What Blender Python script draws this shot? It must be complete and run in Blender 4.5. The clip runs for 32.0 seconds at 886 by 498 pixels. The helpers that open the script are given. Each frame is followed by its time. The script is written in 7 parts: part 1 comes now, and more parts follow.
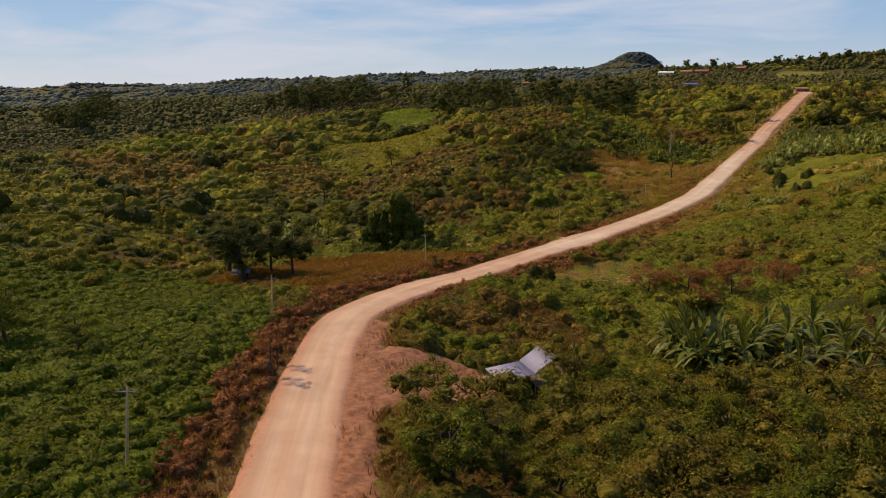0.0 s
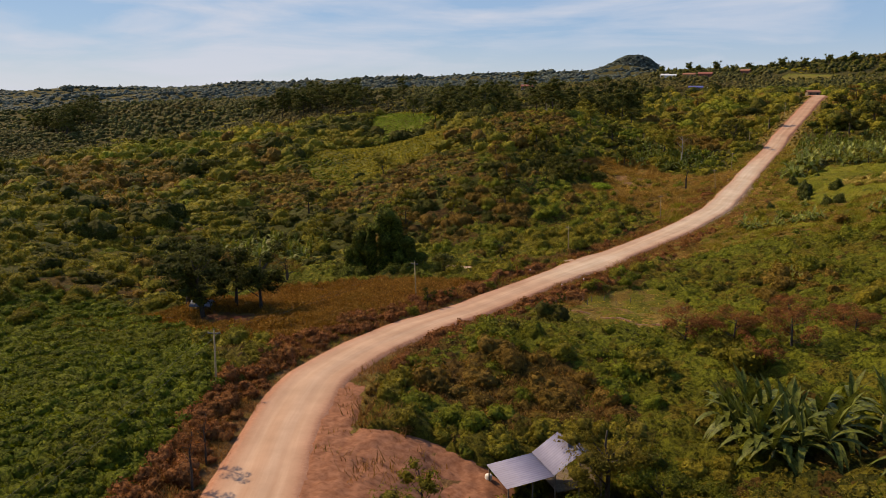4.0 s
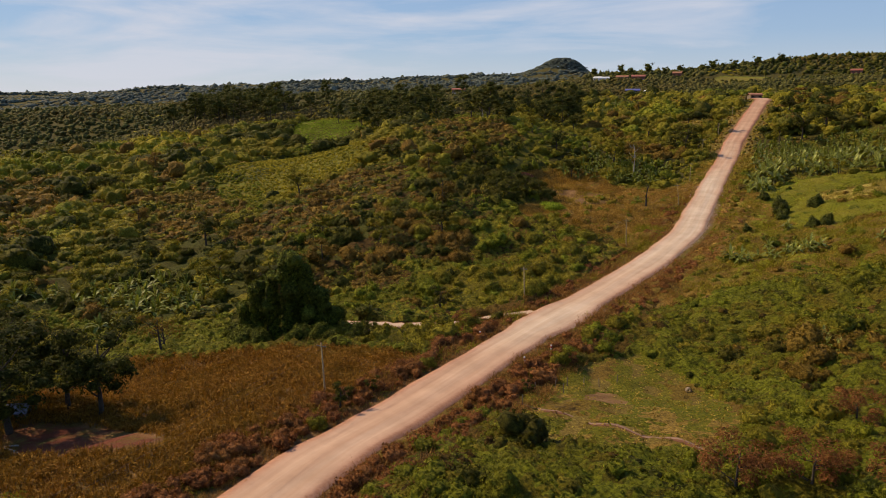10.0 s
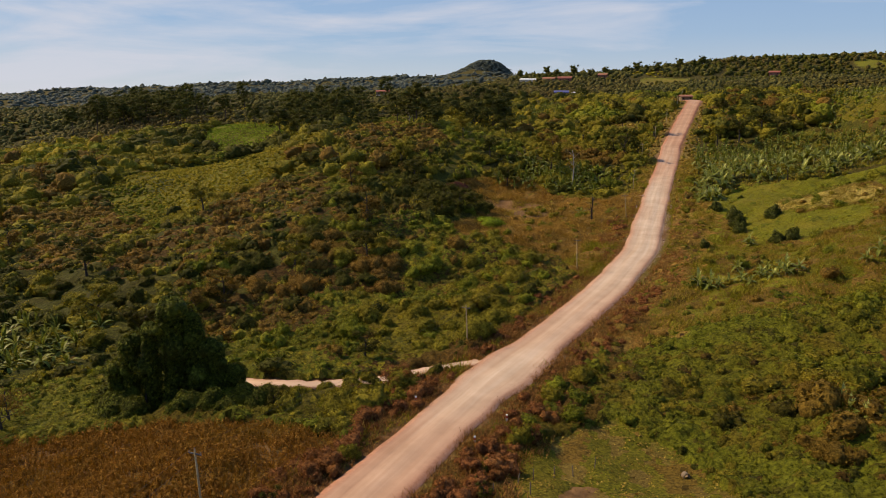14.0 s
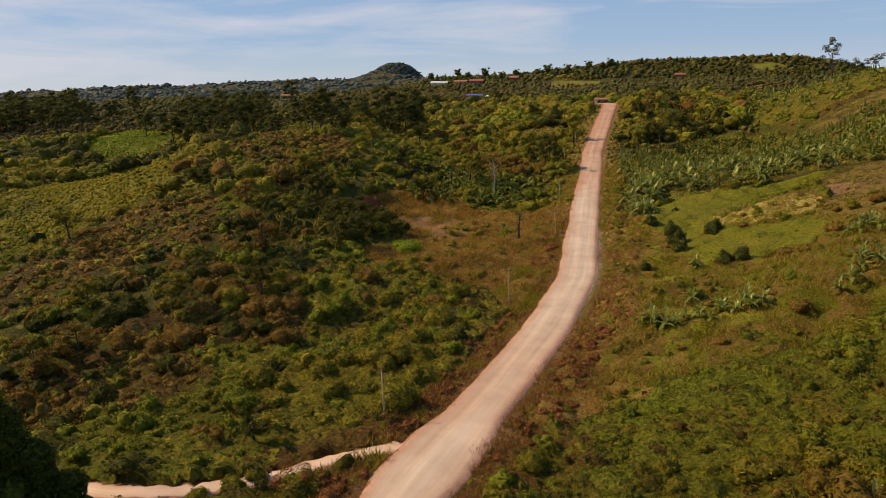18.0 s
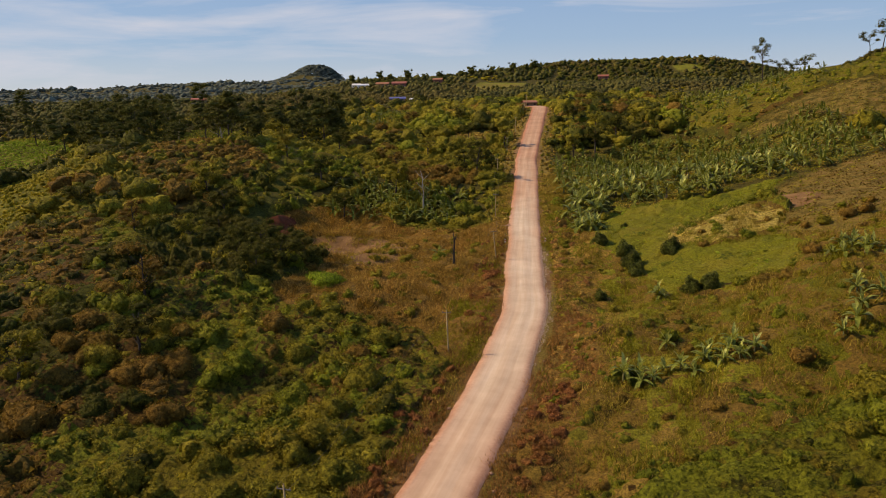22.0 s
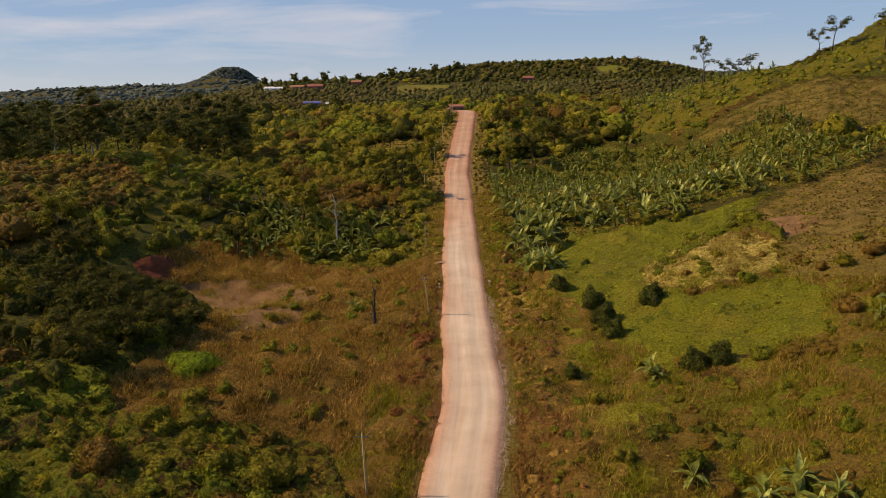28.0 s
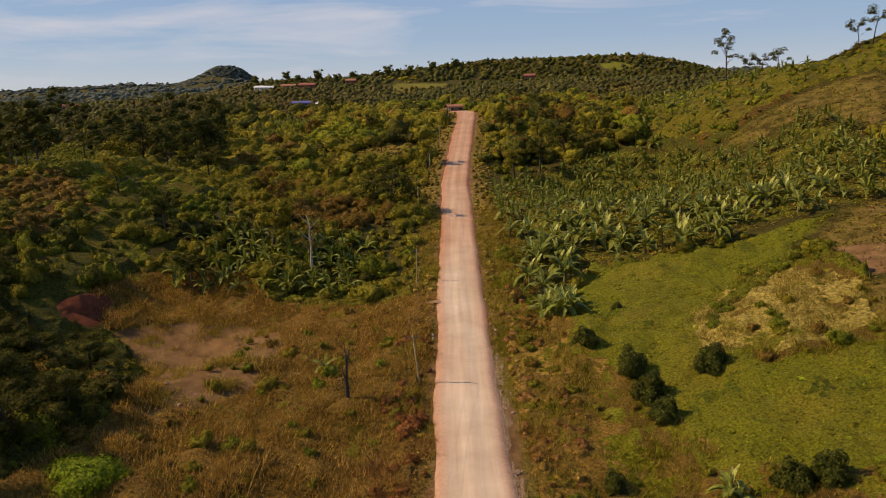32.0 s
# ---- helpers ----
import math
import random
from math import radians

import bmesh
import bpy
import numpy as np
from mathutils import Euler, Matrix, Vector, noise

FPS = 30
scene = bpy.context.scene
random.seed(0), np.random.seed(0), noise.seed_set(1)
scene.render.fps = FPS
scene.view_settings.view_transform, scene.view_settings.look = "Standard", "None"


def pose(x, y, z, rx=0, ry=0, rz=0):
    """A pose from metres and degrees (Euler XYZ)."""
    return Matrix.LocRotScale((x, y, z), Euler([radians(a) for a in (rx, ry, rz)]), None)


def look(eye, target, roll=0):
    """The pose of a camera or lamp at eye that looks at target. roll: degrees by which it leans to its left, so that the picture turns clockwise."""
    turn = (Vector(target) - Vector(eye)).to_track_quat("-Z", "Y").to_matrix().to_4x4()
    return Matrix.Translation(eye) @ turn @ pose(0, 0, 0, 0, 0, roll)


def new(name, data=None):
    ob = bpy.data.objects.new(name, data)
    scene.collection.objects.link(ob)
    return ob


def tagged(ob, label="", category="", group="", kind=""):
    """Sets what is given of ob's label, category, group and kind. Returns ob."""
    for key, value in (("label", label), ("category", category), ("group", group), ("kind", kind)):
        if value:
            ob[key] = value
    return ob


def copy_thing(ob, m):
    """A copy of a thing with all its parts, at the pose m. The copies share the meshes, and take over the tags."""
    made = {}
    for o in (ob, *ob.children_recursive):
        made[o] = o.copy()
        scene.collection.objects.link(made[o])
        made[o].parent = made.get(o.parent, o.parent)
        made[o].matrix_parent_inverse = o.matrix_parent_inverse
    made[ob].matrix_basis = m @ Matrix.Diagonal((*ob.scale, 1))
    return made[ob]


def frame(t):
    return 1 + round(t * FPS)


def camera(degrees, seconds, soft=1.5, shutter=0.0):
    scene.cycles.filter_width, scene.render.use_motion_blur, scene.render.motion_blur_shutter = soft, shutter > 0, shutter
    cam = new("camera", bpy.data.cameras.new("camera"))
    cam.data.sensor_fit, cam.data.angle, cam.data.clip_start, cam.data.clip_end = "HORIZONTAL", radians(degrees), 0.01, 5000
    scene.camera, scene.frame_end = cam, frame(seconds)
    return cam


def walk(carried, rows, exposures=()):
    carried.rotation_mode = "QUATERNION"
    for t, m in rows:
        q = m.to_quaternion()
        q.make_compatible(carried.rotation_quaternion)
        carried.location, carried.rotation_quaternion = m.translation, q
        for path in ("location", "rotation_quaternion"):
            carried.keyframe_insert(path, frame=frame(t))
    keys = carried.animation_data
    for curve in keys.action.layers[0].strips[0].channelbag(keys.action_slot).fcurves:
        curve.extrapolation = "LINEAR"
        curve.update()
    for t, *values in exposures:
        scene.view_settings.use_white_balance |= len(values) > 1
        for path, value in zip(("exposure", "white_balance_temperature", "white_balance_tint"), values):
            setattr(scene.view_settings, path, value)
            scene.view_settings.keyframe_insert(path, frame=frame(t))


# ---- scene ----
cam = camera(62.17, 32.0, soft=0.6)
PATH = [
    (0, (63.86, -175.40, 40.73), (57.06, -165.87, 38.09), 0.10),
    (0.5, (62.42, -173.25, 40.65), (55.62, -163.72, 38.00), 0.11),
    (1, (60.97, -171.06, 40.58), (54.17, -161.53, 37.94), 0.13),
    (1.5, (59.50, -168.85, 40.54), (52.71, -159.31, 37.90), 0.14),
    (2, (58.02, -166.61, 40.51), (51.24, -157.06, 37.89), 0.15),
    (2.5, (56.53, -164.33, 40.51), (49.75, -154.78, 37.89), 0.16),
    (3, (55.03, -162.03, 40.52), (48.25, -152.47, 37.91), 0.15),
    (3.5, (53.53, -159.69, 40.55), (46.75, -150.13, 37.95), 0.14),
    (5.5, (47.33, -149.93, 40.74), (40.59, -140.34, 38.17), 0.02),
    (6, (45.72, -147.38, 40.79), (39.01, -137.76, 38.22), 0.01),
    (6.5, (44.07, -144.78, 40.83), (37.43, -135.12, 38.25), 0.01),
    (7, (42.41, -142.15, 40.86), (35.85, -132.44, 38.29), 0.02),
    (7.5, (40.72, -139.49, 40.89), (34.26, -129.71, 38.32), 0.02),
    (8, (39.02, -136.82, 40.92), (32.67, -126.96, 38.34), 0.02),
    (8.5, (37.31, -134.13, 40.95), (31.08, -124.20, 38.37), -0.00),
    (9, (35.60, -131.43, 40.97), (29.49, -121.43, 38.40), -0.04),
    (9.5, (33.90, -128.73, 40.99), (27.92, -118.65, 38.43), -0.08),
    (10, (32.23, -126.03, 41.00), (26.37, -115.88, 38.46), -0.14),
    (10.5, (30.59, -123.34, 41.00), (24.86, -113.11, 38.47), -0.19),
    (11, (29.00, -120.65, 40.99), (23.39, -110.35, 38.47), -0.23),
    (11.5, (27.46, -117.97, 40.98), (21.98, -107.59, 38.46), -0.25),
    (12, (25.97, -115.30, 40.95), (20.63, -104.85, 38.44), -0.26),
    (12.5, (24.54, -112.63, 40.93), (19.33, -102.12, 38.42), -0.24),
    (13, (23.18, -109.98, 40.92), (18.10, -99.40, 38.40), -0.22),
    (13.5, (21.88, -107.33, 40.93), (16.93, -96.69, 38.41), -0.20),
    (15.5, (17.18, -96.67, 41.17), (12.79, -85.79, 38.67), -0.20),
    (16, (16.10, -93.98, 41.27), (11.88, -83.03, 38.77), -0.24),
    (16.5, (15.06, -91.27, 41.37), (11.01, -80.25, 38.88), -0.30),
    (17, (14.04, -88.54, 41.48), (10.17, -77.46, 38.99), -0.36),
    (17.5, (13.05, -85.80, 41.58), (9.36, -74.66, 39.10), -0.43),
    (18, (12.09, -83.04, 41.68), (8.56, -71.84, 39.20), -0.50),
    (18.5, (11.15, -80.27, 41.77), (7.80, -69.01, 39.29), -0.56),
    (19, (10.24, -77.47, 41.85), (7.05, -66.17, 39.38), -0.60),
    (19.5, (9.37, -74.66, 41.91), (6.33, -63.32, 39.45), -0.65),
    (20, (8.54, -71.83, 41.97), (5.64, -60.45, 39.51), -0.68),
    (20.5, (7.74, -68.98, 42.03), (4.98, -57.56, 39.57), -0.71),
    (21, (6.99, -66.11, 42.08), (4.35, -54.67, 39.62), -0.74),
    (21.5, (6.27, -63.24, 42.14), (3.77, -51.76, 39.68), -0.76),
    (22, (5.59, -60.36, 42.20), (3.22, -48.86, 39.74), -0.77),
    (22.5, (4.94, -57.49, 42.27), (2.70, -45.96, 39.81), -0.78),
    (23, (4.32, -54.61, 42.36), (2.22, -43.06, 39.89), -0.78),
    (23.5, (3.73, -51.73, 42.45), (1.77, -40.15, 39.98), -0.79),
    (24, (3.17, -48.84, 42.54), (1.34, -37.24, 40.08), -0.80),
    (24.5, (2.65, -45.93, 42.63), (0.95, -34.31, 40.18), -0.84),
    (25, (2.15, -42.98, 42.72), (0.57, -31.34, 40.27), -0.88),
    (25.5, (1.69, -39.98, 42.80), (0.22, -28.33, 40.35), -0.94),
    (27.5, (0.17, -27.39, 43.05), (-1.04, -15.71, 40.61), -1.11),
    (28, (-0.15, -24.10, 43.12), (-1.32, -12.41, 40.67), -1.12),
    (28.5, (-0.44, -20.75, 43.18), (-1.58, -9.06, 40.73), -1.13),
    (29, (-0.71, -17.33, 43.26), (-1.84, -5.64, 40.79), -1.15),
    (29.5, (-0.97, -13.86, 43.33), (-2.10, -2.17, 40.86), -1.16),
    (30, (-1.21, -10.33, 43.40), (-2.35, 1.36, 40.93), -1.19),
    (30.5, (-1.45, -6.74, 43.46), (-2.60, 4.95, 40.99), -1.22),
    (31, (-1.68, -3.09, 43.52), (-2.83, 8.60, 41.05), -1.25),
    (31.5, (-1.90, 0.63, 43.57), (-3.06, 12.31, 41.10), -1.29),
    (32, (-2.12, 4.39, 43.62), (-3.28, 16.08, 41.14), -1.33),
]
walk(cam, [(t, look(eye, target, roll)) for t, eye, target, roll in PATH], [(0.0, 0.0, 7350, 13), (16.0, -0.02, 7500, 14), (24.0, -0.05, 7700, 15), (32.0, -0.10, 7900, 16)])

# ---- sky and sun ----
SUN_FROM = Vector((-0.775, 0.01, 0.63)).normalized()
world = bpy.data.worlds.new("sky")
scene.world = world
world.use_nodes = True
wn = world.node_tree.nodes
wl = world.node_tree.links
sky = wn.new("ShaderNodeTexSky")
sky.sky_type, sky.sun_disc = "NISHITA", False
sky.sun_elevation = math.asin(SUN_FROM.z)
sky.sun_rotation = math.atan2(SUN_FROM.x, SUN_FROM.y)
sky.altitude, sky.air_density, sky.dust_density, sky.ozone_density = 300, 1.0, 0.0, 4.0
# thin drawn-out cirrus
coords = wn.new("ShaderNodeTexCoord")
stretch = wn.new("ShaderNodeMapping")
stretch.inputs["Scale"].default_value = (1.6, 2.6, 13.0)
stretch.inputs["Rotation"].default_value = (0.05, -0.10, 0.5)
wisps = wn.new("ShaderNodeTexNoise")
wisps.inputs["Scale"].default_value, wisps.inputs["Detail"].default_value, wisps.inputs["Roughness"].default_value = 1.7, 8, 0.55
wisps.inputs["Distortion"].default_value = 0.5
veil = wn.new("ShaderNodeValToRGB")
veil.color_ramp.elements[0].position, veil.color_ramp.elements[1].position = 0.52, 0.74
veil.color_ramp.elements[0].color, veil.color_ramp.elements[1].color = (0.0, 0.0, 0.0, 1), (0.75, 0.75, 0.75, 1)
# the air is paler towards the horizon
level = wn.new("ShaderNodeSeparateXYZ")
air = wn.new("ShaderNodeValToRGB")
for k, (at, col) in enumerate(((0.0, (7.7, 9.6, 12.2)), (0.07, (4.8, 7.8, 12.4)), (0.20, (3.2, 6.2, 12.0)), (0.6, (2.0, 3.9, 8.5)))):
    e = air.color_ramp.elements[k] if k < 2 else air.color_ramp.elements.new(0.9)
    e.position, e.color = at, (*col, 1)
blue = wn.new("ShaderNodeMix")
blue.data_type = "RGBA"
blue.inputs[0].default_value = 0.78
whiten = wn.new("ShaderNodeMix")
whiten.data_type = "RGBA"
whiten.inputs[7].default_value = (8.8, 9.9, 12.2, 1)
wl.new(coords.outputs["Generated"], stretch.inputs["Vector"])
wl.new(coords.outputs["Generated"], level.inputs["Vector"])
wl.new(level.outputs["Z"], air.inputs["Fac"])
wl.new(stretch.outputs["Vector"], wisps.inputs["Vector"])
# more cloud towards the west
west_sky = wn.new("ShaderNodeMath")
west_sky.operation = "MULTIPLY_ADD"
west_sky.inputs[1].default_value = -0.16
wl.new(level.outputs["X"], west_sky.inputs[0])
wl.new(wisps.outputs["Fac"], west_sky.inputs[2])
wl.new(west_sky.outputs[0], veil.inputs["Fac"])
wl.new(veil.outputs["Color"], whiten.inputs[0])
wl.new(sky.outputs["Color"], blue.inputs[6])
wl.new(air.outputs["Color"], blue.inputs[7])
wl.new(blue.outputs[2], whiten.inputs[6])
wl.new(whiten.outputs[2], wn["Background"].inputs["Color"])
wn["Background"].inputs["Strength"].default_value = 0.068

sun = new("sun", bpy.data.lights.new("sun", "SUN"))
sun.data.energy, sun.data.angle, sun.data.color = 4.9, radians(0.6), (1.0, 0.82, 0.57)
sun.matrix_world = look(SUN_FROM * 300, (0, 0, 0))

# ---- materials ----


def material(name, rough=0.8, spec=0.3):
    m = bpy.data.materials.new(name)
    m.use_nodes = True
    n, l = m.node_tree.nodes, m.node_tree.links
    p = n["Principled BSDF"]
    p.inputs["Roughness"].default_value = rough
    p.inputs["Specular IOR Level"].default_value = spec
    return m, n, l, p


def ramp(n, stops):
    r = n.new("ShaderNodeValToRGB")
    e = r.color_ramp.elements
    while len(e) < len(stops):
        e.new(0.5)
    for k, (at, col) in enumerate(stops):
        e[k].position, e[k].color = at, (*col, 1)
    return r


def noise_node(n, l, scale, detail=4, rough=0.55, coord=None):
    t = n.new("ShaderNodeTexNoise")
    t.inputs["Scale"].default_value, t.inputs["Detail"].default_value, t.inputs["Roughness"].default_value = scale, detail, rough
    if coord is None:
        coord = n.new("ShaderNodeTexCoord").outputs["Object"]
    l.new(coord, t.inputs["Vector"])
    return t


def mix_node(n, l, fac, a, b, mode="MIX"):
    x = n.new("ShaderNodeMix")
    x.data_type, x.blend_type = "RGBA", mode
    for value, socket in ((fac, x.inputs[0]), (a, x.inputs[6]), (b, x.inputs[7])):
        if isinstance(value, (int, float)):
            socket.default_value = value
        elif isinstance(value, tuple):
            socket.default_value = (*value, 1)
        else:
            l.new(value, socket)
    return x.outputs[2]


def bump_node(n, l, p, height, strength, distance):
    b = n.new("ShaderNodeBump")
    b.inputs["Strength"].default_value, b.inputs["Distance"].default_value = strength, distance
    l.new(height, b.inputs["Height"])
    l.new(b.outputs["Normal"], p.inputs["Normal"])


def leaf_material(name, dark, mid, light, other, patch=0.05, amount=0.5, rough=0.75, grain=2.4, relief=0.65):
    """Foliage: each plant and each leaf has a shade of its own, and whole stretches lean to another hue."""
    m, n, l, p = material(name, rough, 0.10)
    g = n.new("ShaderNodeNewGeometry")
    r = ramp(n, [(0.0, dark), (0.55, mid), (1.0, light)])
    l.new(g.outputs["Random Per Island"], r.inputs["Fac"])
    pos = g.outputs["Position"]
    big = noise_node(n, l, patch, 3, 0.6, pos)
    sel = ramp(n, [(0.45, (0, 0, 0)), (0.68, (amount, amount, amount))])
    l.new(big.outputs["Fac"], sel.inputs["Fac"])
    small = noise_node(n, l, grain * 0.8, 6, 0.72, pos)
    c = mix_node(n, l, 0.38, r.outputs["Color"], mid)
    c = mix_node(n, l, sel.outputs["Color"], c, other)
    # this tone noise paints light-and-dark dapple into the leaf colour
    tone = ramp(n, [(0.37, (0.54, 0.52, 0.47)), (0.63, (1.86, 1.78, 1.48))])
    l.new(small.outputs["Fac"], tone.inputs["Fac"])
    c = mix_node(n, l, 1.0, c, tone.outputs["Color"], "MULTIPLY")
    l.new(c, p.inputs["Base Color"])
    leafy = noise_node(n, l, grain, 6, 0.78, pos)
    bump_node(n, l, p, leafy.outputs["Fac"], 1.0, relief)
    # leaves let some light through
    thin = n.new("ShaderNodeBsdfTranslucent")
    l.new(mix_node(n, l, 1.0, c, (1.25, 1.2, 0.7), "MULTIPLY"), thin.inputs["Color"])
    both = n.new("ShaderNodeMixShader")
    both.inputs[0].default_value = 0.18
    l.new(p.outputs["BSDF"], both.inputs[1])
    l.new(thin.outputs["BSDF"], both.inputs[2])
    l.new(both.outputs["Shader"], n["Material Output"].inputs["Surface"])
    return m


def plain_material(name, a, b, rough=0.8, scale=3.0, bump=0.0, spec=0.3, metal=0.0):
    m, n, l, p = material(name, rough, spec)
    p.inputs["Metallic"].default_value = metal
    t = noise_node(n, l, scale, 5, 0.6)
    r = ramp(n, [(0.3, a), (0.7, b)])
    l.new(t.outputs["Fac"], r.inputs["Fac"])
    l.new(r.outputs["Color"], p.inputs["Base Color"])
    if bump:
        bump_node(n, l, p, t.outputs["Fac"], bump, 0.05)
    return m


SCRUB = leaf_material("scrub_leaves", (0.086, 0.082, 0.010), (0.196, 0.182, 0.021), (0.32, 0.285, 0.035), (0.215, 0.158, 0.022), 0.03, 0.45)
LUSH = leaf_material("lush_leaves", (0.066, 0.084, 0.009), (0.160, 0.188, 0.018), (0.28, 0.295, 0.032), (0.155, 0.132, 0.016), 0.05, 0.5)
TALLWOOD = leaf_material("tall_tree_leaves", (0.030, 0.038, 0.010), (0.074, 0.082, 0.018), (0.15, 0.155, 0.032), (0.07, 0.066, 0.014), 0.05, 0.5, grain=1.2, relief=0.9)
GLOSSY = leaf_material("glossy_dark_leaves", (0.026, 0.034, 0.007), (0.070, 0.086, 0.016), (0.18, 0.20, 0.045), (0.075, 0.080, 0.014), 0.2, 0.4, 0.5)
SHADELEAF = leaf_material("shade_tree_leaves", (0.020, 0.026, 0.006), (0.052, 0.062, 0.011), (0.13, 0.14, 0.026), (0.055, 0.056, 0.010), 0.2, 0.5)
DARK = leaf_material("dark_leaves", (0.030, 0.036, 0.007), (0.068, 0.074, 0.012), (0.135, 0.135, 0.020), (0.080, 0.060, 0.010), 0.06, 0.5)
RUSTY = leaf_material("rusty_leaves", (0.090, 0.052, 0.012), (0.200, 0.122, 0.027), (0.31, 0.20, 0.048), (0.180, 0.130, 0.022), 0.05, 0.6)
TILLED = leaf_material("brown_weed_leaves", (0.060, 0.034, 0.010), (0.125, 0.076, 0.020), (0.20, 0.125, 0.035), (0.12, 0.090, 0.016), 0.1, 0.5)
DUSTY = leaf_material("dusty_roadside_leaves", (0.104, 0.040, 0.016), (0.250, 0.101, 0.041), (0.403, 0.182, 0.078), (0.207, 0.105, 0.028), 0.12, 0.5)
CASSAVA = leaf_material("cassava_leaves", (0.042, 0.062, 0.006), (0.118, 0.152, 0.012), (0.22, 0.25, 0.021), (0.125, 0.126, 0.013), 0.08, 0.5)
FERN = leaf_material("fern_leaves", (0.046, 0.062, 0.007), (0.119, 0.143, 0.014), (0.218, 0.235, 0.025), (0.118, 0.105, 0.013), 0.06, 0.5)
CORN = leaf_material("dry_corn_leaves", (0.127, 0.056, 0.012), (0.282, 0.140, 0.025), (0.414, 0.237, 0.050), (0.218, 0.144, 0.022), 0.08, 0.5)
DRYGRASS = leaf_material("dry_grass", (0.17, 0.112, 0.024), (0.36, 0.258, 0.060), (0.54, 0.40, 0.110), (0.27, 0.228, 0.034), 0.07, 0.6)
VERGEGRASS = leaf_material("verge_grass", (0.16, 0.075, 0.027), (0.30, 0.150, 0.055), (0.43, 0.25, 0.10), (0.28, 0.17, 0.042), 0.1, 0.5)
GREENGRASS = leaf_material("green_grass", (0.100, 0.108, 0.009), (0.220, 0.222, 0.018), (0.35, 0.325, 0.036), (0.30, 0.225, 0.036), 0.06, 0.5)
BANANA = leaf_material("banana_leaves", (0.13, 0.15, 0.035), (0.27, 0.295, 0.09), (0.58, 0.60, 0.32), (0.22, 0.235, 0.06), 0.1, 0.35, 0.4, grain=3.0, relief=0.05)
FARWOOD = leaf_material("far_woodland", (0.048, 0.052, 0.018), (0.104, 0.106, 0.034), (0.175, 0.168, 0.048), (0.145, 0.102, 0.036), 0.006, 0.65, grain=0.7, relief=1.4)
# blue-grey leaves: the distance haze is put into their colour
HAZEWOOD = leaf_material("haze_tinted_woodland", (0.060, 0.078, 0.076), (0.088, 0.108, 0.102), (0.118, 0.140, 0.126), (0.096, 0.110, 0.096), 0.01, 0.5, grain=0.12, relief=1.2)
SPUR = leaf_material("yellowish_scrub_leaves", (0.135, 0.115, 0.010), (0.29, 0.245, 0.019), (0.40, 0.325, 0.036), (0.23, 0.215, 0.018), 0.04, 0.5)
CREEPER = leaf_material("creeper_leaves", (0.105, 0.165, 0.012), (0.21, 0.29, 0.022), (0.32, 0.40, 0.038), (0.20, 0.25, 0.020), 0.2, 0.4)
TAWNY = leaf_material("tawny_grass", (0.18, 0.098, 0.026), (0.39, 0.235, 0.064), (0.58, 0.39, 0.125), (0.28, 0.20, 0.040), 0.07, 0.6)
TAWNYTURF = leaf_material("tawny_turf", (0.105, 0.056, 0.015), (0.26, 0.155, 0.039), (0.40, 0.26, 0.075), (0.19, 0.130, 0.026), 0.08, 0.6, grain=4.0, relief=0.4)
SWARD = leaf_material("green_sward", (0.074, 0.084, 0.008), (0.185, 0.196, 0.016), (0.30, 0.30, 0.032), (0.20, 0.165, 0.024), 0.08, 0.5, grain=4.0, relief=0.4)
GOLDTURF = leaf_material("golden_turf", (0.085, 0.050, 0.013), (0.205, 0.132, 0.031), (0.32, 0.22, 0.060), (0.165, 0.118, 0.022), 0.08, 0.6, grain=4.0, relief=0.4)
STRAW = leaf_material("straw_grass", (0.16, 0.122, 0.030), (0.35, 0.275, 0.073), (0.52, 0.42, 0.135), (0.28, 0.245, 0.046), 0.1, 0.5)
GREENTURF = leaf_material("green_turf", (0.070, 0.076, 0.008), (0.164, 0.168, 0.015), (0.26, 0.25, 0.028), (0.180, 0.148, 0.022), 0.08, 0.6, grain=4.0, relief=0.4)
# herb colours are darkened for the shade leaves cast on each other
HERB = leaf_material("self_shaded_green_herbs", (0.053, 0.067, 0.007), (0.128, 0.148, 0.014), (0.211, 0.224, 0.023), (0.119, 0.106, 0.012), 0.06, 0.6)
OLIVEHERB = leaf_material("self_shaded_olive_herbs", (0.054, 0.051, 0.007), (0.133, 0.122, 0.014), (0.207, 0.184, 0.023), (0.140, 0.101, 0.015), 0.06, 0.6)
BROWNHERB = leaf_material("self_shaded_brown_herbs", (0.045, 0.026, 0.008), (0.110, 0.064, 0.016), (0.18, 0.115, 0.030), (0.09, 0.070, 0.012), 0.08, 0.6)
YELLOWHERB = leaf_material("self_shaded_yellow_herbs", (0.085, 0.080, 0.008), (0.180, 0.165, 0.015), (0.26, 0.225, 0.026), (0.140, 0.145, 0.014), 0.05, 0.6)
BARK = plain_material("bark", (0.030, 0.022, 0.016), (0.095, 0.075, 0.055), 0.9, 6, 0.6)
PALEBARK = plain_material("pale_bark", (0.22, 0.19, 0.15), (0.42, 0.38, 0.31), 0.9, 5, 0.4)
CONCRETE = plain_material("pole_concrete", (0.30, 0.22, 0.11), (0.45, 0.34, 0.17), 0.85, 4, 0.2)
STEEL = plain_material("galvanised_steel", (0.10, 0.10, 0.10), (0.18, 0.17, 0.16), 0.55, 8, 0, 0.4, 0.5)
PORCELAIN = plain_material("porcelain", (0.25, 0.16, 0.10), (0.33, 0.22, 0.15), 0.3, 8)
WIRE = plain_material("wire", (0.05, 0.05, 0.05), (0.09, 0.09, 0.09), 0.5, 2)


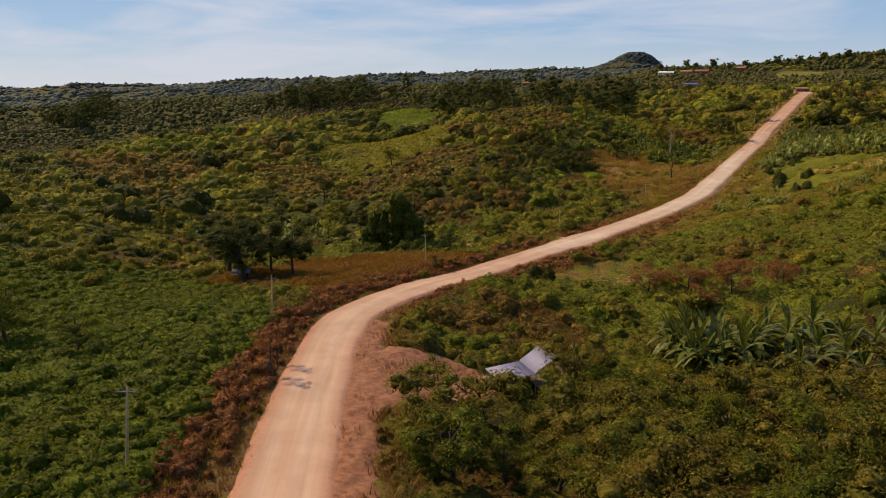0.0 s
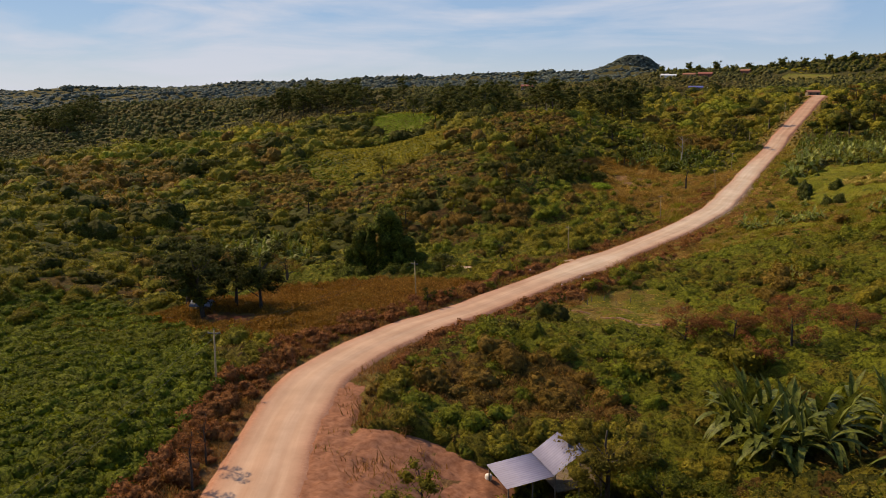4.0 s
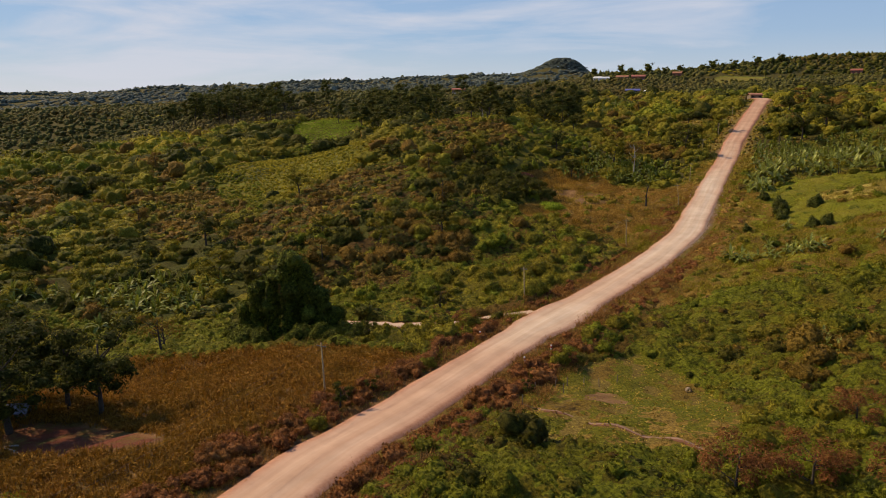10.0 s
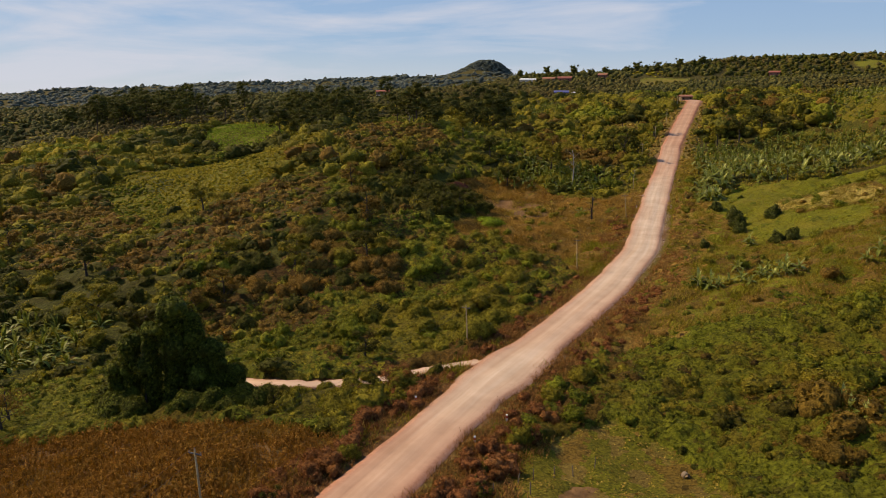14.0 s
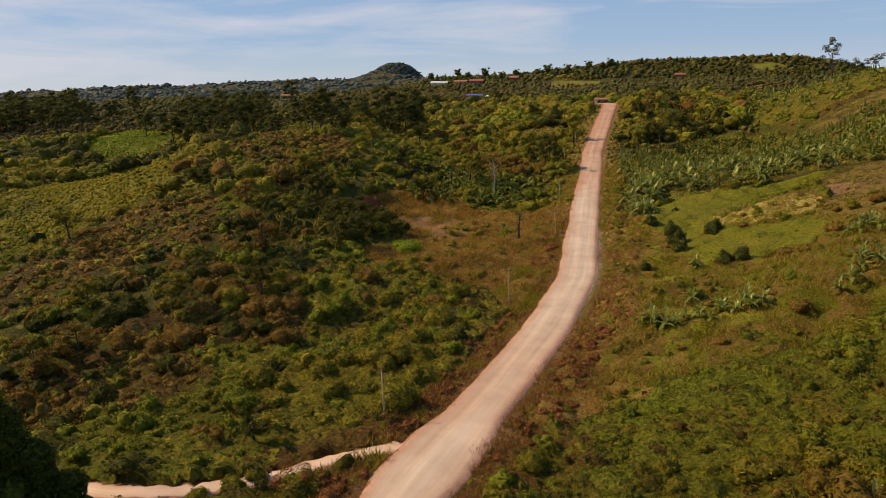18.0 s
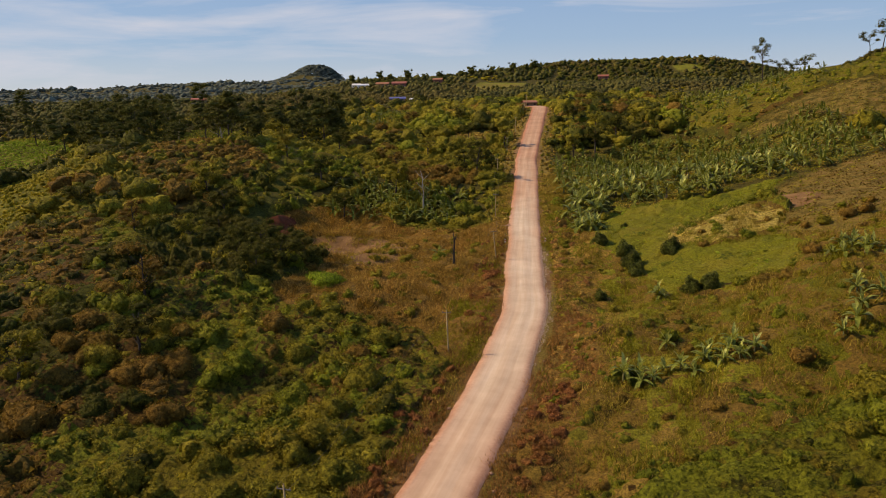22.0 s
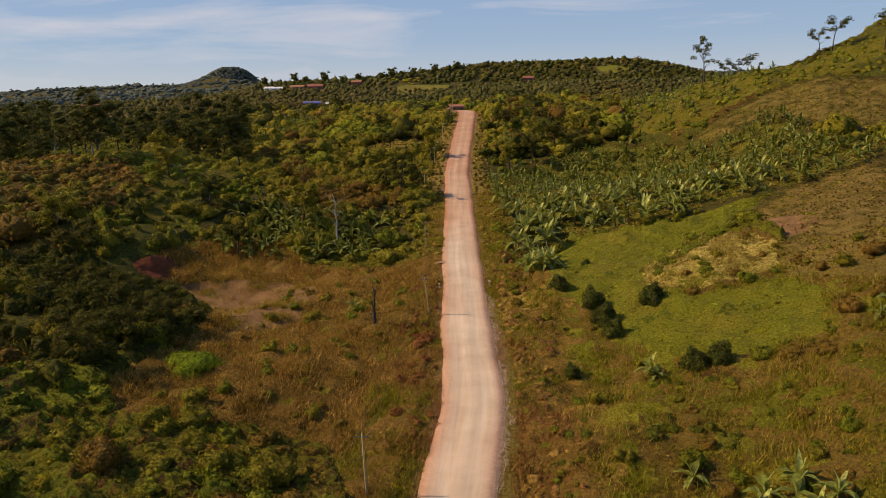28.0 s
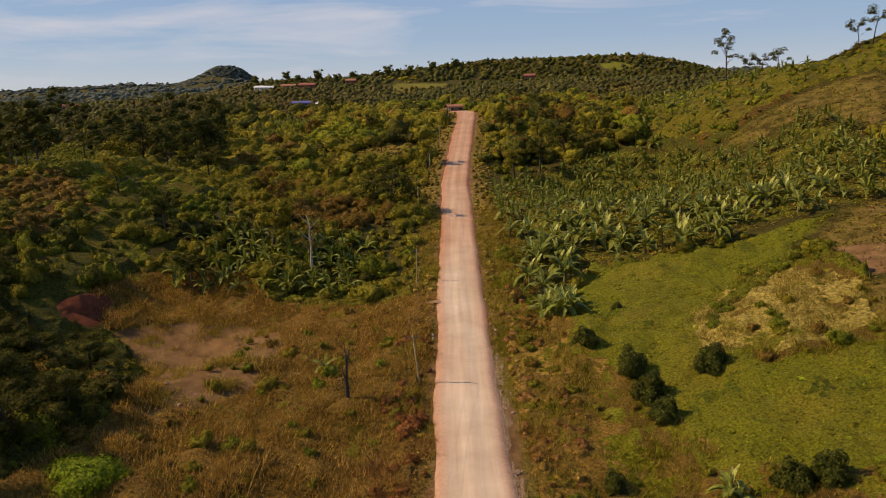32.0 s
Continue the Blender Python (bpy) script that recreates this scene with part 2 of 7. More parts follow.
def ground_material():
    """Soil, dry grass and green ground cover, by what grows on each stretch."""
    m, n, l, p = material("ground", 0.95, 0.15)
    a = n.new("ShaderNodeAttribute")
    a.attribute_name = "cover"
    s = n.new("ShaderNodeSeparateColor")
    l.new(a.outputs["Color"], s.inputs["Color"])
    co = n.new("ShaderNodeTexCoord").outputs["Object"]
    fine, mid, big = noise_node(n, l, 3.0, 6, 0.78, co), noise_node(n, l, 0.35, 5, 0.6, co), noise_node(n, l, 0.05, 4, 0.6, co)
    scrub = ramp(n, [(0.36, (0.020, 0.017, 0.004)), (0.5, (0.065, 0.054, 0.008)), (0.66, (0.14, 0.112, 0.015))])
    l.new(fine.outputs["Fac"], scrub.inputs["Fac"])
    soil = ramp(n, [(0.25, (0.13, 0.066, 0.026)), (0.5, (0.235, 0.128, 0.053)), (0.75, (0.33, 0.195, 0.088))])
    l.new(mid.outputs["Fac"], soil.inputs["Fac"])
    dry = ramp(n, [(0.34, (0.080, 0.050, 0.010)), (0.5, (0.20, 0.138, 0.028)), (0.66, (0.34, 0.25, 0.058))])
    l.new(fine.outputs["Fac"], dry.inputs["Fac"])
    green = ramp(n, [(0.34, (0.064, 0.068, 0.006)), (0.5, (0.160, 0.158, 0.014)), (0.66, (0.26, 0.238, 0.026))])
    l.new(fine.outputs["Fac"], green.inputs["Fac"])
    def edge(sock):
        add = n.new("ShaderNodeMath")
        add.operation = "MULTIPLY_ADD"
        add.inputs[1].default_value, add.inputs[2].default_value = 0.9, -0.45
        l.new(mid.outputs["Fac"], add.inputs[0])
        tot = n.new("ShaderNodeMath")
        tot.operation = "ADD"
        l.new(sock, tot.inputs[0])
        l.new(add.outputs[0], tot.inputs[1])
        r = ramp(n, [(0.38, (0, 0, 0)), (0.62, (1, 1, 1))])
        l.new(tot.outputs[0], r.inputs["Fac"])
        return r.outputs["Color"]
    c = mix_node(n, l, edge(s.outputs["Blue"]), scrub.outputs["Color"], green.outputs["Color"])
    c = mix_node(n, l, edge(s.outputs["Green"]), c, dry.outputs["Color"])
    c = mix_node(n, l, edge(s.outputs["Red"]), c, soil.outputs["Color"])
    raw = ramp(n, [(0.3, (0.11, 0.030, 0.016)), (0.7, (0.22, 0.064, 0.032))])
    l.new(mid.outputs["Fac"], raw.inputs["Fac"])
    c = mix_node(n, l, edge(a.outputs["Alpha"]), c, raw.outputs["Color"])
    tone = ramp(n, [(0.3, (0.8, 0.8, 0.8)), (0.7, (1.15, 1.15, 1.15))])
    l.new(big.outputs["Fac"], tone.inputs["Fac"])
    c = mix_node(n, l, 1.0, c, tone.outputs["Color"], "MULTIPLY")
    l.new(c, p.inputs["Base Color"])
    bump_node(n, l, p, fine.outputs["Fac"], 1.0, 0.45)
    return m


def road_material(name, pale, hue=(1, 1, 1)):
    """Graded laterite: pale dusty wheel tracks along the road, redder at the edges."""
    m, n, l, p = material(name, 0.95, 0.15)
    uv = n.new("ShaderNodeUVMap").outputs["UV"]
    sep = n.new("ShaderNodeSeparateXYZ")
    l.new(uv, sep.inputs["Vector"])
    co = n.new("ShaderNodeTexCoord").outputs["Object"]
    st = n.new("ShaderNodeMapping")
    st.inputs["Scale"].default_value = (6.0, 0.03, 1.0)
    l.new(uv, st.inputs["Vector"])
    streak = noise_node(n, l, 1.0, 5, 0.6, st.outputs["Vector"])
    grit, patch, long = noise_node(n, l, 2.5, 6, 0.7, co), noise_node(n, l, 0.18, 4, 0.6, co), noise_node(n, l, 0.022, 2, 0.5, co)
    base = ramp(n, [(0.30, (0.45, 0.300, 0.218)), (0.5, (0.50, 0.358, 0.272)), (0.72, (0.565, 0.430, 0.342))])
    l.new(streak.outputs["Fac"], base.inputs["Fac"])
    red = ramp(n, [(0.3, (0.34, 0.170, 0.112)), (0.7, (0.46, 0.268, 0.19))])
    l.new(grit.outputs["Fac"], red.inputs["Fac"])
    edge = ramp(n, [(0.0, (1, 1, 1)), (0.14, (0.25, 0.25, 0.25)), (0.3, (0, 0, 0)), (0.74, (0, 0, 0)), (0.88, (0.3, 0.3, 0.3)), (1.0, (1, 1, 1))])
    l.new(sep.outputs["X"], edge.inputs["Fac"])
    c = mix_node(n, l, edge.outputs["Color"], base.outputs["Color"], red.outputs["Color"])
    # redder soil at both ends, pale gravel on the straight between
    run = n.new("ShaderNodeMath")
    run.operation = "MULTIPLY_ADD"
    run.inputs[1].default_value = 1 / 1000
    sway = n.new("ShaderNodeMath")
    sway.operation = "MULTIPLY_ADD"
    sway.inputs[1].default_value, sway.inputs[2].default_value = 0.6, 0.2
    l.new(long.outputs["Fac"], sway.inputs[0])
    l.new(sep.outputs["Y"], run.inputs[0])
    l.new(sway.outputs[0], run.inputs[2])
    tint = ramp(n, [(0.536, (0.98, 0.87, 0.78)), (0.66, (0.98, 0.90, 0.82)), (0.75, (1.06, 1.10, 1.06)), (0.84, (1.10, 1.21, 1.20)), (0.92, (1.0, 0.94, 0.86)), (1.0, (0.94, 0.80, 0.70))])
    l.new(run.outputs[0], tint.inputs["Fac"])
    c = mix_node(n, l, 1.0, c, tint.outputs["Color"], "MULTIPLY")
    tone = ramp(n, [(0.3, (0.86, 0.84, 0.82)), (0.7, (1.1, 1.1, 1.1))])
    l.new(patch.outputs["Fac"], tone.inputs["Fac"])
    c = mix_node(n, l, 1.0, c, tone.outputs["Color"], "MULTIPLY")
    c = mix_node(n, l, 1.0, c, tuple(pale * v for v in hue), "MULTIPLY")
    l.new(c, p.inputs["Base Color"])
    bump_node(n, l, p, grit.outputs["Fac"], 0.5, 0.06)
    return m


GROUND = ground_material()
LATERITE = road_material("laterite_road", 1.0)

# ---- terrain: rolling hills, and the road's own line and profile ----
NEAR_HILLS = [(-90, -30, 40, -14.6), (-114, 86, 32, 1.1), (-56, 46, 18, 1.0), (-60, 114, 22, -6.6), (-120, 168, 36, 11.9), (19, 26, 14, -1.9), (48, 126, 27, -4.5), (72, 180, 25, -0.6), (106, 258, 45, 15.7), (155, 275, 20, 26), (72, 314, 32, 2.3), (17, -36, 22, -3.7), (-60, -102, 32, -7.4), (-12, -150, 32, -1.8), (36, -102, 22, -8.6), (-198, 24, 54, -8.6), (-204, 132, 50, 0.2), (-300, 270, 54, -1.2), (-48, 228, 40, -4.0), (-24, 314, 40, 5.2), (-12, 132, 36, -9.0), (6, -12, 45, -10.6), (-12, 66, 27, -7.7), (24, 72, 18, -4.6), (-36, 18, 22, -2.7), (36, 216, 27, -13.0), (-245, 200, 42, -9.0), (-178, 88, 22, -6.0), (-150, 50, 18, -4.0), (-150, 135, 28, 4.0), (-560, 250, 70, -14.0), (-140, -35, 28, -6.0), (-330, 110, 45, 5.0)]
FAR_HILLS = [(0, 0, 2700, 18.7), (-1800, 2040, 810, 32.9), (-840, 2100, 540, 48.3), (-1080, 960, 450, 11.9), (-480, 480, 225, 25.2), (-132, 444, 99, 8.6), (-180, 828, 162, 11.5), (60, 960, 198, 35.0), (180, 744, 135, -4.1), (360, 420, 180, 38.0), (-1200, 240, 630, -29.5), (240, 120, 135, 12.8), (-600, 0, 270, -24.4), (720, 1440, 630, 46.4), (140, 905, 78, 10.5), (-50, 850, 70, 3.5), (-240, 735, 40, 7.0), (36, 516, 90, 11.4), (-200, 640, 70, 9.0), (300, 1000, 150, -9.0)]
ROAD_LINE = [(96, -215), (72, -195.6), (50.4, -169.2), (28.8, -145.2), (14.9, -128.9), (1.7, -112.4), (-5, -101.9), (-8.8, -90), (-11.3, -74.4), (-11.5, -57.6), (-11.6, -38.4), (-11.1, -16.8), (-8.5, 3.6), (-6, 30), (-5.2, 61.2), (-6.7, 76.8), (-8, 88.8), (-9.5, 106.8), (-11.9, 132), (-15.4, 175.2), (-19, 213.6), (-20.2, 246), (-21, 282), (-21.4, 307), (-23, 336), (-40, 380)]
ROAD_PROFILE = [(-260, 27), (-204, 19.2), (-156, 14.4), (-112, 9.4), (-61, 4.8), (-16, 3.5), (40, 5.2), (92, 7.7), (155, 12.7), (182, 14.4), (240, 22.2), (310, 34.2), (345, 36), (380, 33)]


def smooth_line(points, step):
    """A rounded line through the points, at even steps of its second coordinate."""
    p = np.array(points, float)
    y = np.arange(p[0, 1], p[-1, 1], step)
    x = np.interp(y, p[:, 1], p[:, 0])
    wide = max(3, int(14 / step) | 1)
    kernel = np.hanning(wide + 2)[1:-1]
    kernel /= kernel.sum()
    padded = np.r_[2 * x[0] - x[wide // 2:0:-1], x, 2 * x[-1] - x[-2:-2 - wide // 2:-1]]
    return np.stack([np.convolve(padded, kernel, "valid"), y], 1)


ROAD = smooth_line(ROAD_LINE, 1.0)
PROFILE = smooth_line([(z, y) for y, z in ROAD_PROFILE], 1.0)


def road_height(y):
    return np.interp(y, PROFILE[:, 1], PROFILE[:, 0])


def road_distance(x, y):
    """How far each place lies from the road's middle (signed: left of it is negative), and the height of the road beside it."""
    x, y = np.broadcast_arrays(np.asarray(x, float), np.asarray(y, float))
    shape, x, y = x.shape, x.ravel(), y.ravel()
    far = np.full(x.shape, 1e3)
    high = np.zeros(x.shape)
    near = (np.abs(x + 5) < 190) & (y > -280) & (y < 420)
    line = ROAD[::2]
    px, py = x[near], y[near]
    best, at = np.full(px.shape, 1e9), np.zeros(px.shape, int)
    for k, (qx, qy) in enumerate(line):
        d = (px - qx) ** 2 + (py - qy) ** 2
        closer = d < best
        best[closer], at[closer] = d[closer], k
    nxt = np.minimum(at + 1, len(line) - 1)
    prv = np.maximum(at - 1, 0)
    way = line[nxt] - line[prv]
    way /= np.linalg.norm(way, axis=1)[:, None] + 1e-9
    off = (px - line[at, 0]) * way[:, 1] - (py - line[at, 1]) * way[:, 0]
    along = (px - line[at, 0]) * way[:, 0] + (py - line[at, 1]) * way[:, 1]
    far[near] = np.where(best < 16, off, np.sign(off) * np.sqrt(best))
    high[near] = road_height(line[at, 1] + along * way[:, 1])
    return far.reshape(shape), high.reshape(shape)


def ripple(x, y, scale, seed):
    """Soft random unevenness between -1 and 1."""
    rng = np.random.default_rng(seed)
    out = 0
    for k in range(7):
        a, p, f = rng.uniform(0, 6.283), rng.uniform(0, 6.283), rng.uniform(0.6, 1.7) * 6.283 / scale
        out = out + np.sin((np.cos(a) * x + np.sin(a) * y) * f + p)
    return out / 4.0


def blend(v, a, b):
    u = np.clip((v - a) / (b - a), 0, 1)
    return u * u * (3 - 2 * u)


def land(x, y):
    """The height of the ground."""
    x, y = np.broadcast_arrays(np.asarray(x, float), np.asarray(y, float))
    z = np.zeros(x.shape)
    for cx, cy, r, high in NEAR_HILLS + FAR_HILLS:
        z = z + high * np.exp(-((x - cx) ** 2 + (y - cy) ** 2) / (2.0 * r * r))
    # the wooded cone on the horizon
    z = z + 62 * np.exp(-((np.hypot(x + 864, y - 2236) / 80) ** 2.8)) + 24 * np.exp(-((np.hypot(x + 968, y - 2222) / 62) ** 2))
    # the dug-out bank behind the clearing
    z = z - 2.2 * (1 - blend(np.hypot((x + 60) / 15, (y - 108) / 11), 0.72, 1.12))
    z = z + 0.35 * ripple(x, y, 9, 3) + 0.9 * ripple(x, y, 38, 4)
    rough = blend(np.hypot(x, y - 80), 350, 900)
    z = z + rough * (6 * ripple(x, y, 260, 5) + 9 * ripple(x, y, 620, 6))
    d, high = road_distance(x, y)
    side = blend(np.abs(d), 4.6, 15)
    return (high - 0.3) * (1 - side) + z * side


# ---- what grows where, in plan ----
FIELDS = {
    "cassava": [(-91, -115), (-92, -94), (-77, -82), (-38, -95), (-14, -107), (-3, -116), (8, -131), (22, -148), (46, -178), (-20, -195), (-70, -150)],
    "corn": [(-75, -94), (-62, -83), (-64, -60), (-70, -53), (-51, -42), (-33, -38), (-20, -41), (-18, -56), (-15, -72), (-14, -84), (-15, -97), (-26, -98), (-44, -96), (-58, -103)],
    "pasture": [(-3, -36), (6, -22), (14, -27), (24, -42), (24, -58), (6, -62), (-3, -54)],
    "grass_east": [(-7, 118), (0, 122), (8, 112), (10, 100), (19, 90), (28, 107), (44, 124), (48, 104), (66, 92), (60, 60), (44, 30), (24, 14), (8, 4), (-3, -6), (-5, 10), (-2, 40), (-2, 68)],
    "bare_east": [(45, 133), (59, 147), (83, 151), (72, 100), (50, 78), (41, 88), (44, 103), (49, 114)],
    "bare_upper": [(57, 230), (88, 241), (117, 228), (112, 180), (93, 174), (87, 187), (80, 207), (73, 218), (61, 218)],
    "banana": [(-12, 200), (4, 237), (32, 253), (55, 233), (63, 216), (77, 222), (83, 205), (82, 174), (92, 171), (83, 151), (69, 148), (48, 144), (34, 141), (24, 134), (12, 138), (4, 120), (-1, 130), (1, 148), (-9, 173)],
    "green_east": [(5, 119), (11, 133), (32, 137), (48, 142), (56, 143), (45, 133), (41, 124), (34, 122), (24, 104), (24, 100), (27, 88), (41, 88), (43, 78), (38, 66), (28, 66), (21, 70), (15, 83), (7, 101)],
    "clearing": [(-70, 115), (-64, 111), (-50, 92), (-45, 80), (-40, 84), (-36, 92), (-37, 108), (-40, 119), (-52, 121), (-62, 120)],
    "dry_bend": [(8, -99), (4, -90), (8, -83), (15, -81), (22, -85), (28, -88), (25, -93), (18, -100)],
    "dry_west": [(-76, 122), (-72, 132), (-58, 141), (-44, 128), (-15, 126), (-10, 68), (-11, 36), (-15, 36), (-21, 50), (-30, 53), (-44, 50), (-50, 54), (-50, 60), (-48, 70), (-48, 78), (-52, 92), (-62, 110), (-70, 116)],
    "green_far": [(-292, 238), (-335, 291), (-331, 320), (-294, 314), (-255, 277), (-252, 256), (-268, 230)],
    "orchard": [(26, -140), (24, -113), (27, -104), (40, -96), (62, -67), (90, -80), (80, -150), (40, -160)],
    "dry_strip": [(-85, 252), (-30, 255), (-27, 283), (-60, 280)],
    "village_field": [(-102, 560), (-66, 570), (-58, 690), (-112, 700)],
    "skyline_field": [(84, 806), (104, 800), (132, 846), (118, 862), (92, 840)],
    "red_bank": [(-76, 112), (-79, 117), (-74, 121), (-69, 119), (-70, 114)],
    "spur": [(-228, 114), (-268, 188), (-256, 214), (-241, 250), (-180, 152), (-156, 142), (-144, 122), (-134, 105), (-138, 88), (-144, 70), (-167, 72), (-191, 80), (-212, 97)],
    "yellow_top": [(-392, 315), (-296, 312), (-285, 340), (-330, 362), (-400, 362)],
    "rusty_slope": [(-128, 48), (-131, 74), (-126, 92), (-112, 95), (-96, 73), (-82, 44), (-88, 30), (-98, 13), (-118, 12), (-122, 40)],
    "rusty_low": [(-84, 12), (-60, 10), (-51, 4), (-52, -5), (-64, -13), (-86, -6)],
    "rusty_mid": [(-132, 135), (-190, 270), (-105, 166), (-87, 146), (-101, 124), (-115, 122)],
    "rusty_near": [(-87, 34), (-62, 33), (-48, 28), (-43, 17), (-58, 10), (-80, 12)],
    "rusty_west": [(-332, 31), (-284, 76), (-229, 47), (-170, -12), (-189, -37)],
    "rusty_far": [(-693, 326), (-625, 361), (-374, 203), (-307, 116), (-447, 167)],
    "rusty_valley": [(-215, 70), (-208, 97), (-190, 100), (-154, 57), (-122, 14), (-145, 11)],
    "green_slope": [(-578, 160), (-567, 290), (-448, 329), (-398, 348), (-330, 272), (-356, 229), (-290, 145), (-274, 84), (-306, 45)],
    "green_gap": [(-229, 112), (-198, 108), (-182, 100), (-156, 70), (-132, 45), (-185, 74)],
    "green_near": [(-74, 33), (-48, 43), (-40, 33), (-44, 24), (-62, 23)],
    "bright_plot": [(-257, 363), (-202, 360), (-107, 162), (-127, 157)],
    "crest_west": [(-401, 172), (-582, 332), (-438, 308), (-364, 255), (-304, 168), (-292, 122)],
    "tall_wood_west": [(-508, 338), (-441, 305), (-420, 322), (-378, 346), (-430, 385), (-520, 390)],
    "tall_wood_mid": [(-290, 316), (-244, 272), (-232, 300), (-236, 335), (-260, 360), (-300, 350)],
    "tall_wood_far": [(-636, 197), (-669, 245), (-733, 305), (-800, 330), (-760, 230)],
    "weed_strip": [(-128, -41), (-108, -44), (-95, -44), (-71, -57), (-49, -43), (-56, -34), (-66, -30), (-84, -24), (-92, -34), (-107, -33), (-125, -30)],
    "bright_west": [(-90, 12), (-71, 16), (-54, 18), (-32, -13), (-44, -17), (-60, -14), (-80, 2)],
    "dark_valley": [(-108, 123), (-85, 140), (-55, 122), (-60, 100), (-52, 76), (-62, 58), (-86, 66), (-90, 103)],
    "dark_hollow": [(-176, -29), (-171, 1), (-135, -25), (-148, -44)],
    "hump": [(22, 104), (34, 122), (46, 110), (41, 93), (30, 89), (21, 96)],
    "dark_crest": [(-13, 232), (4, 241), (26, 244), (34, 269), (36, 340), (20, 380), (-12, 380), (-13, 300)],
    "green_upper": [(35, 307), (50, 330), (89, 300), (89, 254), (85, 238), (58, 234), (38, 253), (31, 274)],
    "dark_slope": [(-112, 30), (-88, 46), (-70, 34), (-66, 20), (-84, 12), (-104, 14)],
    "lush_west": [(-80, 12), (-69, 22), (-52, 0), (-30, -12), (-30, -26), (-56, -18)],
    "light_rise": [(-400, 420), (-230, 420), (-110, 400), (-100, 300), (-150, 250), (-230, 250), (-300, 330)],
    "dark_wood": [(-94, 111), (-79, 117), (-64, 106), (-52, 76), (-47, 63), (-53, 52), (-75, 50), (-90, 70)],
    "bright_patch": [(-46, 58), (-40, 57), (-37, 63), (-40, 69), (-46, 67)],
    "soil_patch": [(22, -132), (13, -121), (9, -110), (15, -106), (24, -106), (26, -114)],
}


def within(name, x, y):
    """Which of the places lie in a field."""
    p = FIELDS[name]
    inside = np.zeros(np.shape(x), bool)
    for (ax, ay), (bx, by) in zip(p, p[1:] + p[:1]):
        if ay != by:
            inside ^= ((ay > y) != (by > y)) & (x < (bx - ax) * (y - ay) / (by - ay) + ax)
    return inside


def depth_in(name, x, y, soft):
    """1 well inside a field, 0 outside, and in between along its edge."""
    p = FIELDS[name]
    d = np.full(np.shape(x), 1e9)
    for (ax, ay), (bx, by) in zip(p, p[1:] + p[:1]):
        ux, uy = bx - ax, by - ay
        t = np.clip(((x - ax) * ux + (y - ay) * uy) / (ux * ux + uy * uy), 0, 1)
        d = np.minimum(d, np.hypot(x - ax - t * ux, y - ay - t * uy))
    d = np.where(within(name, x, y), d, -d)
    return blend(d, -soft, soft)


def in_sight(x, y):
    """The stretch of country that the flight looks over."""
    east = np.maximum(64 - 0.08 * (y + 175), 2 + 0.47 * (y + 43)) + 14
    west = 64 - 2.3 * (y + 175) - 110
    return (x < east) & (x > west) & (y > -165)


SIDE_TRACK = [(-9, -12), (-13, -12.4), (-17.2, -13), (-21.5, -14.6), (-25.4, -16.6), (-28.6, -19.8), (-32.7, -22.8), (-37.5, -25.4), (-43.9, -26), (-53.6, -23), (-66, -20)]


FOOTPATH = [(-4, -50), (1, -52.5), (7, -53.5), (13, -54.5), (20, -55.5), (30, -60)]


def near_track(x, y, wide, line=SIDE_TRACK):
    d = np.full(np.shape(x), 1e9)
    for (ax, ay), (bx, by) in zip(line, line[1:]):
        ux, uy = bx - ax, by - ay
        t = np.clip(((x - ax) * ux + (y - ay) * uy) / (ux * ux + uy * uy), 0, 1)
        d = np.minimum(d, np.hypot(x - ax - t * ux, y - ay - t * uy))
    return d < wide


# ---- mesh building ----


def quick_mesh(name, verts, faces, mats, smooth=False, uvs=None, slots=None):
    """A mesh from arrays: verts (n, 3), faces (m, 3 or 4)."""
    me = bpy.data.meshes.new(name)
    verts, faces = np.ascontiguousarray(verts, np.float32), np.ascontiguousarray(faces, np.int32)
    m, k = faces.shape
    me.vertices.add(len(verts))
    me.vertices.foreach_set("co", verts.ravel())
    me.loops.add(m * k)
    me.loops.foreach_set("vertex_index", faces.ravel())
    me.polygons.add(m)
    me.polygons.foreach_set("loop_start", np.arange(0, m * k, k, dtype=np.int32))
    for one in mats:
        me.materials.append(one)
    if slots is not None:
        me.polygons.foreach_set("material_index", np.ascontiguousarray(slots, np.int32))
    if smooth:
        me.polygons.foreach_set("use_smooth", np.ones(m, bool))
    if uvs is not None:
        layer = me.uv_layers.new(name="UVMap")
        layer.data.foreach_set("uv", np.ascontiguousarray(uvs[faces.ravel()], np.float32).ravel())
    me.update(calc_edges=True)
    return me


def spaced(inner, outer, step, reach, grow):
    """Coordinates that are even from inner to outer and then stretch out to the reach on both sides."""
    mid = list(np.arange(inner, outer + 0.1, step))
    d, up = step, [mid[-1]]
    while up[-1] < reach:
        d *= grow
        up.append(up[-1] + d)
    d, down = step, [mid[0]]
    while down[-1] > -reach:
        d *= grow
        down.append(down[-1] - d)
    return np.array(down[:0:-1] + mid + up[1:])


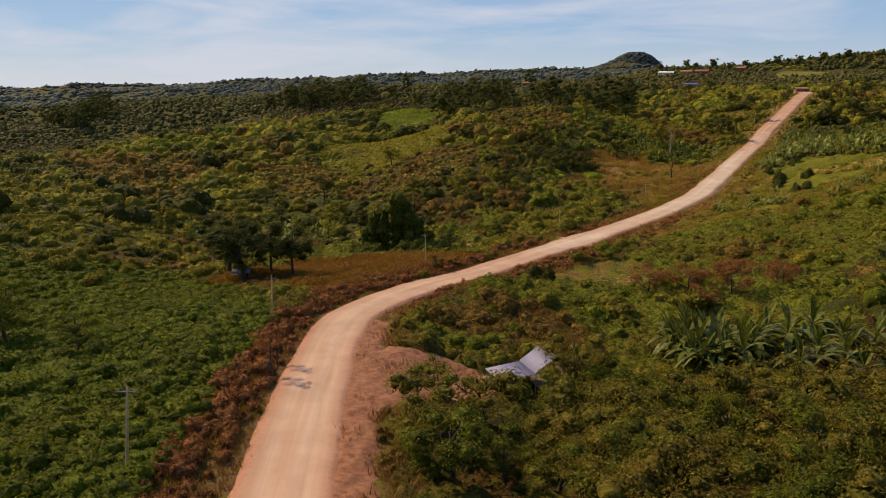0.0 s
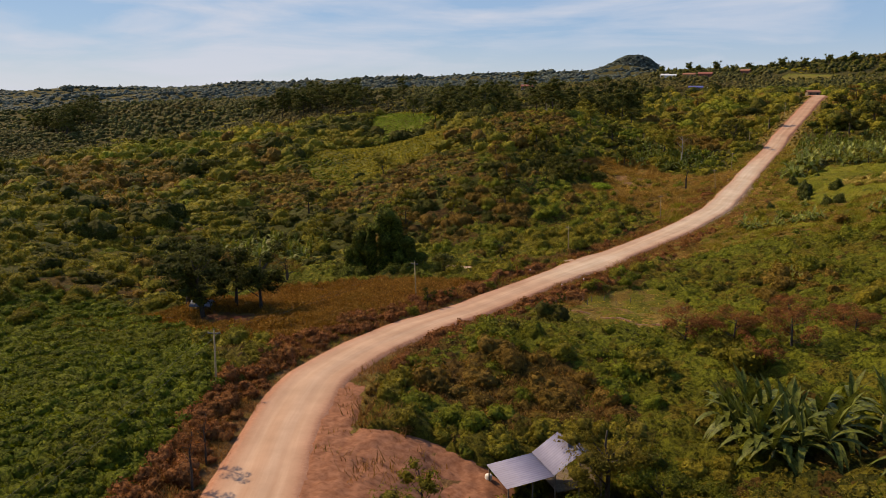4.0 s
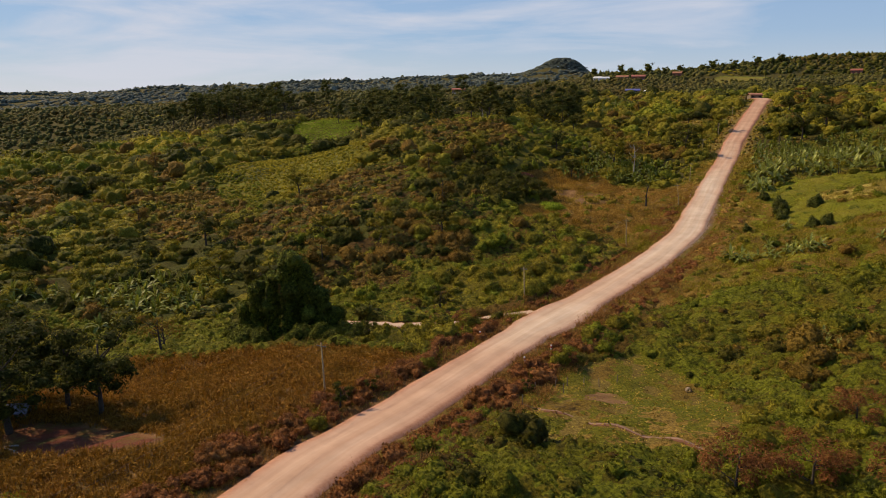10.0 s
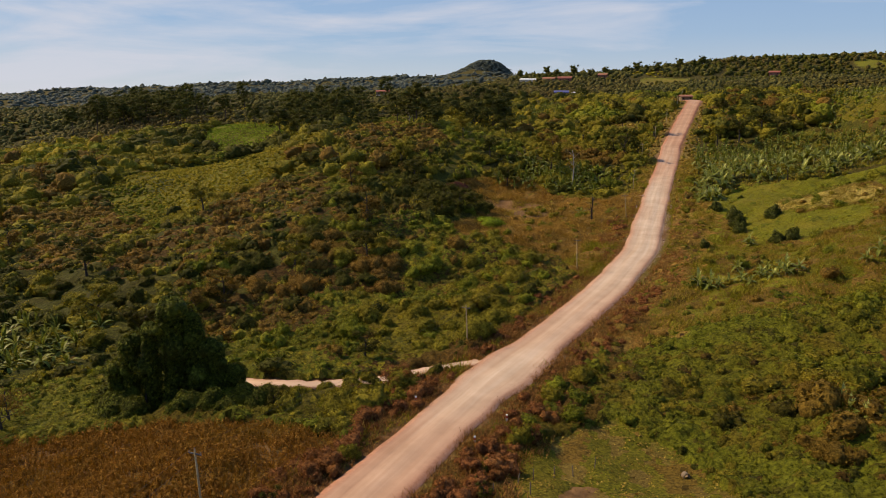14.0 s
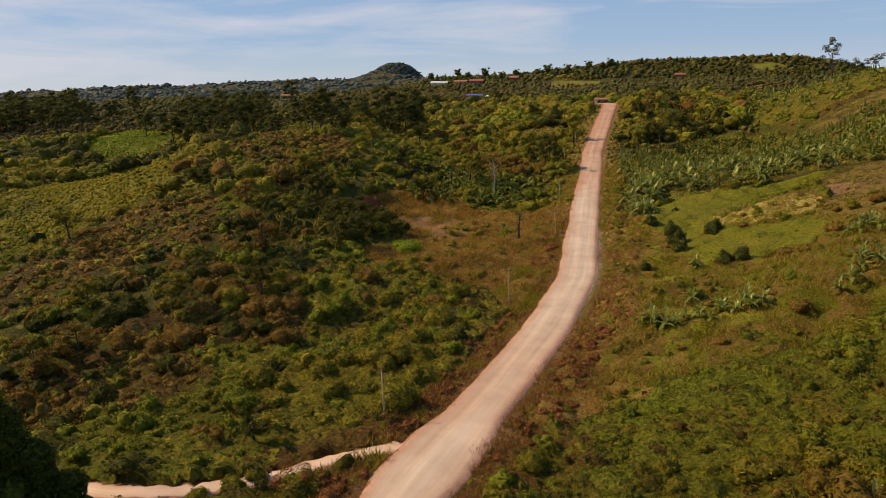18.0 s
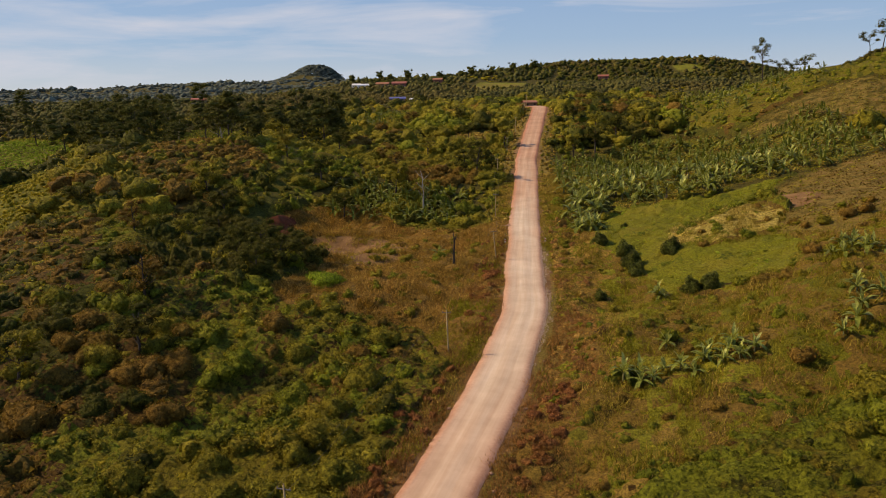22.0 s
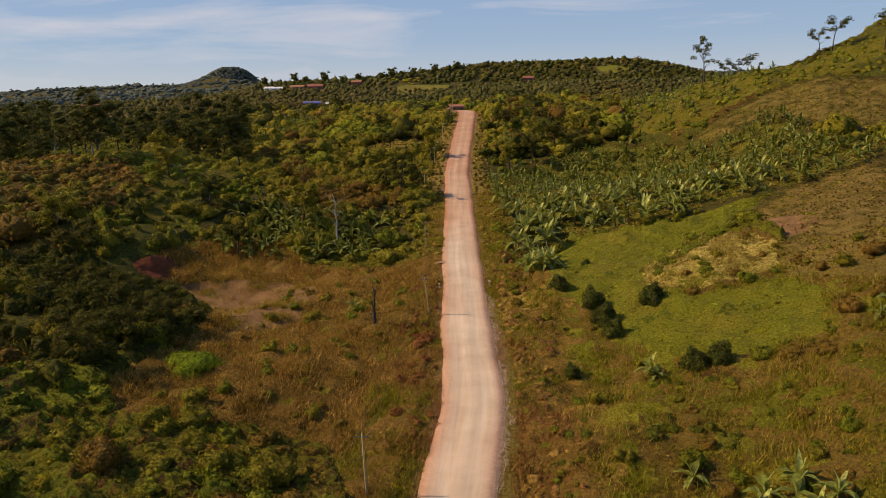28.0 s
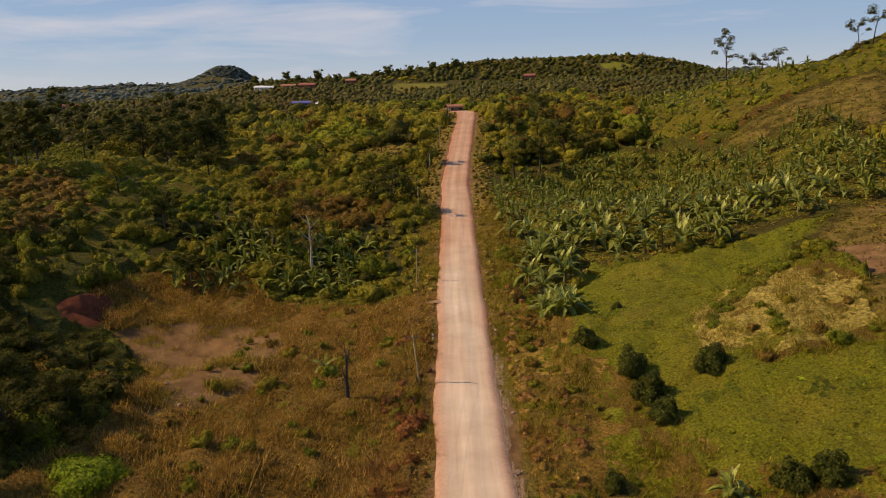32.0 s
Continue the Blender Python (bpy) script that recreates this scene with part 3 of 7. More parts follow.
def build_ground():
    gx, gy = spaced(-150, 110, 3.0, 4300, 1.07), spaced(-175, 320, 3.0, 4300, 1.07)
    x, y = np.meshgrid(gx, gy)
    z = land(x, y) - 0.5 * near_track(x, y, 3.3)
    w, h = len(gx), len(gy)
    at = np.arange(w * h).reshape(h, w)
    faces = np.stack([at[:-1, :-1], at[:-1, 1:], at[1:, 1:], at[1:, :-1]], -1).reshape(-1, 4)
    me = quick_mesh("ground", np.stack([x, y, z], -1).reshape(-1, 3), faces, [GROUND], True)
    fx, fy = x.ravel(), y.ravel()
    d, _ = road_distance(fx, fy)
    one = lambda name, soft=4: depth_in(name, fx, fy, soft)
    soil = np.maximum.reduce([1 - blend(np.abs(d), 3.9, 5.6), 0.35 * one("bare_east"), 0.34 * one("bare_upper", 6), np.hypot((fx - 48) / 7, (fy - 120) / 8) < 1, np.hypot((fx - 7) / 2.4, (fy + 43) / 4.5) < 1, one("clearing", 3), one("soil_patch", 3), 0.55 * one("corn")])
    soil = np.maximum(soil, near_track(fx, fy, 3.0))
    dry = np.maximum.reduce([one("dry_west"), 0.8 * one("pasture"), 0.45 * one("spur"), 0.5 * one("yellow_top"), one("dry_strip"), 0.5 * one("village_field", 8), 0.75 * one("grass_east"), 0.8 * one("corn"), 0.5 * one("bare_upper"), 0.6 * one("bare_east"), 0.9 * one("hump"), 1 - blend(np.abs(d), 6, 12)])
    green = np.maximum.reduce([one("green_east"), one("village_field", 8), one("skyline_field", 8), 0.3 * one("pasture"), one("green_far", 12), one("spur", 8), one("yellow_top", 12), one("bright_plot", 12), 0.7 * one("grass_east"), 0.85 * (blend(d, 9, 13) * blend(-d, -60, -45) * blend(fy, -110, -95) * blend(-fy, -60, -30)), 0.5 * one("banana"), 0.45 * one("bare_upper"), 0.35 * one("bare_east"), 0.8 * one("cassava")])
    dry = dry * (1 - one("green_east", 2) * (1 - one("hump", 2)))
    layer = me.color_attributes.new("cover", "FLOAT_COLOR", "POINT")
    # red patch beside the shade trees: bare earth with their shadow in its colour
    layer.data.foreach_set("color", np.stack([soil, dry, green, np.maximum(one("red_bank", 2.5), 0.6 * (1 - blend(np.hypot((fx + 40) / 13, (fy + 81.5) / 5), 0.9, 1.4)))], -1).astype(np.float32).ravel())
    return tagged(new("ground", me), "rolling scrubland ground with dry grass and red soil", "ground", kind="structure")


build_ground()


def build_road():
    rng = np.random.default_rng(11)
    line = smooth_line(ROAD_LINE, 1.2)
    way = np.gradient(line, axis=0)
    way /= np.linalg.norm(way, axis=1)[:, None]
    side = np.stack([way[:, 1], -way[:, 0]], 1)
    across = np.array([-1.14, -1.0, -0.86, -0.66, -0.5, -0.36, -0.18, 0, 0.18, 0.36, 0.5, 0.66, 0.86, 1.0, 1.14])
    rise = np.array([-0.28, 0.02, 0.05, 0.09, 0.045, 0.06, 0.12, 0.14, 0.12, 0.06, 0.045, 0.09, 0.05, 0.02, -0.28])
    n, k = len(line), len(across)
    high = road_height(line[:, 1])
    half = 3.42 + 0.14 * ripple(line[:, 0], line[:, 1], 17, 7) + 0.9 * blend(-np.abs(line[:, 1] + 14), -12, -3)
    even = np.ones(5) / 5
    left = half + np.convolve(rng.normal(0, 0.16, n), even, "same")
    right = half + np.convolve(rng.normal(0, 0.16, n), even, "same")
    out = np.where(across[None] < 0, across[None] * left[:, None], across[None] * right[:, None])
    x, y = line[:, :1] + side[:, :1] * out, line[:, 1:] + side[:, 1:] * out
    z = high[:, None] + rise[None] + 0.012 * ripple(x, y, 3.1, 8)
    along = np.r_[0, np.cumsum(np.hypot(*np.diff(line, axis=0).T))]
    uv = np.stack([np.broadcast_to((across + 1) / 2, (n, k)), np.broadcast_to(along[:, None], (n, k))], -1).reshape(-1, 2)
    at = np.arange(n * k).reshape(n, k)
    faces = np.stack([at[:-1, :-1], at[:-1, 1:], at[1:, 1:], at[1:, :-1]], -1).reshape(-1, 4)
    me = quick_mesh("road", np.stack([x, y, z], -1).reshape(-1, 3), faces, [LATERITE], True, uv)
    return tagged(new("road", me), "graded unpaved laterite road with pale wheel tracks", "road", kind="structure")


build_road()

# ---- foliage templates ----


def kites(centres, normals, sizes, rng, slim=0.62):
    """Leaf sprays: one pointed blade at each centre, facing its normal."""
    n = len(centres)
    any_way = rng.normal(size=(n, 3))
    u = np.cross(normals, any_way)
    u /= np.linalg.norm(u, axis=1)[:, None] + 1e-9
    v = np.cross(normals, u)
    s = np.asarray(sizes).reshape(-1, 1)
    pts = np.stack([centres - u * s * 0.45 + v * s * slim * 0.5, centres - u * s * 0.45 - v * s * slim * 0.5, centres + u * s * 0.6], 1)
    return pts.reshape(-1, 3), np.arange(3 * n).reshape(n, 3)


def crown_shape(rng, lobes, spread, flat=0.8, base=0.25):
    """The lobes of a crown of radius 1, as centres and radii."""
    c = rng.normal(size=(lobes, 3))
    c /= np.linalg.norm(c, axis=1)[:, None]
    c *= (rng.random((lobes, 1)) ** 0.5) * spread
    c[:, 2] = np.abs(c[:, 2]) * flat + base
    return c, rng.uniform(0.36, 0.62, lobes) * (1.25 - spread * 0.55)


def crown_reach(way, centres, radii, start):
    """How far the heap of lobes reaches from the start along each way, and which lobe ends there."""
    rel = centres - start
    along = way @ rel.T
    inside = along ** 2 - (rel ** 2).sum(1)[None] + (radii ** 2)[None]
    out = np.where(inside > 0, along + np.sqrt(np.maximum(inside, 0)), 0.0)
    best = out.argmax(1)
    return np.maximum(out[np.arange(len(way)), best], 0.34), best


def leafy_mass(rng, centres, radii, start, around, rows, low=-0.5, shrink=0.87):
    """The close inner foliage of a plant: one lumpy skin over its lobes."""
    up = np.r_[np.linspace(low, 1.32, rows), 1.5708]
    way = []
    for k, e in enumerate(up[:-1]):
        a = (np.arange(around) + 0.5 * (k % 2)) * 6.2832 / around
        way.append(np.c_[np.cos(a) * np.cos(e), np.sin(a) * np.cos(e), np.full(around, np.sin(e))])
    way = np.concatenate(way + [np.array([[0, 0, 1.0]])])
    far, _ = crown_reach(way, centres, radii, start)
    v = start + way * (far * shrink * rng.uniform(0.93, 1.05, len(way)))[:, None]
    f = []
    for k in range(rows - 1):
        for j in range(around):
            p, q = k * around + j, k * around + (j + 1) % around
            f += [(p, q, q + around), (p, q + around, p + around)]
    top = rows * around
    f += [(top - around + j, top - around + (j + 1) % around, top) for j in range(around)]
    return v, np.array(f)


def bush_template(seed, leaves, size, lobes=6, spread=0.62, flat=0.8, base=0.25, loose=0.4, slim=0.62, around=12, rows=5):
    """A bush of radius 1: lumpy inner foliage with leaf sprays standing off it."""
    rng = np.random.default_rng(seed)
    c, r = crown_shape(rng, lobes, spread, flat, base)
    start = np.array([0, 0, base * 0.8])
    v, f = leafy_mass(rng, c, r, start, around, rows)
    d = rng.normal(size=(leaves, 3))
    d[:, 2] = np.where(d[:, 2] < -0.25, -d[:, 2], d[:, 2])
    d /= np.linalg.norm(d, axis=1)[:, None]
    far, which = crown_reach(d, c, r, start)
    p = start + d * (far * rng.uniform(0.88, 1.08, leaves))[:, None]
    nrm = (p - c[which]) / r[which][:, None] + 0.4 * d + rng.normal(size=d.shape) * loose * 0.9
    nrm /= np.linalg.norm(nrm, axis=1)[:, None]
    keep = p[:, 2] > 0.02
    kv, kf = kites(p[keep], nrm[keep], size * rng.uniform(0.6, 1.35, keep.sum()), rng, slim)
    return np.concatenate([v, kv]), np.concatenate([f, kf + len(v)])


def grass_template(seed, blades, high, wide, lean=0.5, spread=0.35):
    rng = np.random.default_rng(seed)
    root = np.c_[rng.normal(0, spread, (blades, 2)), np.zeros(blades)]
    a = rng.uniform(0, 6.283, blades)
    h = high * rng.uniform(0.55, 1.15, blades)
    out = np.c_[np.cos(a), np.sin(a)] * (lean * h * rng.uniform(0.2, 1, blades))[:, None]
    acr = np.c_[-np.sin(a), np.cos(a)] * wide
    tip = np.c_[root[:, :2] + out, h]
    b1 = np.c_[root[:, :2] + acr * 0.5, root[:, 2]]
    b2 = np.c_[root[:, :2] - acr * 0.5, root[:, 2]]
    pts = np.stack([b1, b2, tip], 1).reshape(-1, 3)
    return pts, np.arange(3 * blades).reshape(blades, 3)


def strewn(name, templates, x, y, sizes, mats, label, seed=1, tall=None, category="plants", sink=0.05, pick=None):
    """One mesh of many plants that nobody could count."""
    rng = np.random.default_rng(seed)
    n = len(x)
    z = land(x, y) - sink * sizes
    turn = rng.uniform(0, 6.283, n)
    which = rng.integers(0, len(templates), n) if pick is None else pick
    tall = np.ones(n) if tall is None else tall
    vs, fs, total = [], [], 0
    for k, (tv, tf) in enumerate(templates):
        at = np.nonzero(which == k)[0]
        if not len(at):
            continue
        c, s = np.cos(turn[at])[:, None], np.sin(turn[at])[:, None]
        sc = sizes[at][:, None]
        px = (tv[None, :, 0] * c - tv[None, :, 1] * s) * sc + x[at][:, None]
        py = (tv[None, :, 0] * s + tv[None, :, 1] * c) * sc + y[at][:, None]
        pz = tv[None, :, 2] * sc * tall[at][:, None] + z[at][:, None]
        v = np.stack([px, py, pz], -1).reshape(-1, 3)
        f = (tf[None] + (np.arange(len(at)) * len(tv))[:, None, None]).reshape(-1, tf.shape[1]) + total
        vs.append(v)
        fs.append(f)
        total += len(v)
    if not vs:
        return None
    me = quick_mesh(name, np.concatenate(vs), np.concatenate(fs), mats, True)
    return tagged(new(name, me), label, category, kind="stuff")


def scattered(x0, x1, y0, y1, step, seed, jitter=0.48):
    rng = np.random.default_rng(seed)
    gx, gy = np.meshgrid(np.arange(x0, x1, step), np.arange(y0, y1, step))
    x = (gx + (np.arange(gx.shape[0]) % 2)[:, None] * step * 0.5).ravel()
    y = gy.ravel()
    return x + rng.uniform(-jitter, jitter, x.size) * step, y + rng.uniform(-jitter, jitter, x.size) * step


OPEN = ("cassava", "corn", "pasture", "grass_east", "bare_east", "bare_upper", "banana", "green_east", "clearing", "dry_west", "soil_patch", "dry_strip", "red_bank", "weed_strip")
FINE_T = [bush_template(10 + k, 190, 0.16, 12, 0.85, slim=0.95, loose=0.8, around=14, rows=6) for k in range(6)]
SCRUB_T = [bush_template(20 + k, 60, 0.22, 11, 0.82, slim=0.95, loose=0.8, around=11, rows=4) for k in range(6)]
BIG_T = [bush_template(30 + k, 330, 0.12, 17, 0.9, 0.8, 0.3, slim=0.95, loose=0.8, around=18, rows=7) for k in range(4)]
LONE_T = [bush_template(30 + k, 800, 0.085, 20, 0.92, 0.8, 0.3, slim=0.95, loose=0.8, around=24, rows=9) for k in range(4)]
MIDBIG_T = [bush_template(50 + k, 60, 0.18, 15, 0.9, 0.85, 0.3, slim=0.95, loose=0.8, around=13, rows=5) for k in range(4)]
MID_T = [bush_template(40 + k, 22, 0.24, 10, 0.82, slim=0.95, loose=0.8, around=10, rows=4) for k in range(6)]
FAR_T = [bush_template(60 + k, 2, 0.36, 6, 0.75, 0.62, slim=1.0, around=6, rows=3) for k in range(6)]
TUFT_T = [grass_template(80 + k, 24, 0.66, 0.085, 1.3, 0.45) for k in range(5)]
WEED_T = [bush_template(90 + k, 34, 0.20, 5, 0.7, 0.6, 0.1, slim=0.9, around=9, rows=4) for k in range(5)]
WEED_LOW_T = [bush_template(95 + k, 10, 0.34, 5, 0.7, 0.6, 0.1, slim=0.9, around=6, rows=3) for k in range(4)]
CASSAVA_T = [bush_template(100 + k, 70, 0.19, 7, 0.66, 0.45, 0.42, 0.4, 0.9, around=9, rows=4) for k in range(4)]


def maize_template(seed):
    """A dry, half-collapsed maize plant: stalk and drooping leaves."""
    rng = np.random.default_rng(seed)
    v, f = grass_template(seed, 11, 0.95, 0.13, 0.9, 0.25)
    n = 9
    a = rng.uniform(0, 6.283, n)
    c = np.c_[np.cos(a) * 0.3, np.sin(a) * 0.3, rng.uniform(0.25, 0.85, n)]
    d = np.c_[np.cos(a) * 0.6, np.sin(a) * 0.6, np.full(n, 0.7)] + rng.normal(0, 0.25, (n, 3))
    d /= np.linalg.norm(d, axis=1)[:, None]
    kv, kf = kites(c, d, 0.38 * rng.uniform(0.7, 1.3, n), rng, 0.5)
    return np.concatenate([v, kv]), np.concatenate([f, kf + len(v)])


CORN_T = [maize_template(110 + k) for k in range(5)]
HOUSE_SITES = [(-215, 637), (-226, 652), (-196, 640), (-178, 634), (-128, 440), (-119, 452), (13, 736), (-320, 515), (-152, 690), (-30, 352)]


def open_cover(x, y, names=OPEN):
    m = np.zeros(np.shape(x), bool)
    for name in names:
        m |= within(name, x, y)
    return m


def yard(x, y):
    """The cleared ground round the houses."""
    m = np.zeros(np.shape(x), bool)
    for hx, hy in HOUSE_SITES:
        m |= np.hypot((x - hx) / 11, (y - hy + 12) / 22) < 1
    return m


def growth(x, y, rng):
    """What grows at each place: 0 lush, 1 rusty, 2 dark, 3 olive, 4 yellow-green."""
    n = len(x)
    big = ripple(x, y, 62, 23) + 0.5 * ripple(x, y, 22, 24) + rng.normal(0, 0.18, n)
    far = np.hypot(x, y) > 190
    clump = np.where(far, 1.1 * ripple(x, y, 80, 29) + 0.5 * ripple(x, y, 25, 30) + 0.15, ripple(x, y, 27, 26) + 0.6 * ripple(x, y, 11, 27)) + rng.normal(0, 0.15, n)
    low = (x > -75) & (x < -14) & (y > -40) & (y < 110)
    west = x < -100
    kind = np.select([clump > np.where(low & (y > 12), 1.5, np.where(west, 0.55, 1.05)), big > np.where(low, 0.45, np.where(west, 0.95, 0.4)), big < np.where(low, -0.75, -0.85)], [2, 0, 1], 3)
    chance = rng.random(n)
    kind = np.where(open_cover(x, y, ("rusty_slope", "rusty_mid", "rusty_near", "rusty_low", "rusty_west", "rusty_far", "rusty_valley")) & (chance < 0.8), np.where((clump > 1.3) | (chance < 0.1), 2, 1), kind)
    kind = np.where(open_cover(x, y, ("green_slope", "green_gap", "bright_patch", "bright_plot", "green_far", "green_upper")) & (chance < np.where(within("green_slope", x, y), 0.4, 0.8)), 0, kind)
    kind = np.where(open_cover(x, y, ("lush_west", "green_near", "bright_west")) & ~open_cover(x, y, ("rusty_low", "rusty_near")) & (chance < 0.8), np.where(chance < 0.5, 0, 4), kind)
    shade = rng.random(n)
    kind = np.where((kind == 3) & (x > -88) & (x < -14) & (y > 14) & (y < 84) & (shade < 0.50), np.where(shade < 0.05, 2, np.where(shade < 0.24, 1, 0)), kind)
    kind = np.where((kind != 2) & (x > -130) & (x < -57) & (y > -34) & (y < 62) & ~open_cover(x, y, ("bright_west", "lush_west", "green_near", "rusty_slope")) & (shade > 0.62), 2, kind)
    kind = np.where((kind == 3) & (x > -95) & (x < -25) & (y > -32) & (y < 14) & (rng.random(n) < 0.15), 4, kind)
    kind = np.where(open_cover(x, y, ("dark_valley", "dark_hollow", "dark_wood", "dark_crest", "dark_slope")) & (chance < np.where((x < -30) & (x > -64), 0.15, np.where(within("dark_wood", x, y), 0.6, 0.35))), 2, kind)
    kind = np.where((x < -49) & (x > -92) & (y > 58) & (y < 108) & ~within("clearing", x, y) & (shade < 0.65), 2, kind)
    kind = np.where(within("weed_strip", x, y), 0, np.where(within("dark_crest", x, y) & (shade < 0.3), np.where(shade < 0.1, 1, 3), kind))
    kind = np.where(within("dry_bend", x, y) & (chance < 0.75), 1, kind)
    kind = np.where(within("light_rise", x, y) & (chance < 0.22), 4, kind)
    kind = np.where(within("crest_west", x, y) & (chance < 0.75), np.where(chance < 0.4, 4, 0), kind)
    return np.where(open_cover(x, y, ("spur", "yellow_top")), np.where(clump > 1.25, 3, 4), kind)


SCRUB_KINDS = (
    ("lush_scrub", LUSH, "thicket of bright green broad-leaved shrubs"),
    ("rusty_scrub", RUSTY, "thicket of rusty brown half-dry shrubs"),
    ("dark_scrub", DARK, "thicket of dark green dense shrubs"),
    ("scrub", SCRUB, "thicket of olive green shrubs"),
    ("low_spur_scrub", SPUR, "low yellow-green scrub on the spur"),
)


def herb_height(x, y):
    """How high the weeds stand between the shrubs, in close lumps with creases between them."""
    return 0.10 + 0.75 * np.abs(ripple(x, y, 6.5, 141)) + 0.60 * np.abs(ripple(x, y, 3.1, 142)) + 0.28 * np.abs(ripple(x, y, 1.7, 143))


def carpet(name, x, y, leaf, high, mats, label, seed, category="undergrowth", lump=2.6, upright=0.9, above=None):
    """Weeds that cover the ground leaf by leaf, in low lumps."""
    rng = np.random.default_rng(seed)
    n = len(x)
    if above is None:
        heap = 0.5 + 0.5 * ripple(x, y, lump, seed) + 0.3 * ripple(x, y, lump * 2.7, seed + 1)
        z = land(x, y) + np.clip(heap, 0.05, 1.4) * high * rng.uniform(0.25, 1.15, n)
        slope = lambda ax, ay: 0.5 * ripple(ax, ay, lump, seed) * high
    else:
        z = land(x, y) + above(x, y) + rng.uniform(-0.06, 0.16, n)
        slope = above
    d = 0.4
    nrm = np.stack([-(slope(x + d, y) - slope(x - d, y)) / (2 * d), -(slope(x, y + d) - slope(x, y - d)) / (2 * d), np.full(n, upright)], 1) + rng.normal(0, 0.42, (n, 3))
    nrm /= np.linalg.norm(nrm, axis=1)[:, None]
    v, f = kites(np.c_[x, y, z], nrm, leaf * rng.uniform(0.6, 1.4, n), rng, 0.9)
    return tagged(new(name, quick_mesh(name, v, f, mats)), label, category, kind="stuff")


def blanket(names, x0, x1, y0, y1, cell, here, kind, high, mats, labels, seed, category="undergrowth"):
    """A close cover of weeds as a lumpy skin over the ground, in one sheet for each kind of growth."""
    rng = np.random.default_rng(seed)
    gx, gy = np.meshgrid(np.arange(x0, x1, cell), np.arange(y0, y1, cell))
    x, y = gx + rng.uniform(-0.3, 0.3, gx.shape) * cell, gy + rng.uniform(-0.3, 0.3, gx.shape) * cell
    on = here(x.ravel(), y.ravel()).reshape(x.shape)
    z = land(x, y) + np.where(on, high(x, y) * rng.uniform(0.88, 1.1, x.shape), -0.3)
    h, w = x.shape
    at = np.arange(h * w).reshape(h, w)
    f = np.stack([at[:-1, :-1], at[:-1, 1:], at[1:, 1:], at[1:, :-1]], -1).reshape(-1, 4)
    v, on = np.stack([x, y, z], -1).reshape(-1, 3), on.ravel()
    f = f[on[f].any(1)]
    sort = kind(v[f[:, 0], 0], v[f[:, 0], 1], rng)
    for k, name in enumerate(names):
        mine = f[sort == k]
        if len(mine):
            used, back = np.unique(mine, return_inverse=True)
            tagged(new(name, quick_mesh(name, v[used], back.reshape(-1, 4), [mats[k]], True)), labels[k], category, kind="stuff")


def sown(x0, x1, y0, y1, per, seed):
    rng = np.random.default_rng(seed)
    n = int((x1 - x0) * (y1 - y0) * per)
    return rng.uniform(x0, x1, n), rng.uniform(y0, y1, n)


GREAT = {k: [] for k in range(5)}


def build_scrub():
    """Bushes beside the flight, in green, dark, lush and rusty drifts."""
    x, y = scattered(-150, 70, -165, 245, 2.75, 5)
    x, y = x[(x > -98) | (y < 95)], y[(x > -98) | (y < 95)]
    d, _ = road_distance(x, y)
    rng = np.random.default_rng(6)
    keep = in_sight(x, y) & (np.abs(d) > 8.5) & ~near_track(x, y, 3.2) & ~(near_track(x, y + 4.5, 4.5) & (x > -35)) & ~open_cover(x, y) & ~within("orchard", x, y)
    keep &= (np.hypot((x + 69 + 0.5 * (y - 107)) / 8.3, (y - 107) / 15) > 1) & (np.hypot((x + 39) / 5, (y - 58) / 6.5) > 1) & (np.hypot((x + 46) / 9, (y + 40) / 5) > 1)
    x, y, d = x[keep], y[keep], d[keep]
    drift = ripple(x, y, 46, 21) + 0.5 * ripple(x, y, 14, 22)
    kind = growth(x, y, rng)
    kind = np.where((d > 0) & (y > -95) & (kind == 3) & (rng.random(len(x)) < 0.55), 0, kind)
    size = np.clip(1.45 + 0.35 * drift + rng.normal(0, 0.5, len(x)), 0.5, 2.8)
    smooth = open_cover(x, y, ("rusty_slope", "rusty_mid", "rusty_valley", "spur"))
    great = (rng.random(len(x)) < (0.15 + 0.09 * drift) * np.where((x > -75) & (y < 12), 0.45, 1.0)) & (kind != 4) & ~smooth
    size = np.where(smooth, size * 0.8, size)
    meadow = (d > 0) & (y > -95)
    size = np.where(meadow, size * np.where(ripple(x, y, 21, 121) + 0.5 * ripple(x, y, 9, 122) > 0.25, 1.15, 0.7), size)
    tall = rng.uniform(0.75, 1.2, len(x))
    size = np.where(kind == 4, size * 0.45, np.where(kind == 2, size * 1.15, size))
    tall = np.where(open_cover(x, y, ("dark_valley", "dark_wood")), tall * 1.4, tall)
    there = ~meadow | (drift + rng.normal(0, 0.5, len(x)) > -0.15)
    near = (d > -46) & (d < 60) & (y < 125)
    great &= ~meadow | (rng.random(len(x)) < 0.7)
    great &= (kind != 0) | meadow | (rng.random(len(x)) < 0.35)
    size = np.where(great, rng.uniform(1.9, 3.1, len(x)) * np.where(meadow, 0.75, 1.0), size)
    for k, (name, mat_, label) in enumerate(SCRUB_KINDS):
        for crowd, forms in ((near & ~great, FINE_T), (~near & ~great, SCRUB_T), (great, BIG_T)):
            sel = (kind == k) & there & crowd
            if forms is BIG_T:
                lone = sel & (d > -80) & (y < 150)
                GREAT[k] += list(zip(x[lone].tolist(), y[lone].tolist(), size[lone].tolist()))
                sel &= ~lone
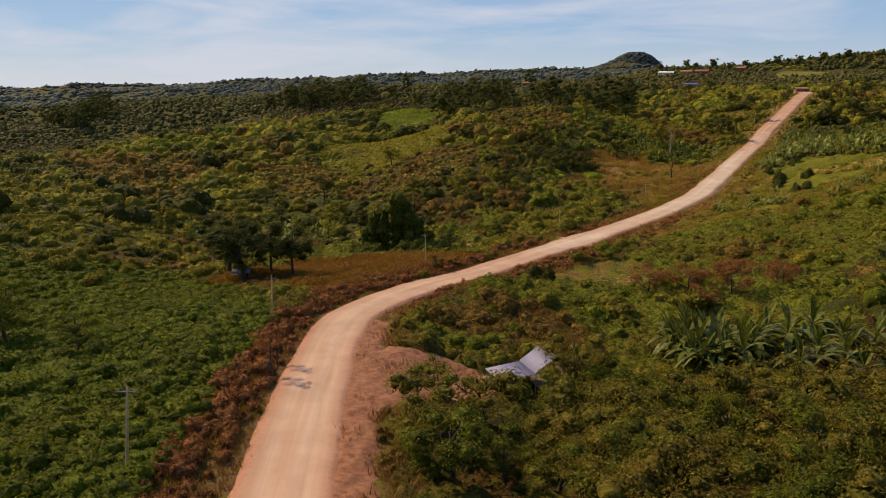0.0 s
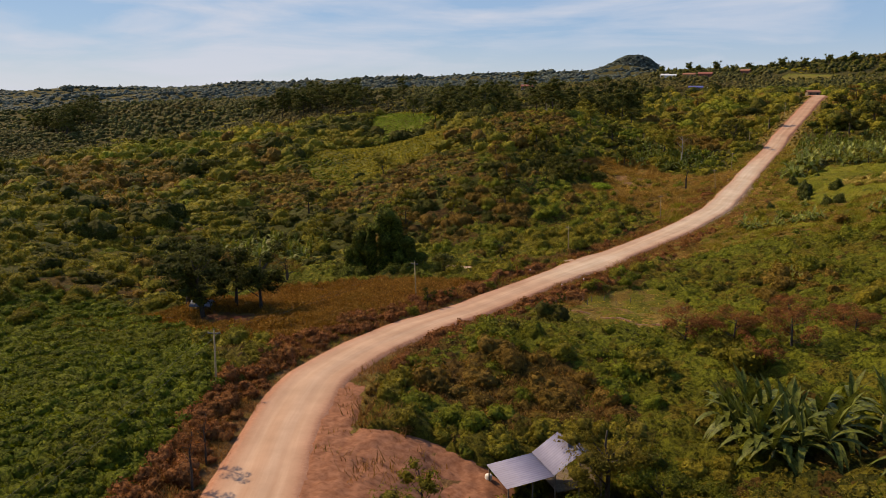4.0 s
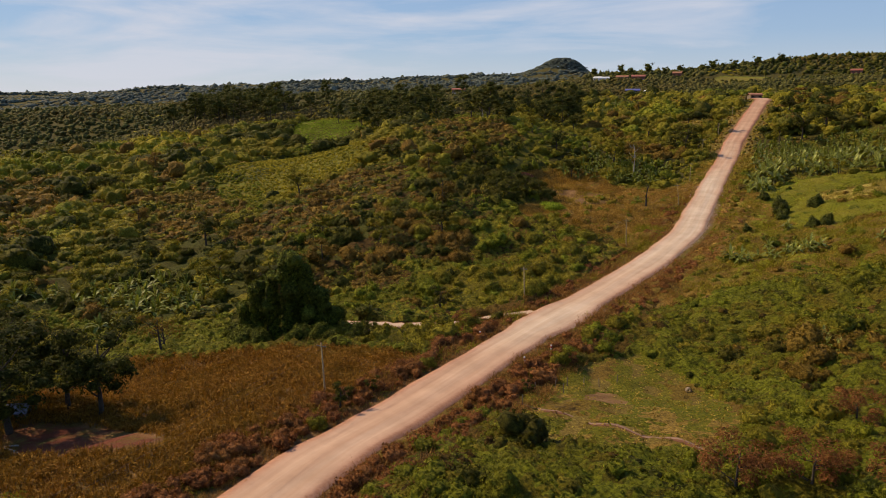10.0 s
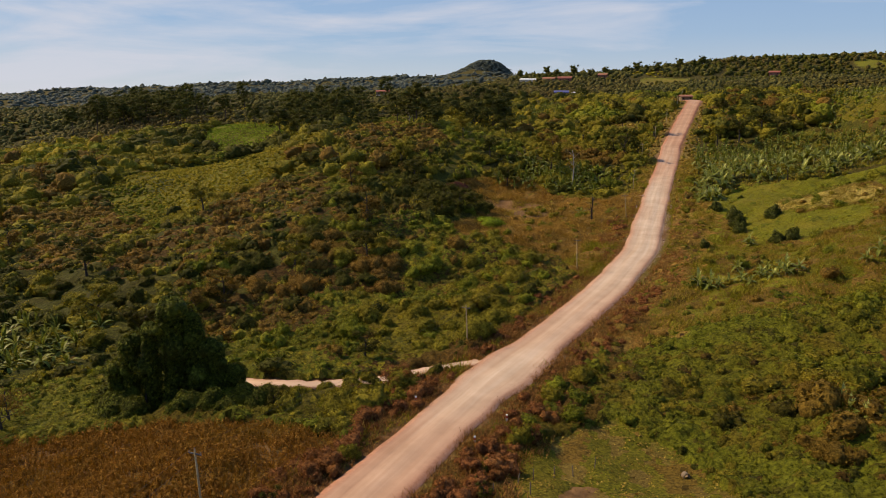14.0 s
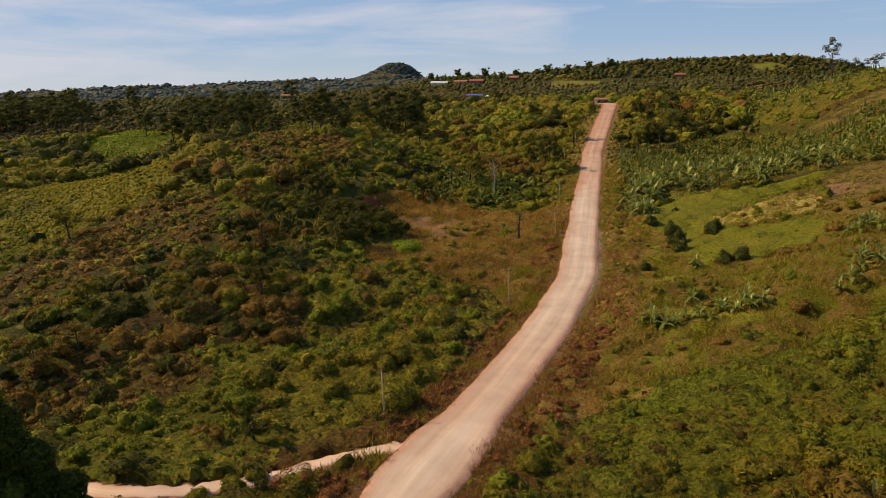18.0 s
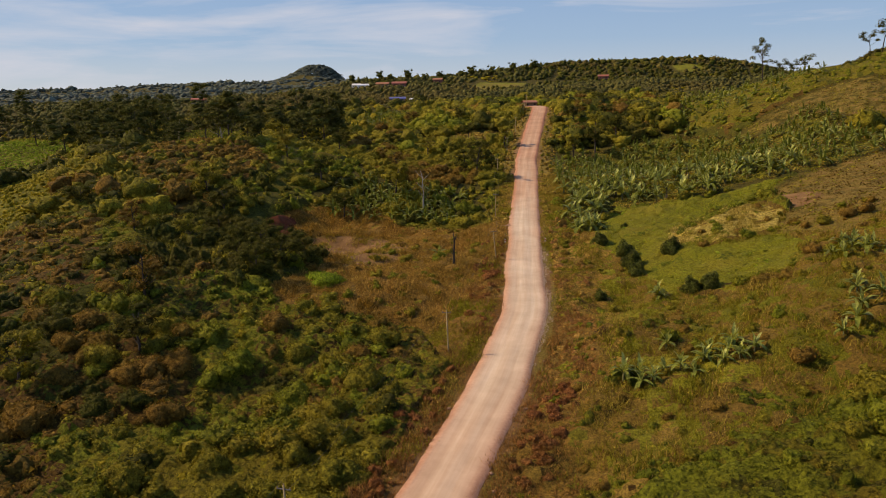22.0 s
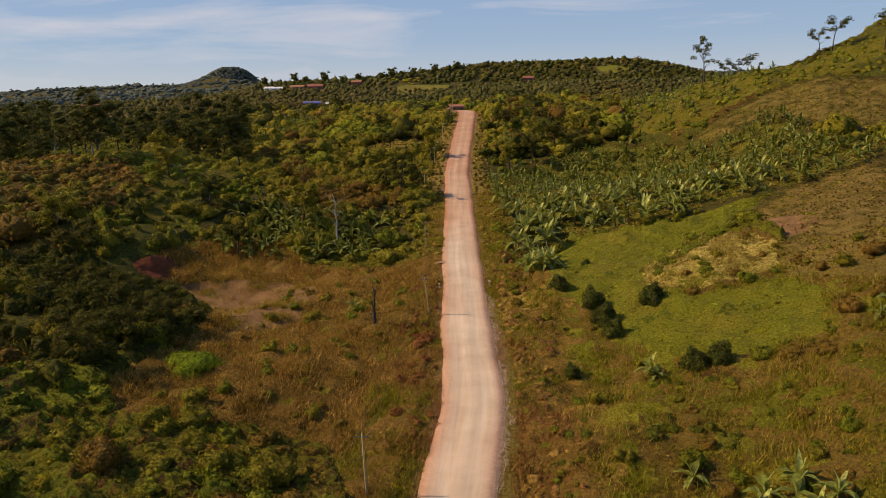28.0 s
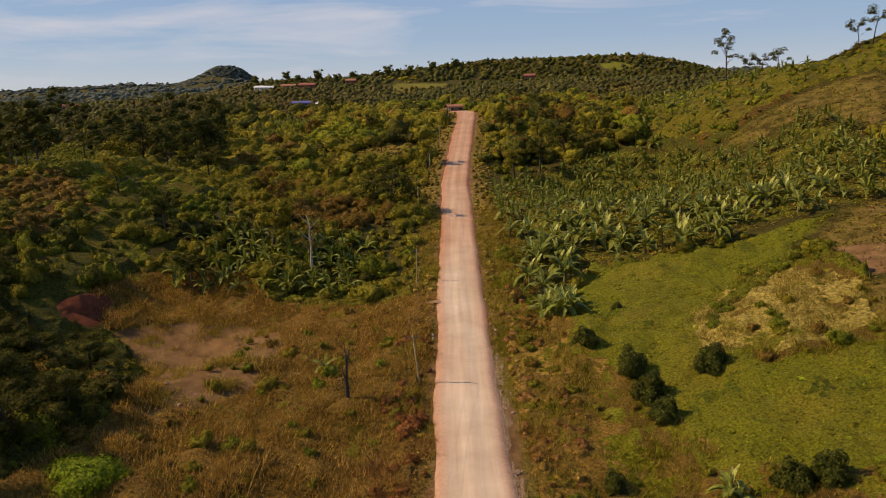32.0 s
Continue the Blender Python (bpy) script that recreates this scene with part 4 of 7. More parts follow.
            if sel.any():
                strewn(name, forms, x[sel], y[sel], size[sel], [mat_], label, 7 + k, tall[sel], "shrubs")


def build_mid_woods():
    x, y = scattered(-420, 190, -120, 420, 3.45, 15)
    d, _ = road_distance(x, y)
    rng = np.random.default_rng(16)
    inner = (x > np.where(y < 95, -150, -98)) & (x < 70) & (y < 245)
    keep = in_sight(x, y) & ~inner & (np.abs(d) > 9) & ~open_cover(x, y) & ~yard(x, y)
    keep &= np.hypot(x, y - 40) < 430
    keep &= ~open_cover(x, y, ("green_far", "yellow_top")) & (~open_cover(x, y, ("spur", "green_gap")) | (rng.random(len(x)) < 0.45))
    x, y = x[keep], y[keep]
    kind = growth(x, y, rng)
    size = np.clip(2.5 + 0.5 * ripple(x, y, 60, 35) + rng.normal(0, 0.5, len(x)), 1.3, 4.0)
    smooth = open_cover(x, y, ("rusty_slope", "rusty_mid", "rusty_valley", "spur"))
    great = (rng.random(len(x)) < 0.16) & ~smooth
    size = np.where(smooth, size * 0.72, size)
    size = np.where(great, rng.uniform(3.6, 5.6, len(x)), size)
    tall = rng.uniform(0.75, 1.2, len(x))
    low = open_cover(x, y, ("spur", "yellow_top", "green_far", "bright_plot", "green_gap"))
    ridge = (x > 40) & (y > 225)
    size = np.where(ridge, np.clip(size, 0, 3.2) * 0.5, np.where(within("light_rise", x, y), size * 0.7, size))
    size = np.where(low, size * 0.36, np.where(kind == 2, size * 1.25, size))
    for k, (name, mat_, label) in enumerate(SCRUB_KINDS):
        for crowd, forms in ((great & ~low, MIDBIG_T), (~great | low, MID_T)):
            sel = (kind == k) & crowd
            if sel.any():
                strewn(name.replace("scrub", "hillside_bushes"), forms, x[sel], y[sel], size[sel], [mat_], label + " on the hillside", 17 + k, tall[sel], "shrubs")
    # growth along the far stretch of the road and on the dry strip beside it
    x, y = scattered(-90, 10, 128, 338, 2.0, 24)
    d, _ = road_distance(x, y)
    tint = ripple(x, y, 15, 25) + rng.normal(0, 0.5, len(x))
    by_road = ((np.abs(d) > 5.0) & (np.abs(d) < 10.5)) | within("dry_strip", x, y)
    for lo, hi, mat_, name, label in ((-9, -0.2, DRYGRASS, "far_verge_grass", "dry grass along the far road"), (-0.2, 0.5, RUSTY, "far_verge_weeds", "brown weeds along the far road"), (0.5, 9, SCRUB, "far_verge_shrubs", "low olive shrubs along the far road")):
        sel = by_road & (tint >= lo) & (tint < hi)
        strewn(name, WEED_LOW_T, x[sel], y[sel], rng.uniform(0.7, 1.5, sel.sum()), [mat_], label, 26, rng.uniform(0.5, 1.0, sel.sum()), "weeds")
    # close even canopy of the rusty slopes
    x, y = scattered(-330, -60, -40, 275, 2.7, 29)
    x, y = x[in_sight(x, y)], y[in_sight(x, y)]
    even = open_cover(x, y, ("rusty_slope", "rusty_mid", "rusty_valley", "rusty_west")) & ~open_cover(x, y, ("spur", "dark_valley"))
    x, y = x[even], y[even]
    tint = ripple(x, y, 34, 30) + 0.7 * ripple(x, y, 11, 31) + rng.normal(0, 0.35, len(x))
    size = np.clip(1.75 + 0.3 * ripple(x, y, 17, 32) + rng.normal(0, 0.3, len(x)), 1.0, 2.8)
    for lo, hi, mat_, name, label in ((-9, 0.25, RUSTY, "rusty_canopy", "even canopy of rusty brown shrubs on the slope"), (0.25, 0.9, SCRUB, "olive_canopy", "even canopy of olive shrubs on the slope"), (0.9, 9, DARK, "dark_canopy", "dark green shrubs in the rusty canopy")):
        sel = (tint >= lo) & (tint < hi)
        strewn(name, MID_T, x[sel], y[sel], size[sel], [mat_], label, 33, rng.uniform(0.85, 1.25, sel.sum()), "shrubs")
    # low close shrubs of the open plots
    x, y = scattered(-405, -100, 45, 370, 1.75, 22)
    for plot, mat_, name, label in (("spur", SPUR, "spur_cover", "low yellow-green shrubs on the open spur"), ("yellow_top", SPUR, "crest_cover", "low yellow shrubs on the open crest"), ("green_far", CREEPER, "hollow_cover", "low bright green creepers in the hollow"), ("green_gap", LUSH, "valley_cover", "low green shrubs in the fold of the slope"), ("bright_plot", HERB, "plot_cover", "low green shrubs of a cleared plot")):
        sel = within(plot, x, y)
        strewn(name, WEED_LOW_T, x[sel], y[sel], rng.uniform(0.85, 1.35, sel.sum()), [mat_], label, 23, rng.uniform(0.7, 1.2, sel.sum()), "shrubs")


def build_ground_cover():
    """Herbs and saplings that close the ground between the bushes."""
    rng = np.random.default_rng(18)
    names = [kind[0].replace("low_spur_scrub", "yellow_scrub").replace("scrub", "undergrowth") for kind in SCRUB_KINDS]
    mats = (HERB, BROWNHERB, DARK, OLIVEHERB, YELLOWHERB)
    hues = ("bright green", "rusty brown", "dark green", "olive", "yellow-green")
    closed = [n for n in OPEN if n not in ("pasture", "weed_strip")]

    def here(x, y):
        d, _ = road_distance(x, y)
        return in_sight(x, y) & (np.abs(d) > 8.2 + 1.2 * ripple(x, y, 7, 191)) & (np.abs(d) < 66) & ~near_track(x, y, 2.4) & ~open_cover(x, y, closed) & ~within("pasture", x, y)

    def sorts(x, y, rng):
        d, _ = road_distance(x, y)
        kind = growth(x, y, rng)
        mixed = 0.5 + 0.33 * ripple(x, y, 9, 192) + 0.22 * ripple(x, y, 3.5, 193) + rng.normal(0, 0.05, len(x))
        kind = np.where((d > 0) & (y > -98), np.where(mixed < np.where(d < 15, 0.45, 0.02), 1, np.where(mixed < 0.16, 2, np.where(mixed < 0.66, 0, 3))), kind)
        kind = np.where(within("dry_bend", x, y) & (mixed < 0.75), 1, kind)
        return np.where(within("orchard", x, y), np.where(mixed < 0.42, 1, np.where(mixed < 0.6, 2, 3)), kind)

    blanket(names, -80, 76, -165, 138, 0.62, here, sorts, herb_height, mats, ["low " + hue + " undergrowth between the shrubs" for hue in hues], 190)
    x, y = sown(-75, 75, -165, 135, 9.0, 19)
    ex, ey = sown(0, 72, -100, 60, 7.0, 17)
    x, y = np.r_[x, ex], np.r_[y, ey]
    keep = here(x, y)
    x, y = x[keep], y[keep]
    kind = sorts(x, y, rng)
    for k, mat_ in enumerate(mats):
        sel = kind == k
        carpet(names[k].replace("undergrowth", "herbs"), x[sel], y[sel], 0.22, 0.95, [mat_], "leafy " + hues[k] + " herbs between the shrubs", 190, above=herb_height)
    # lush growth of the upper slope, below the ridge
    x, y = scattered(28, 112, 232, 318, 2.0, 47)
    sel = (within("green_upper", x, y) | ((x > 38) & (y > 236) & (np.hypot(x - 75, y - 275) < 42))) & ~within("bare_upper", x, y)
    x, y = x[sel], y[sel]
    tint = ripple(x, y, 18, 48) + rng.normal(0, 0.4, len(x))
    for sel, name, mat_, label in ((tint > -0.5, "upper_slope_weeds", LUSH, "lush green weeds on the upper slope"), (tint <= -0.5, "upper_slope_grass", GREENGRASS, "yellow-green grass on the upper slope")):
        strewn(name, WEED_LOW_T, x[sel], y[sel], rng.uniform(0.9, 1.7, sel.sum()), [mat_], label, 49, rng.uniform(0.6, 1.2, sel.sum()), "weeds")
    # rank weeds between the maize and the bananas
    x, y = scattered(-130, -46, -60, -22, 1.5, 44)
    x, y = x[within("weed_strip", x, y)], y[within("weed_strip", x, y)]
    tint = ripple(x, y, 9, 45) + rng.normal(0, 0.4, len(x))
    for sel, name, mat_, label in ((tint > -0.2, "rank_weeds", LUSH, "rank green weeds behind the maize"), (tint <= -0.2, "rank_herbs", SCRUB, "rank olive herbs behind the maize")):
        strewn(name, WEED_T, x[sel], y[sel], rng.uniform(0.9, 1.7, sel.sum()), [mat_], label, 46, None, "weeds")
    # knee-high weeds crowd the ground east of the road
    x, y = scattered(0, 78, -140, 70, 1.5, 21)
    d, _ = road_distance(x, y)
    pale = ripple(x, y, 17, 36) + 0.6 * ripple(x, y, 6, 37) + rng.normal(0, 0.3, len(x))
    keep = in_sight(x, y) & (d > 10) & ~open_cover(x, y, ("pasture", "green_east", "bare_east", "soil_patch")) & (~within("grass_east", x, y) | (pale > 0.6)) & (pale > -1.1)
    keep &= ~within("dry_bend", x, y) | (pale > 0.9)
    x, y, pale = x[keep], y[keep], pale[keep]
    size = np.clip(0.90 + 0.45 * ripple(x, y, 7, 38) + rng.normal(0, 0.22, len(x)), 0.35, 2.0)
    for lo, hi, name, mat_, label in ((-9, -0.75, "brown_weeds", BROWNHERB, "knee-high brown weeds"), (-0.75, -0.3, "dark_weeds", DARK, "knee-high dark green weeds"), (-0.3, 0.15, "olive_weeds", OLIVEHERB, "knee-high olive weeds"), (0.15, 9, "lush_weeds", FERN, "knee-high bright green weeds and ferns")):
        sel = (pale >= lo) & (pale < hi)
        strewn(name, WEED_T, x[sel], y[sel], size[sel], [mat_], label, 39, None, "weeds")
    def hillside(x, y):
        d, _ = road_distance(x, y)
        return in_sight(x, y) & (np.abs(d) > 62) & ~open_cover(x, y) & (np.hypot(x, y - 40) < 400)

    def canopy(x, y):
        low = open_cover(x, y, ("spur", "yellow_top", "green_far", "green_gap", "bright_plot", "light_rise"))
        return np.where(low, 0.15, 1.0) * (0.2 + 1.0 * np.abs(ripple(x, y, 13, 196)) + 0.6 * np.abs(ripple(x, y, 6, 197)))

    # dark leaves on the olive sheets stand in for shade between the crowns
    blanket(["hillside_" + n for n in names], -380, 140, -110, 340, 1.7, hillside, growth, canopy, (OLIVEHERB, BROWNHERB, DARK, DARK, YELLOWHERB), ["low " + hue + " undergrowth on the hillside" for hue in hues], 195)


def build_outer_scrub():
    """Scrub behind and beside the flight, thinner and coarser."""
    x, y = scattered(-330, 215, -250, 260, 8.0, 31)
    rng = np.random.default_rng(32)
    d, _ = road_distance(x, y)
    keep = ~in_sight(x, y) & (np.abs(d) > 8) & (x > -330) & ~open_cover(x, y)
    x, y = x[keep], y[keep]
    kind = growth(x, y, rng)
    size = np.clip(3.9 + rng.normal(0, 0.8, len(x)), 1.8, 6)
    for k, (name, mat_, label) in enumerate(SCRUB_KINDS):
        sel = kind == k
        if sel.any():
            strewn("outer_" + name, MID_T, x[sel], y[sel], size[sel], [mat_], label + " beyond the fields", 33 + k, None, "shrubs")


def build_far_woods():
    rng = np.random.default_rng(25)
    xs, ys, ss = [], [], []
    r = 400.0
    while r < 3600:
        step = r / 150
        a = np.arange(-38, 84, math.degrees(1 / 150.0)) + rng.uniform(0, 1)
        a = np.radians(a + rng.normal(0, 0.3, len(a)))
        rr = r + rng.uniform(-0.6, 0.6, len(a)) * step
        xs.append(-np.sin(a) * rr + 10)
        ys.append(np.cos(a) * rr - 20)
        ss.append(np.full(len(a), min(step * 0.85, 22.0)) * rng.uniform(0.7, 1.25, len(a)))
        r += step * (1.0 + r / 1500)
    x, y, s = np.concatenate(xs), np.concatenate(ys), np.concatenate(ss)
    keep = (~open_cover(x, y, ("green_far", "village_field", "skyline_field")) | (~within("green_far", x, y) & (rng.random(len(x)) < 0.14))) & (np.abs(road_distance(x, y)[0]) > 9) & ~yard(x, y)
    glade = ripple(x, y, 210, 27) + 0.6 * ripple(x, y, 80, 28)
    keep &= glade < 1.05
    x, y, s = x[keep], y[keep], s[keep]
    tall = np.where(s > 6, (6.0 + 0.25 * (s - 6)) / s, 1.0) * rng.uniform(0.7, 1.2, len(x)) * np.where(rng.random(len(x)) < 0.03, 1.4, 1.0)
    # woods this far out take the haze-tinted leaf colour
    in_haze = (y > 1300) | (np.hypot(x, y) > 1250)
    crest, dim = (y > 600) & (x > -95) & (x < 400), rng.random(len(x))
    group = ripple(x, y, 130, 31) + 0.6 * ripple(x, y, 45, 32)
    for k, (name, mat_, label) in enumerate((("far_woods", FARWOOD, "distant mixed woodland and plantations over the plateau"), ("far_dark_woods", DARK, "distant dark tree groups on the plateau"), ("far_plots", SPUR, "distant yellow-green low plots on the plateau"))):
        sel = ~in_haze & (np.select([crest, group > 0.95, group < -1.0], [np.where(dim < 0.6, 1, 0), 1, 2], 0) == k)
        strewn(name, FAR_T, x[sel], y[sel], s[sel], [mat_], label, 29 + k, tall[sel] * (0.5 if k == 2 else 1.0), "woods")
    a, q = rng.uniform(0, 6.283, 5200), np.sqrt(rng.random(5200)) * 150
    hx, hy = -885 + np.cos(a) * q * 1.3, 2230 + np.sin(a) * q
    x, y, s, tall = np.r_[x[in_haze], hx], np.r_[y[in_haze], hy], np.r_[s[in_haze] * 1.4, rng.uniform(6, 9, 5200)], np.r_[tall[in_haze], rng.uniform(0.6, 0.85, 5200)]
    strewn("horizon_woods", FAR_T, x, y, s, [HAZEWOOD], "woodland along the horizon ridges with haze put into its leaf colour", 33, tall, "woods", 0.3)


build_scrub()
build_mid_woods()
build_ground_cover()
build_outer_scrub()
build_far_woods()

# ---- fields, grass and roadside growth ----


def build_fields():
    rng = np.random.default_rng(41)
    # cassava
    x, y = scattered(-95, 50, -190, -80, 1.5, 42, 0.38)
    d, _ = road_distance(x, y)
    sel = within("cassava", x, y) & in_sight(x, y) & (d < -9.0)
    x, y = x[sel], y[sel]
    s = np.clip(1.22 + 0.34 * ripple(x, y, 6, 43) + rng.normal(0, 0.24, len(x)), 0.5, 2.2)
    strewn("cassava_crop", CASSAVA_T, x, y, s, [CASSAVA], "dense green cassava crop with palm-shaped leaves", 44, rng.uniform(0.8, 1.2, len(x)), "crop")
    def cassava_height(ax, ay):
        return 0.35 + 0.5 * np.abs(ripple(ax, ay, 3.4, 47)) + 0.3 * np.abs(ripple(ax, ay, 1.8, 48))

    lx, ly = sown(-95, 48, -165, -80, 11.0, 50)
    on = within("cassava", lx, ly) & in_sight(lx, ly) & (road_distance(lx, ly)[0] < -9.4)
    carpet("cassava_leaves", lx[on], ly[on], 0.27, 1.0, [CASSAVA], "broad cassava leaves of the closed canopy", 51, "crop", above=cassava_height)
    blanket(["cassava_canopy"], -95, 48, -165, -80, 0.6, lambda ax, ay: within("cassava", ax, ay) & in_sight(ax, ay) & (road_distance(ax, ay)[0] < -9.4), lambda ax, ay, r: np.zeros(len(ax), int), cassava_height, [CASSAVA], ["closed green canopy of the cassava crop"], 49, "crop")
    # standing dry maize, in rows
    gx, gy = np.meshgrid(np.arange(-80, -4, 0.72), np.arange(-106, -36, 0.55))
    x, y = gx.ravel() + rng.normal(0, 0.12, gx.size), gy.ravel() + rng.normal(0, 0.2, gx.size)
    x, y = x * 0.92 - y * 0.10 - 8, y
    d, _ = road_distance(x, y)
    sel = within("corn", x, y) & (d < -7.5) & (np.hypot((x + 40) / 13, (y + 81.5) / 5) > 1) & (rng.random(len(x)) < 0.86)
    x, y = x[sel], y[sel]
    s = np.clip(0.95 + 0.2 * ripple(x, y, 9, 45) + rng.normal(0, 0.15, len(x)), 0.5, 1.4)
    strewn("dry_maize", CORN_T, x, y, s, [CORN], "rows of dry brown maize stalks", 46, None, "crop")


def build_grass():
    rng = np.random.default_rng(51)
    # tall dry grass west of the road and along both verges
    x, y = scattered(-80, 66, -165, 190, 0.80, 52)
    d, _ = road_distance(x, y)
    ad = np.abs(d)
    verge = (ad > 3.95) & (ad < 9.5 + 1.5 * ripple(x, y, 15, 53) + 3 * (d > 0))
    west, east, lush = within("dry_west", x, y) & ~within("clearing", x, y), within("grass_east", x, y) | within("hump", x, y), within("green_east", x, y) & ~within("hump", x, y)
    base = in_sight(x, y) & (ad > 3.95) & ~near_track(x, y, 1.3) & (~within("soil_patch", x, y) | (rng.random(len(x)) < 0.12)) & ~within("bare_east", x, y)
    base &= ~((d > 0) & (d < 8) & (y < -96)) | (rng.random(len(x)) < 0.22)
    drift = ripple(x, y, 11, 54) + 0.6 * ripple(x, y, 3.5, 55) + rng.normal(0, 0.25, len(x))
    gravel = (d > 3.9) & (d < 5.6) & (y > 36) & (y < 100)
    grassy = base & ~gravel & (((verge | west | east | (within("clearing", x, y) & (drift > 0.5))) & ~lush & (drift > -1.3)) | (lush & (drift > 0.9)))
    s = np.clip(1.15 + 0.5 * ripple(x, y, 8, 64) + 0.2 * drift + rng.normal(0, 0.18, len(x)), 0.3, 2.2)
    s = np.where(lush, s * 0.6, np.where(verge & (ad < 6), s * 0.7, np.where(west, s * 1.25, s)))
    hue = ripple(x, y, 16, 59) + 0.7 * ripple(x, y, 5, 60) + rng.normal(0, 0.35, len(x))
    roadside = (west & (d > -13) & (y > 34) & (y < 66)) | (east & (hue > 1.1))
    red = grassy & verge & ((((y < 20) | (hue < -0.1)) & (hue < 0.75)) | ((d > 0) & (hue < 1.1) & (y < 62))) & (y < 80)
    gold = grassy & ~red & ~roadside & ~lush & ((hue > -1.0 + 1.1 * east) | within("hump", x, y)) & ~(verge & (hue > 0.9))
    rust = grassy & west & (hue < -1.0) & ~red
    fresh = grassy & ~red & ~gold & ~rust
    strewn("roadside_grass", TUFT_T, x[red], y[red], s[red], [VERGEGRASS], "dusty reddish-brown grass along the road verge", 56, None, "grass")
    straw = gold & within("hump", x, y)
    gold &= ~straw
    strewn("straw_grass", TUFT_T, x[straw], y[straw], s[straw], [STRAW], "pale straw-coloured grass on the hump", 55, None, "grass")
    tawny = gold & west
    gold &= ~tawny
    strewn("tawny_grass", TUFT_T, x[tawny], y[tawny], s[tawny], [TAWNY], "tall tawny reddish-brown dry grass in tufts", 60, None, "grass")
    strewn("dry_grass", TUFT_T, x[gold], y[gold], s[gold], [DRYGRASS], "tall golden-brown dry grass in tufts", 57, None, "grass")
    strewn("withered_grass", TUFT_T, x[rust], y[rust], s[rust], [RUSTY], "withered reddish grass in patches", 59, None, "grass")
    strewn("green_grass", TUFT_T, x[fresh], y[fresh], s[fresh], [GREENGRASS], "yellow-green rough grass in tufts", 58, None, "grass")
    # the turf itself, in low hummocks
    def turf(x, y):
        d, _ = road_distance(x, y)
        return in_sight(x, y) & (np.abs(d) > 6.2) & ~near_track(x, y, 2.2) & ~near_track(x, y, 0.75, FOOTPATH) & (open_cover(x, y, ("grass_east", "hump", "green_east", "dry_west")) | within("pasture", x + 2.0 * ripple(x, y, 9, 71), y + 2.0 * ripple(x, y, 8, 72))) & ~open_cover(x, y, ("clearing", "bare_east", "red_bank")) & (np.hypot((x - 7) / 2.2, (y + 43) / 4.2) > 1)

    def turf_kind(x, y, r):
        hue = ripple(x, y, 14, 62) + 0.7 * ripple(x, y, 4.5, 63) + r.normal(0, 0.25, len(x))
        hump = within("hump", x, y)
        lush, west = within("green_east", x, y) & ~hump, within("dry_west", x, y)
        d, _ = road_distance(x, y)
        beside = (d > 0) & (d < 15 + 2.5 * ripple(x, y, 12, 67))
        past = y < -10
        return np.select([past & (hue < -1.4), past, hump & (hue < 0.9), beside & (hue < 0.9), beside, lush & (hue > -1.0), lush, west & (hue > 1.1), west & (hue < -1.0), west, hue > 0.15, hue < -1.2], [3, np.where(hue > -0.4, 1, 0), np.where(hue > -0.9, 4, 0), np.where(hue < -1.0, 3, np.where(hue > 0.1, 5, 0)), 1, 6, 2, 1, 3, 5, 1, 3], 0)

    def turf_height(x, y):
        return (0.05 + 0.42 * np.abs(ripple(x, y, 5, 65)) + 0.34 * np.abs(ripple(x, y, 2.3, 66))) * np.where(within("pasture", x, y), 0.35, 1.0)

    blanket(["golden_turf", "green_turf", "herb_turf", "brown_turf", "straw_turf", "tawny_turf", "sward_turf"], -80, 70, -66, 146, 0.66, turf, turf_kind, turf_height, [GOLDTURF, GREENTURF, HERB, BROWNHERB, STRAW, TAWNYTURF, SWARD], ["golden dry turf in low hummocks", "yellow-green turf in low hummocks", "bright green creeping herbs over the slope", "withered brown turf in low hummocks", "pale straw turf on the hump", "tawny dry turf in low hummocks", "yellow-green sward in low hummocks"], 69, "grass")
    # short grass and herbs under and between the tufts
    x, y = sown(-80, 70, -110, 145, 5.5, 61)
    d, _ = road_distance(x, y)
    ad = np.abs(d)
    hue = ripple(x, y, 14, 62) + 0.7 * ripple(x, y, 4.5, 63) + rng.normal(0, 0.4, len(x))
    west, east, lush, past = within("dry_west", x, y) & ~within("clearing", x, y), within("grass_east", x, y) | within("hump", x, y), within("green_east", x, y) & ~within("hump", x, y), within("pasture", x, y)
    clear = within("clearing", x, y) & (hue > 0.5)
    shoulder = (ad > 4.8) & (ad < 10 + 2.5 * (d > 0))
    keep = in_sight(x, y) & (ad > 4.6) & ~near_track(x, y, 2.0) & (west | east | lush | past | clear | shoulder) & ~((d > 0) & (d < 9) & (y < -96)) & ~within("soil_patch", x, y)
    keep &= ~((d > 3.9) & (d < 5.8) & (y > 36) & (y < 100))
    keep &= (np.hypot((x - 7) / 3, (y + 43) / 4.5) > 1) | (rng.random(len(x)) < 0.15)
    x, y, d, hue, west, lush, past, shoulder = (v[keep] for v in (x, y, d, hue, west, lush, past, shoulder))
    strip = (d < 0) & (d > -13) & (y > 34) & (y < 66)
    kind = np.select([lush & (hue < 1.1), strip & (hue > -0.5), past, west & (hue < 1.2), shoulder & ((y < 20) | (d > 0)) & (y < 62) & (hue < 0.9), hue > 0.55, hue < -0.9], [0, 0, np.where(hue > 0.8, 3, np.where(hue > -0.5, 1, 2)), np.where(hue < -0.9, 4, 6), 5, 0, 4], np.where(hue > -0.2, 3, 1))
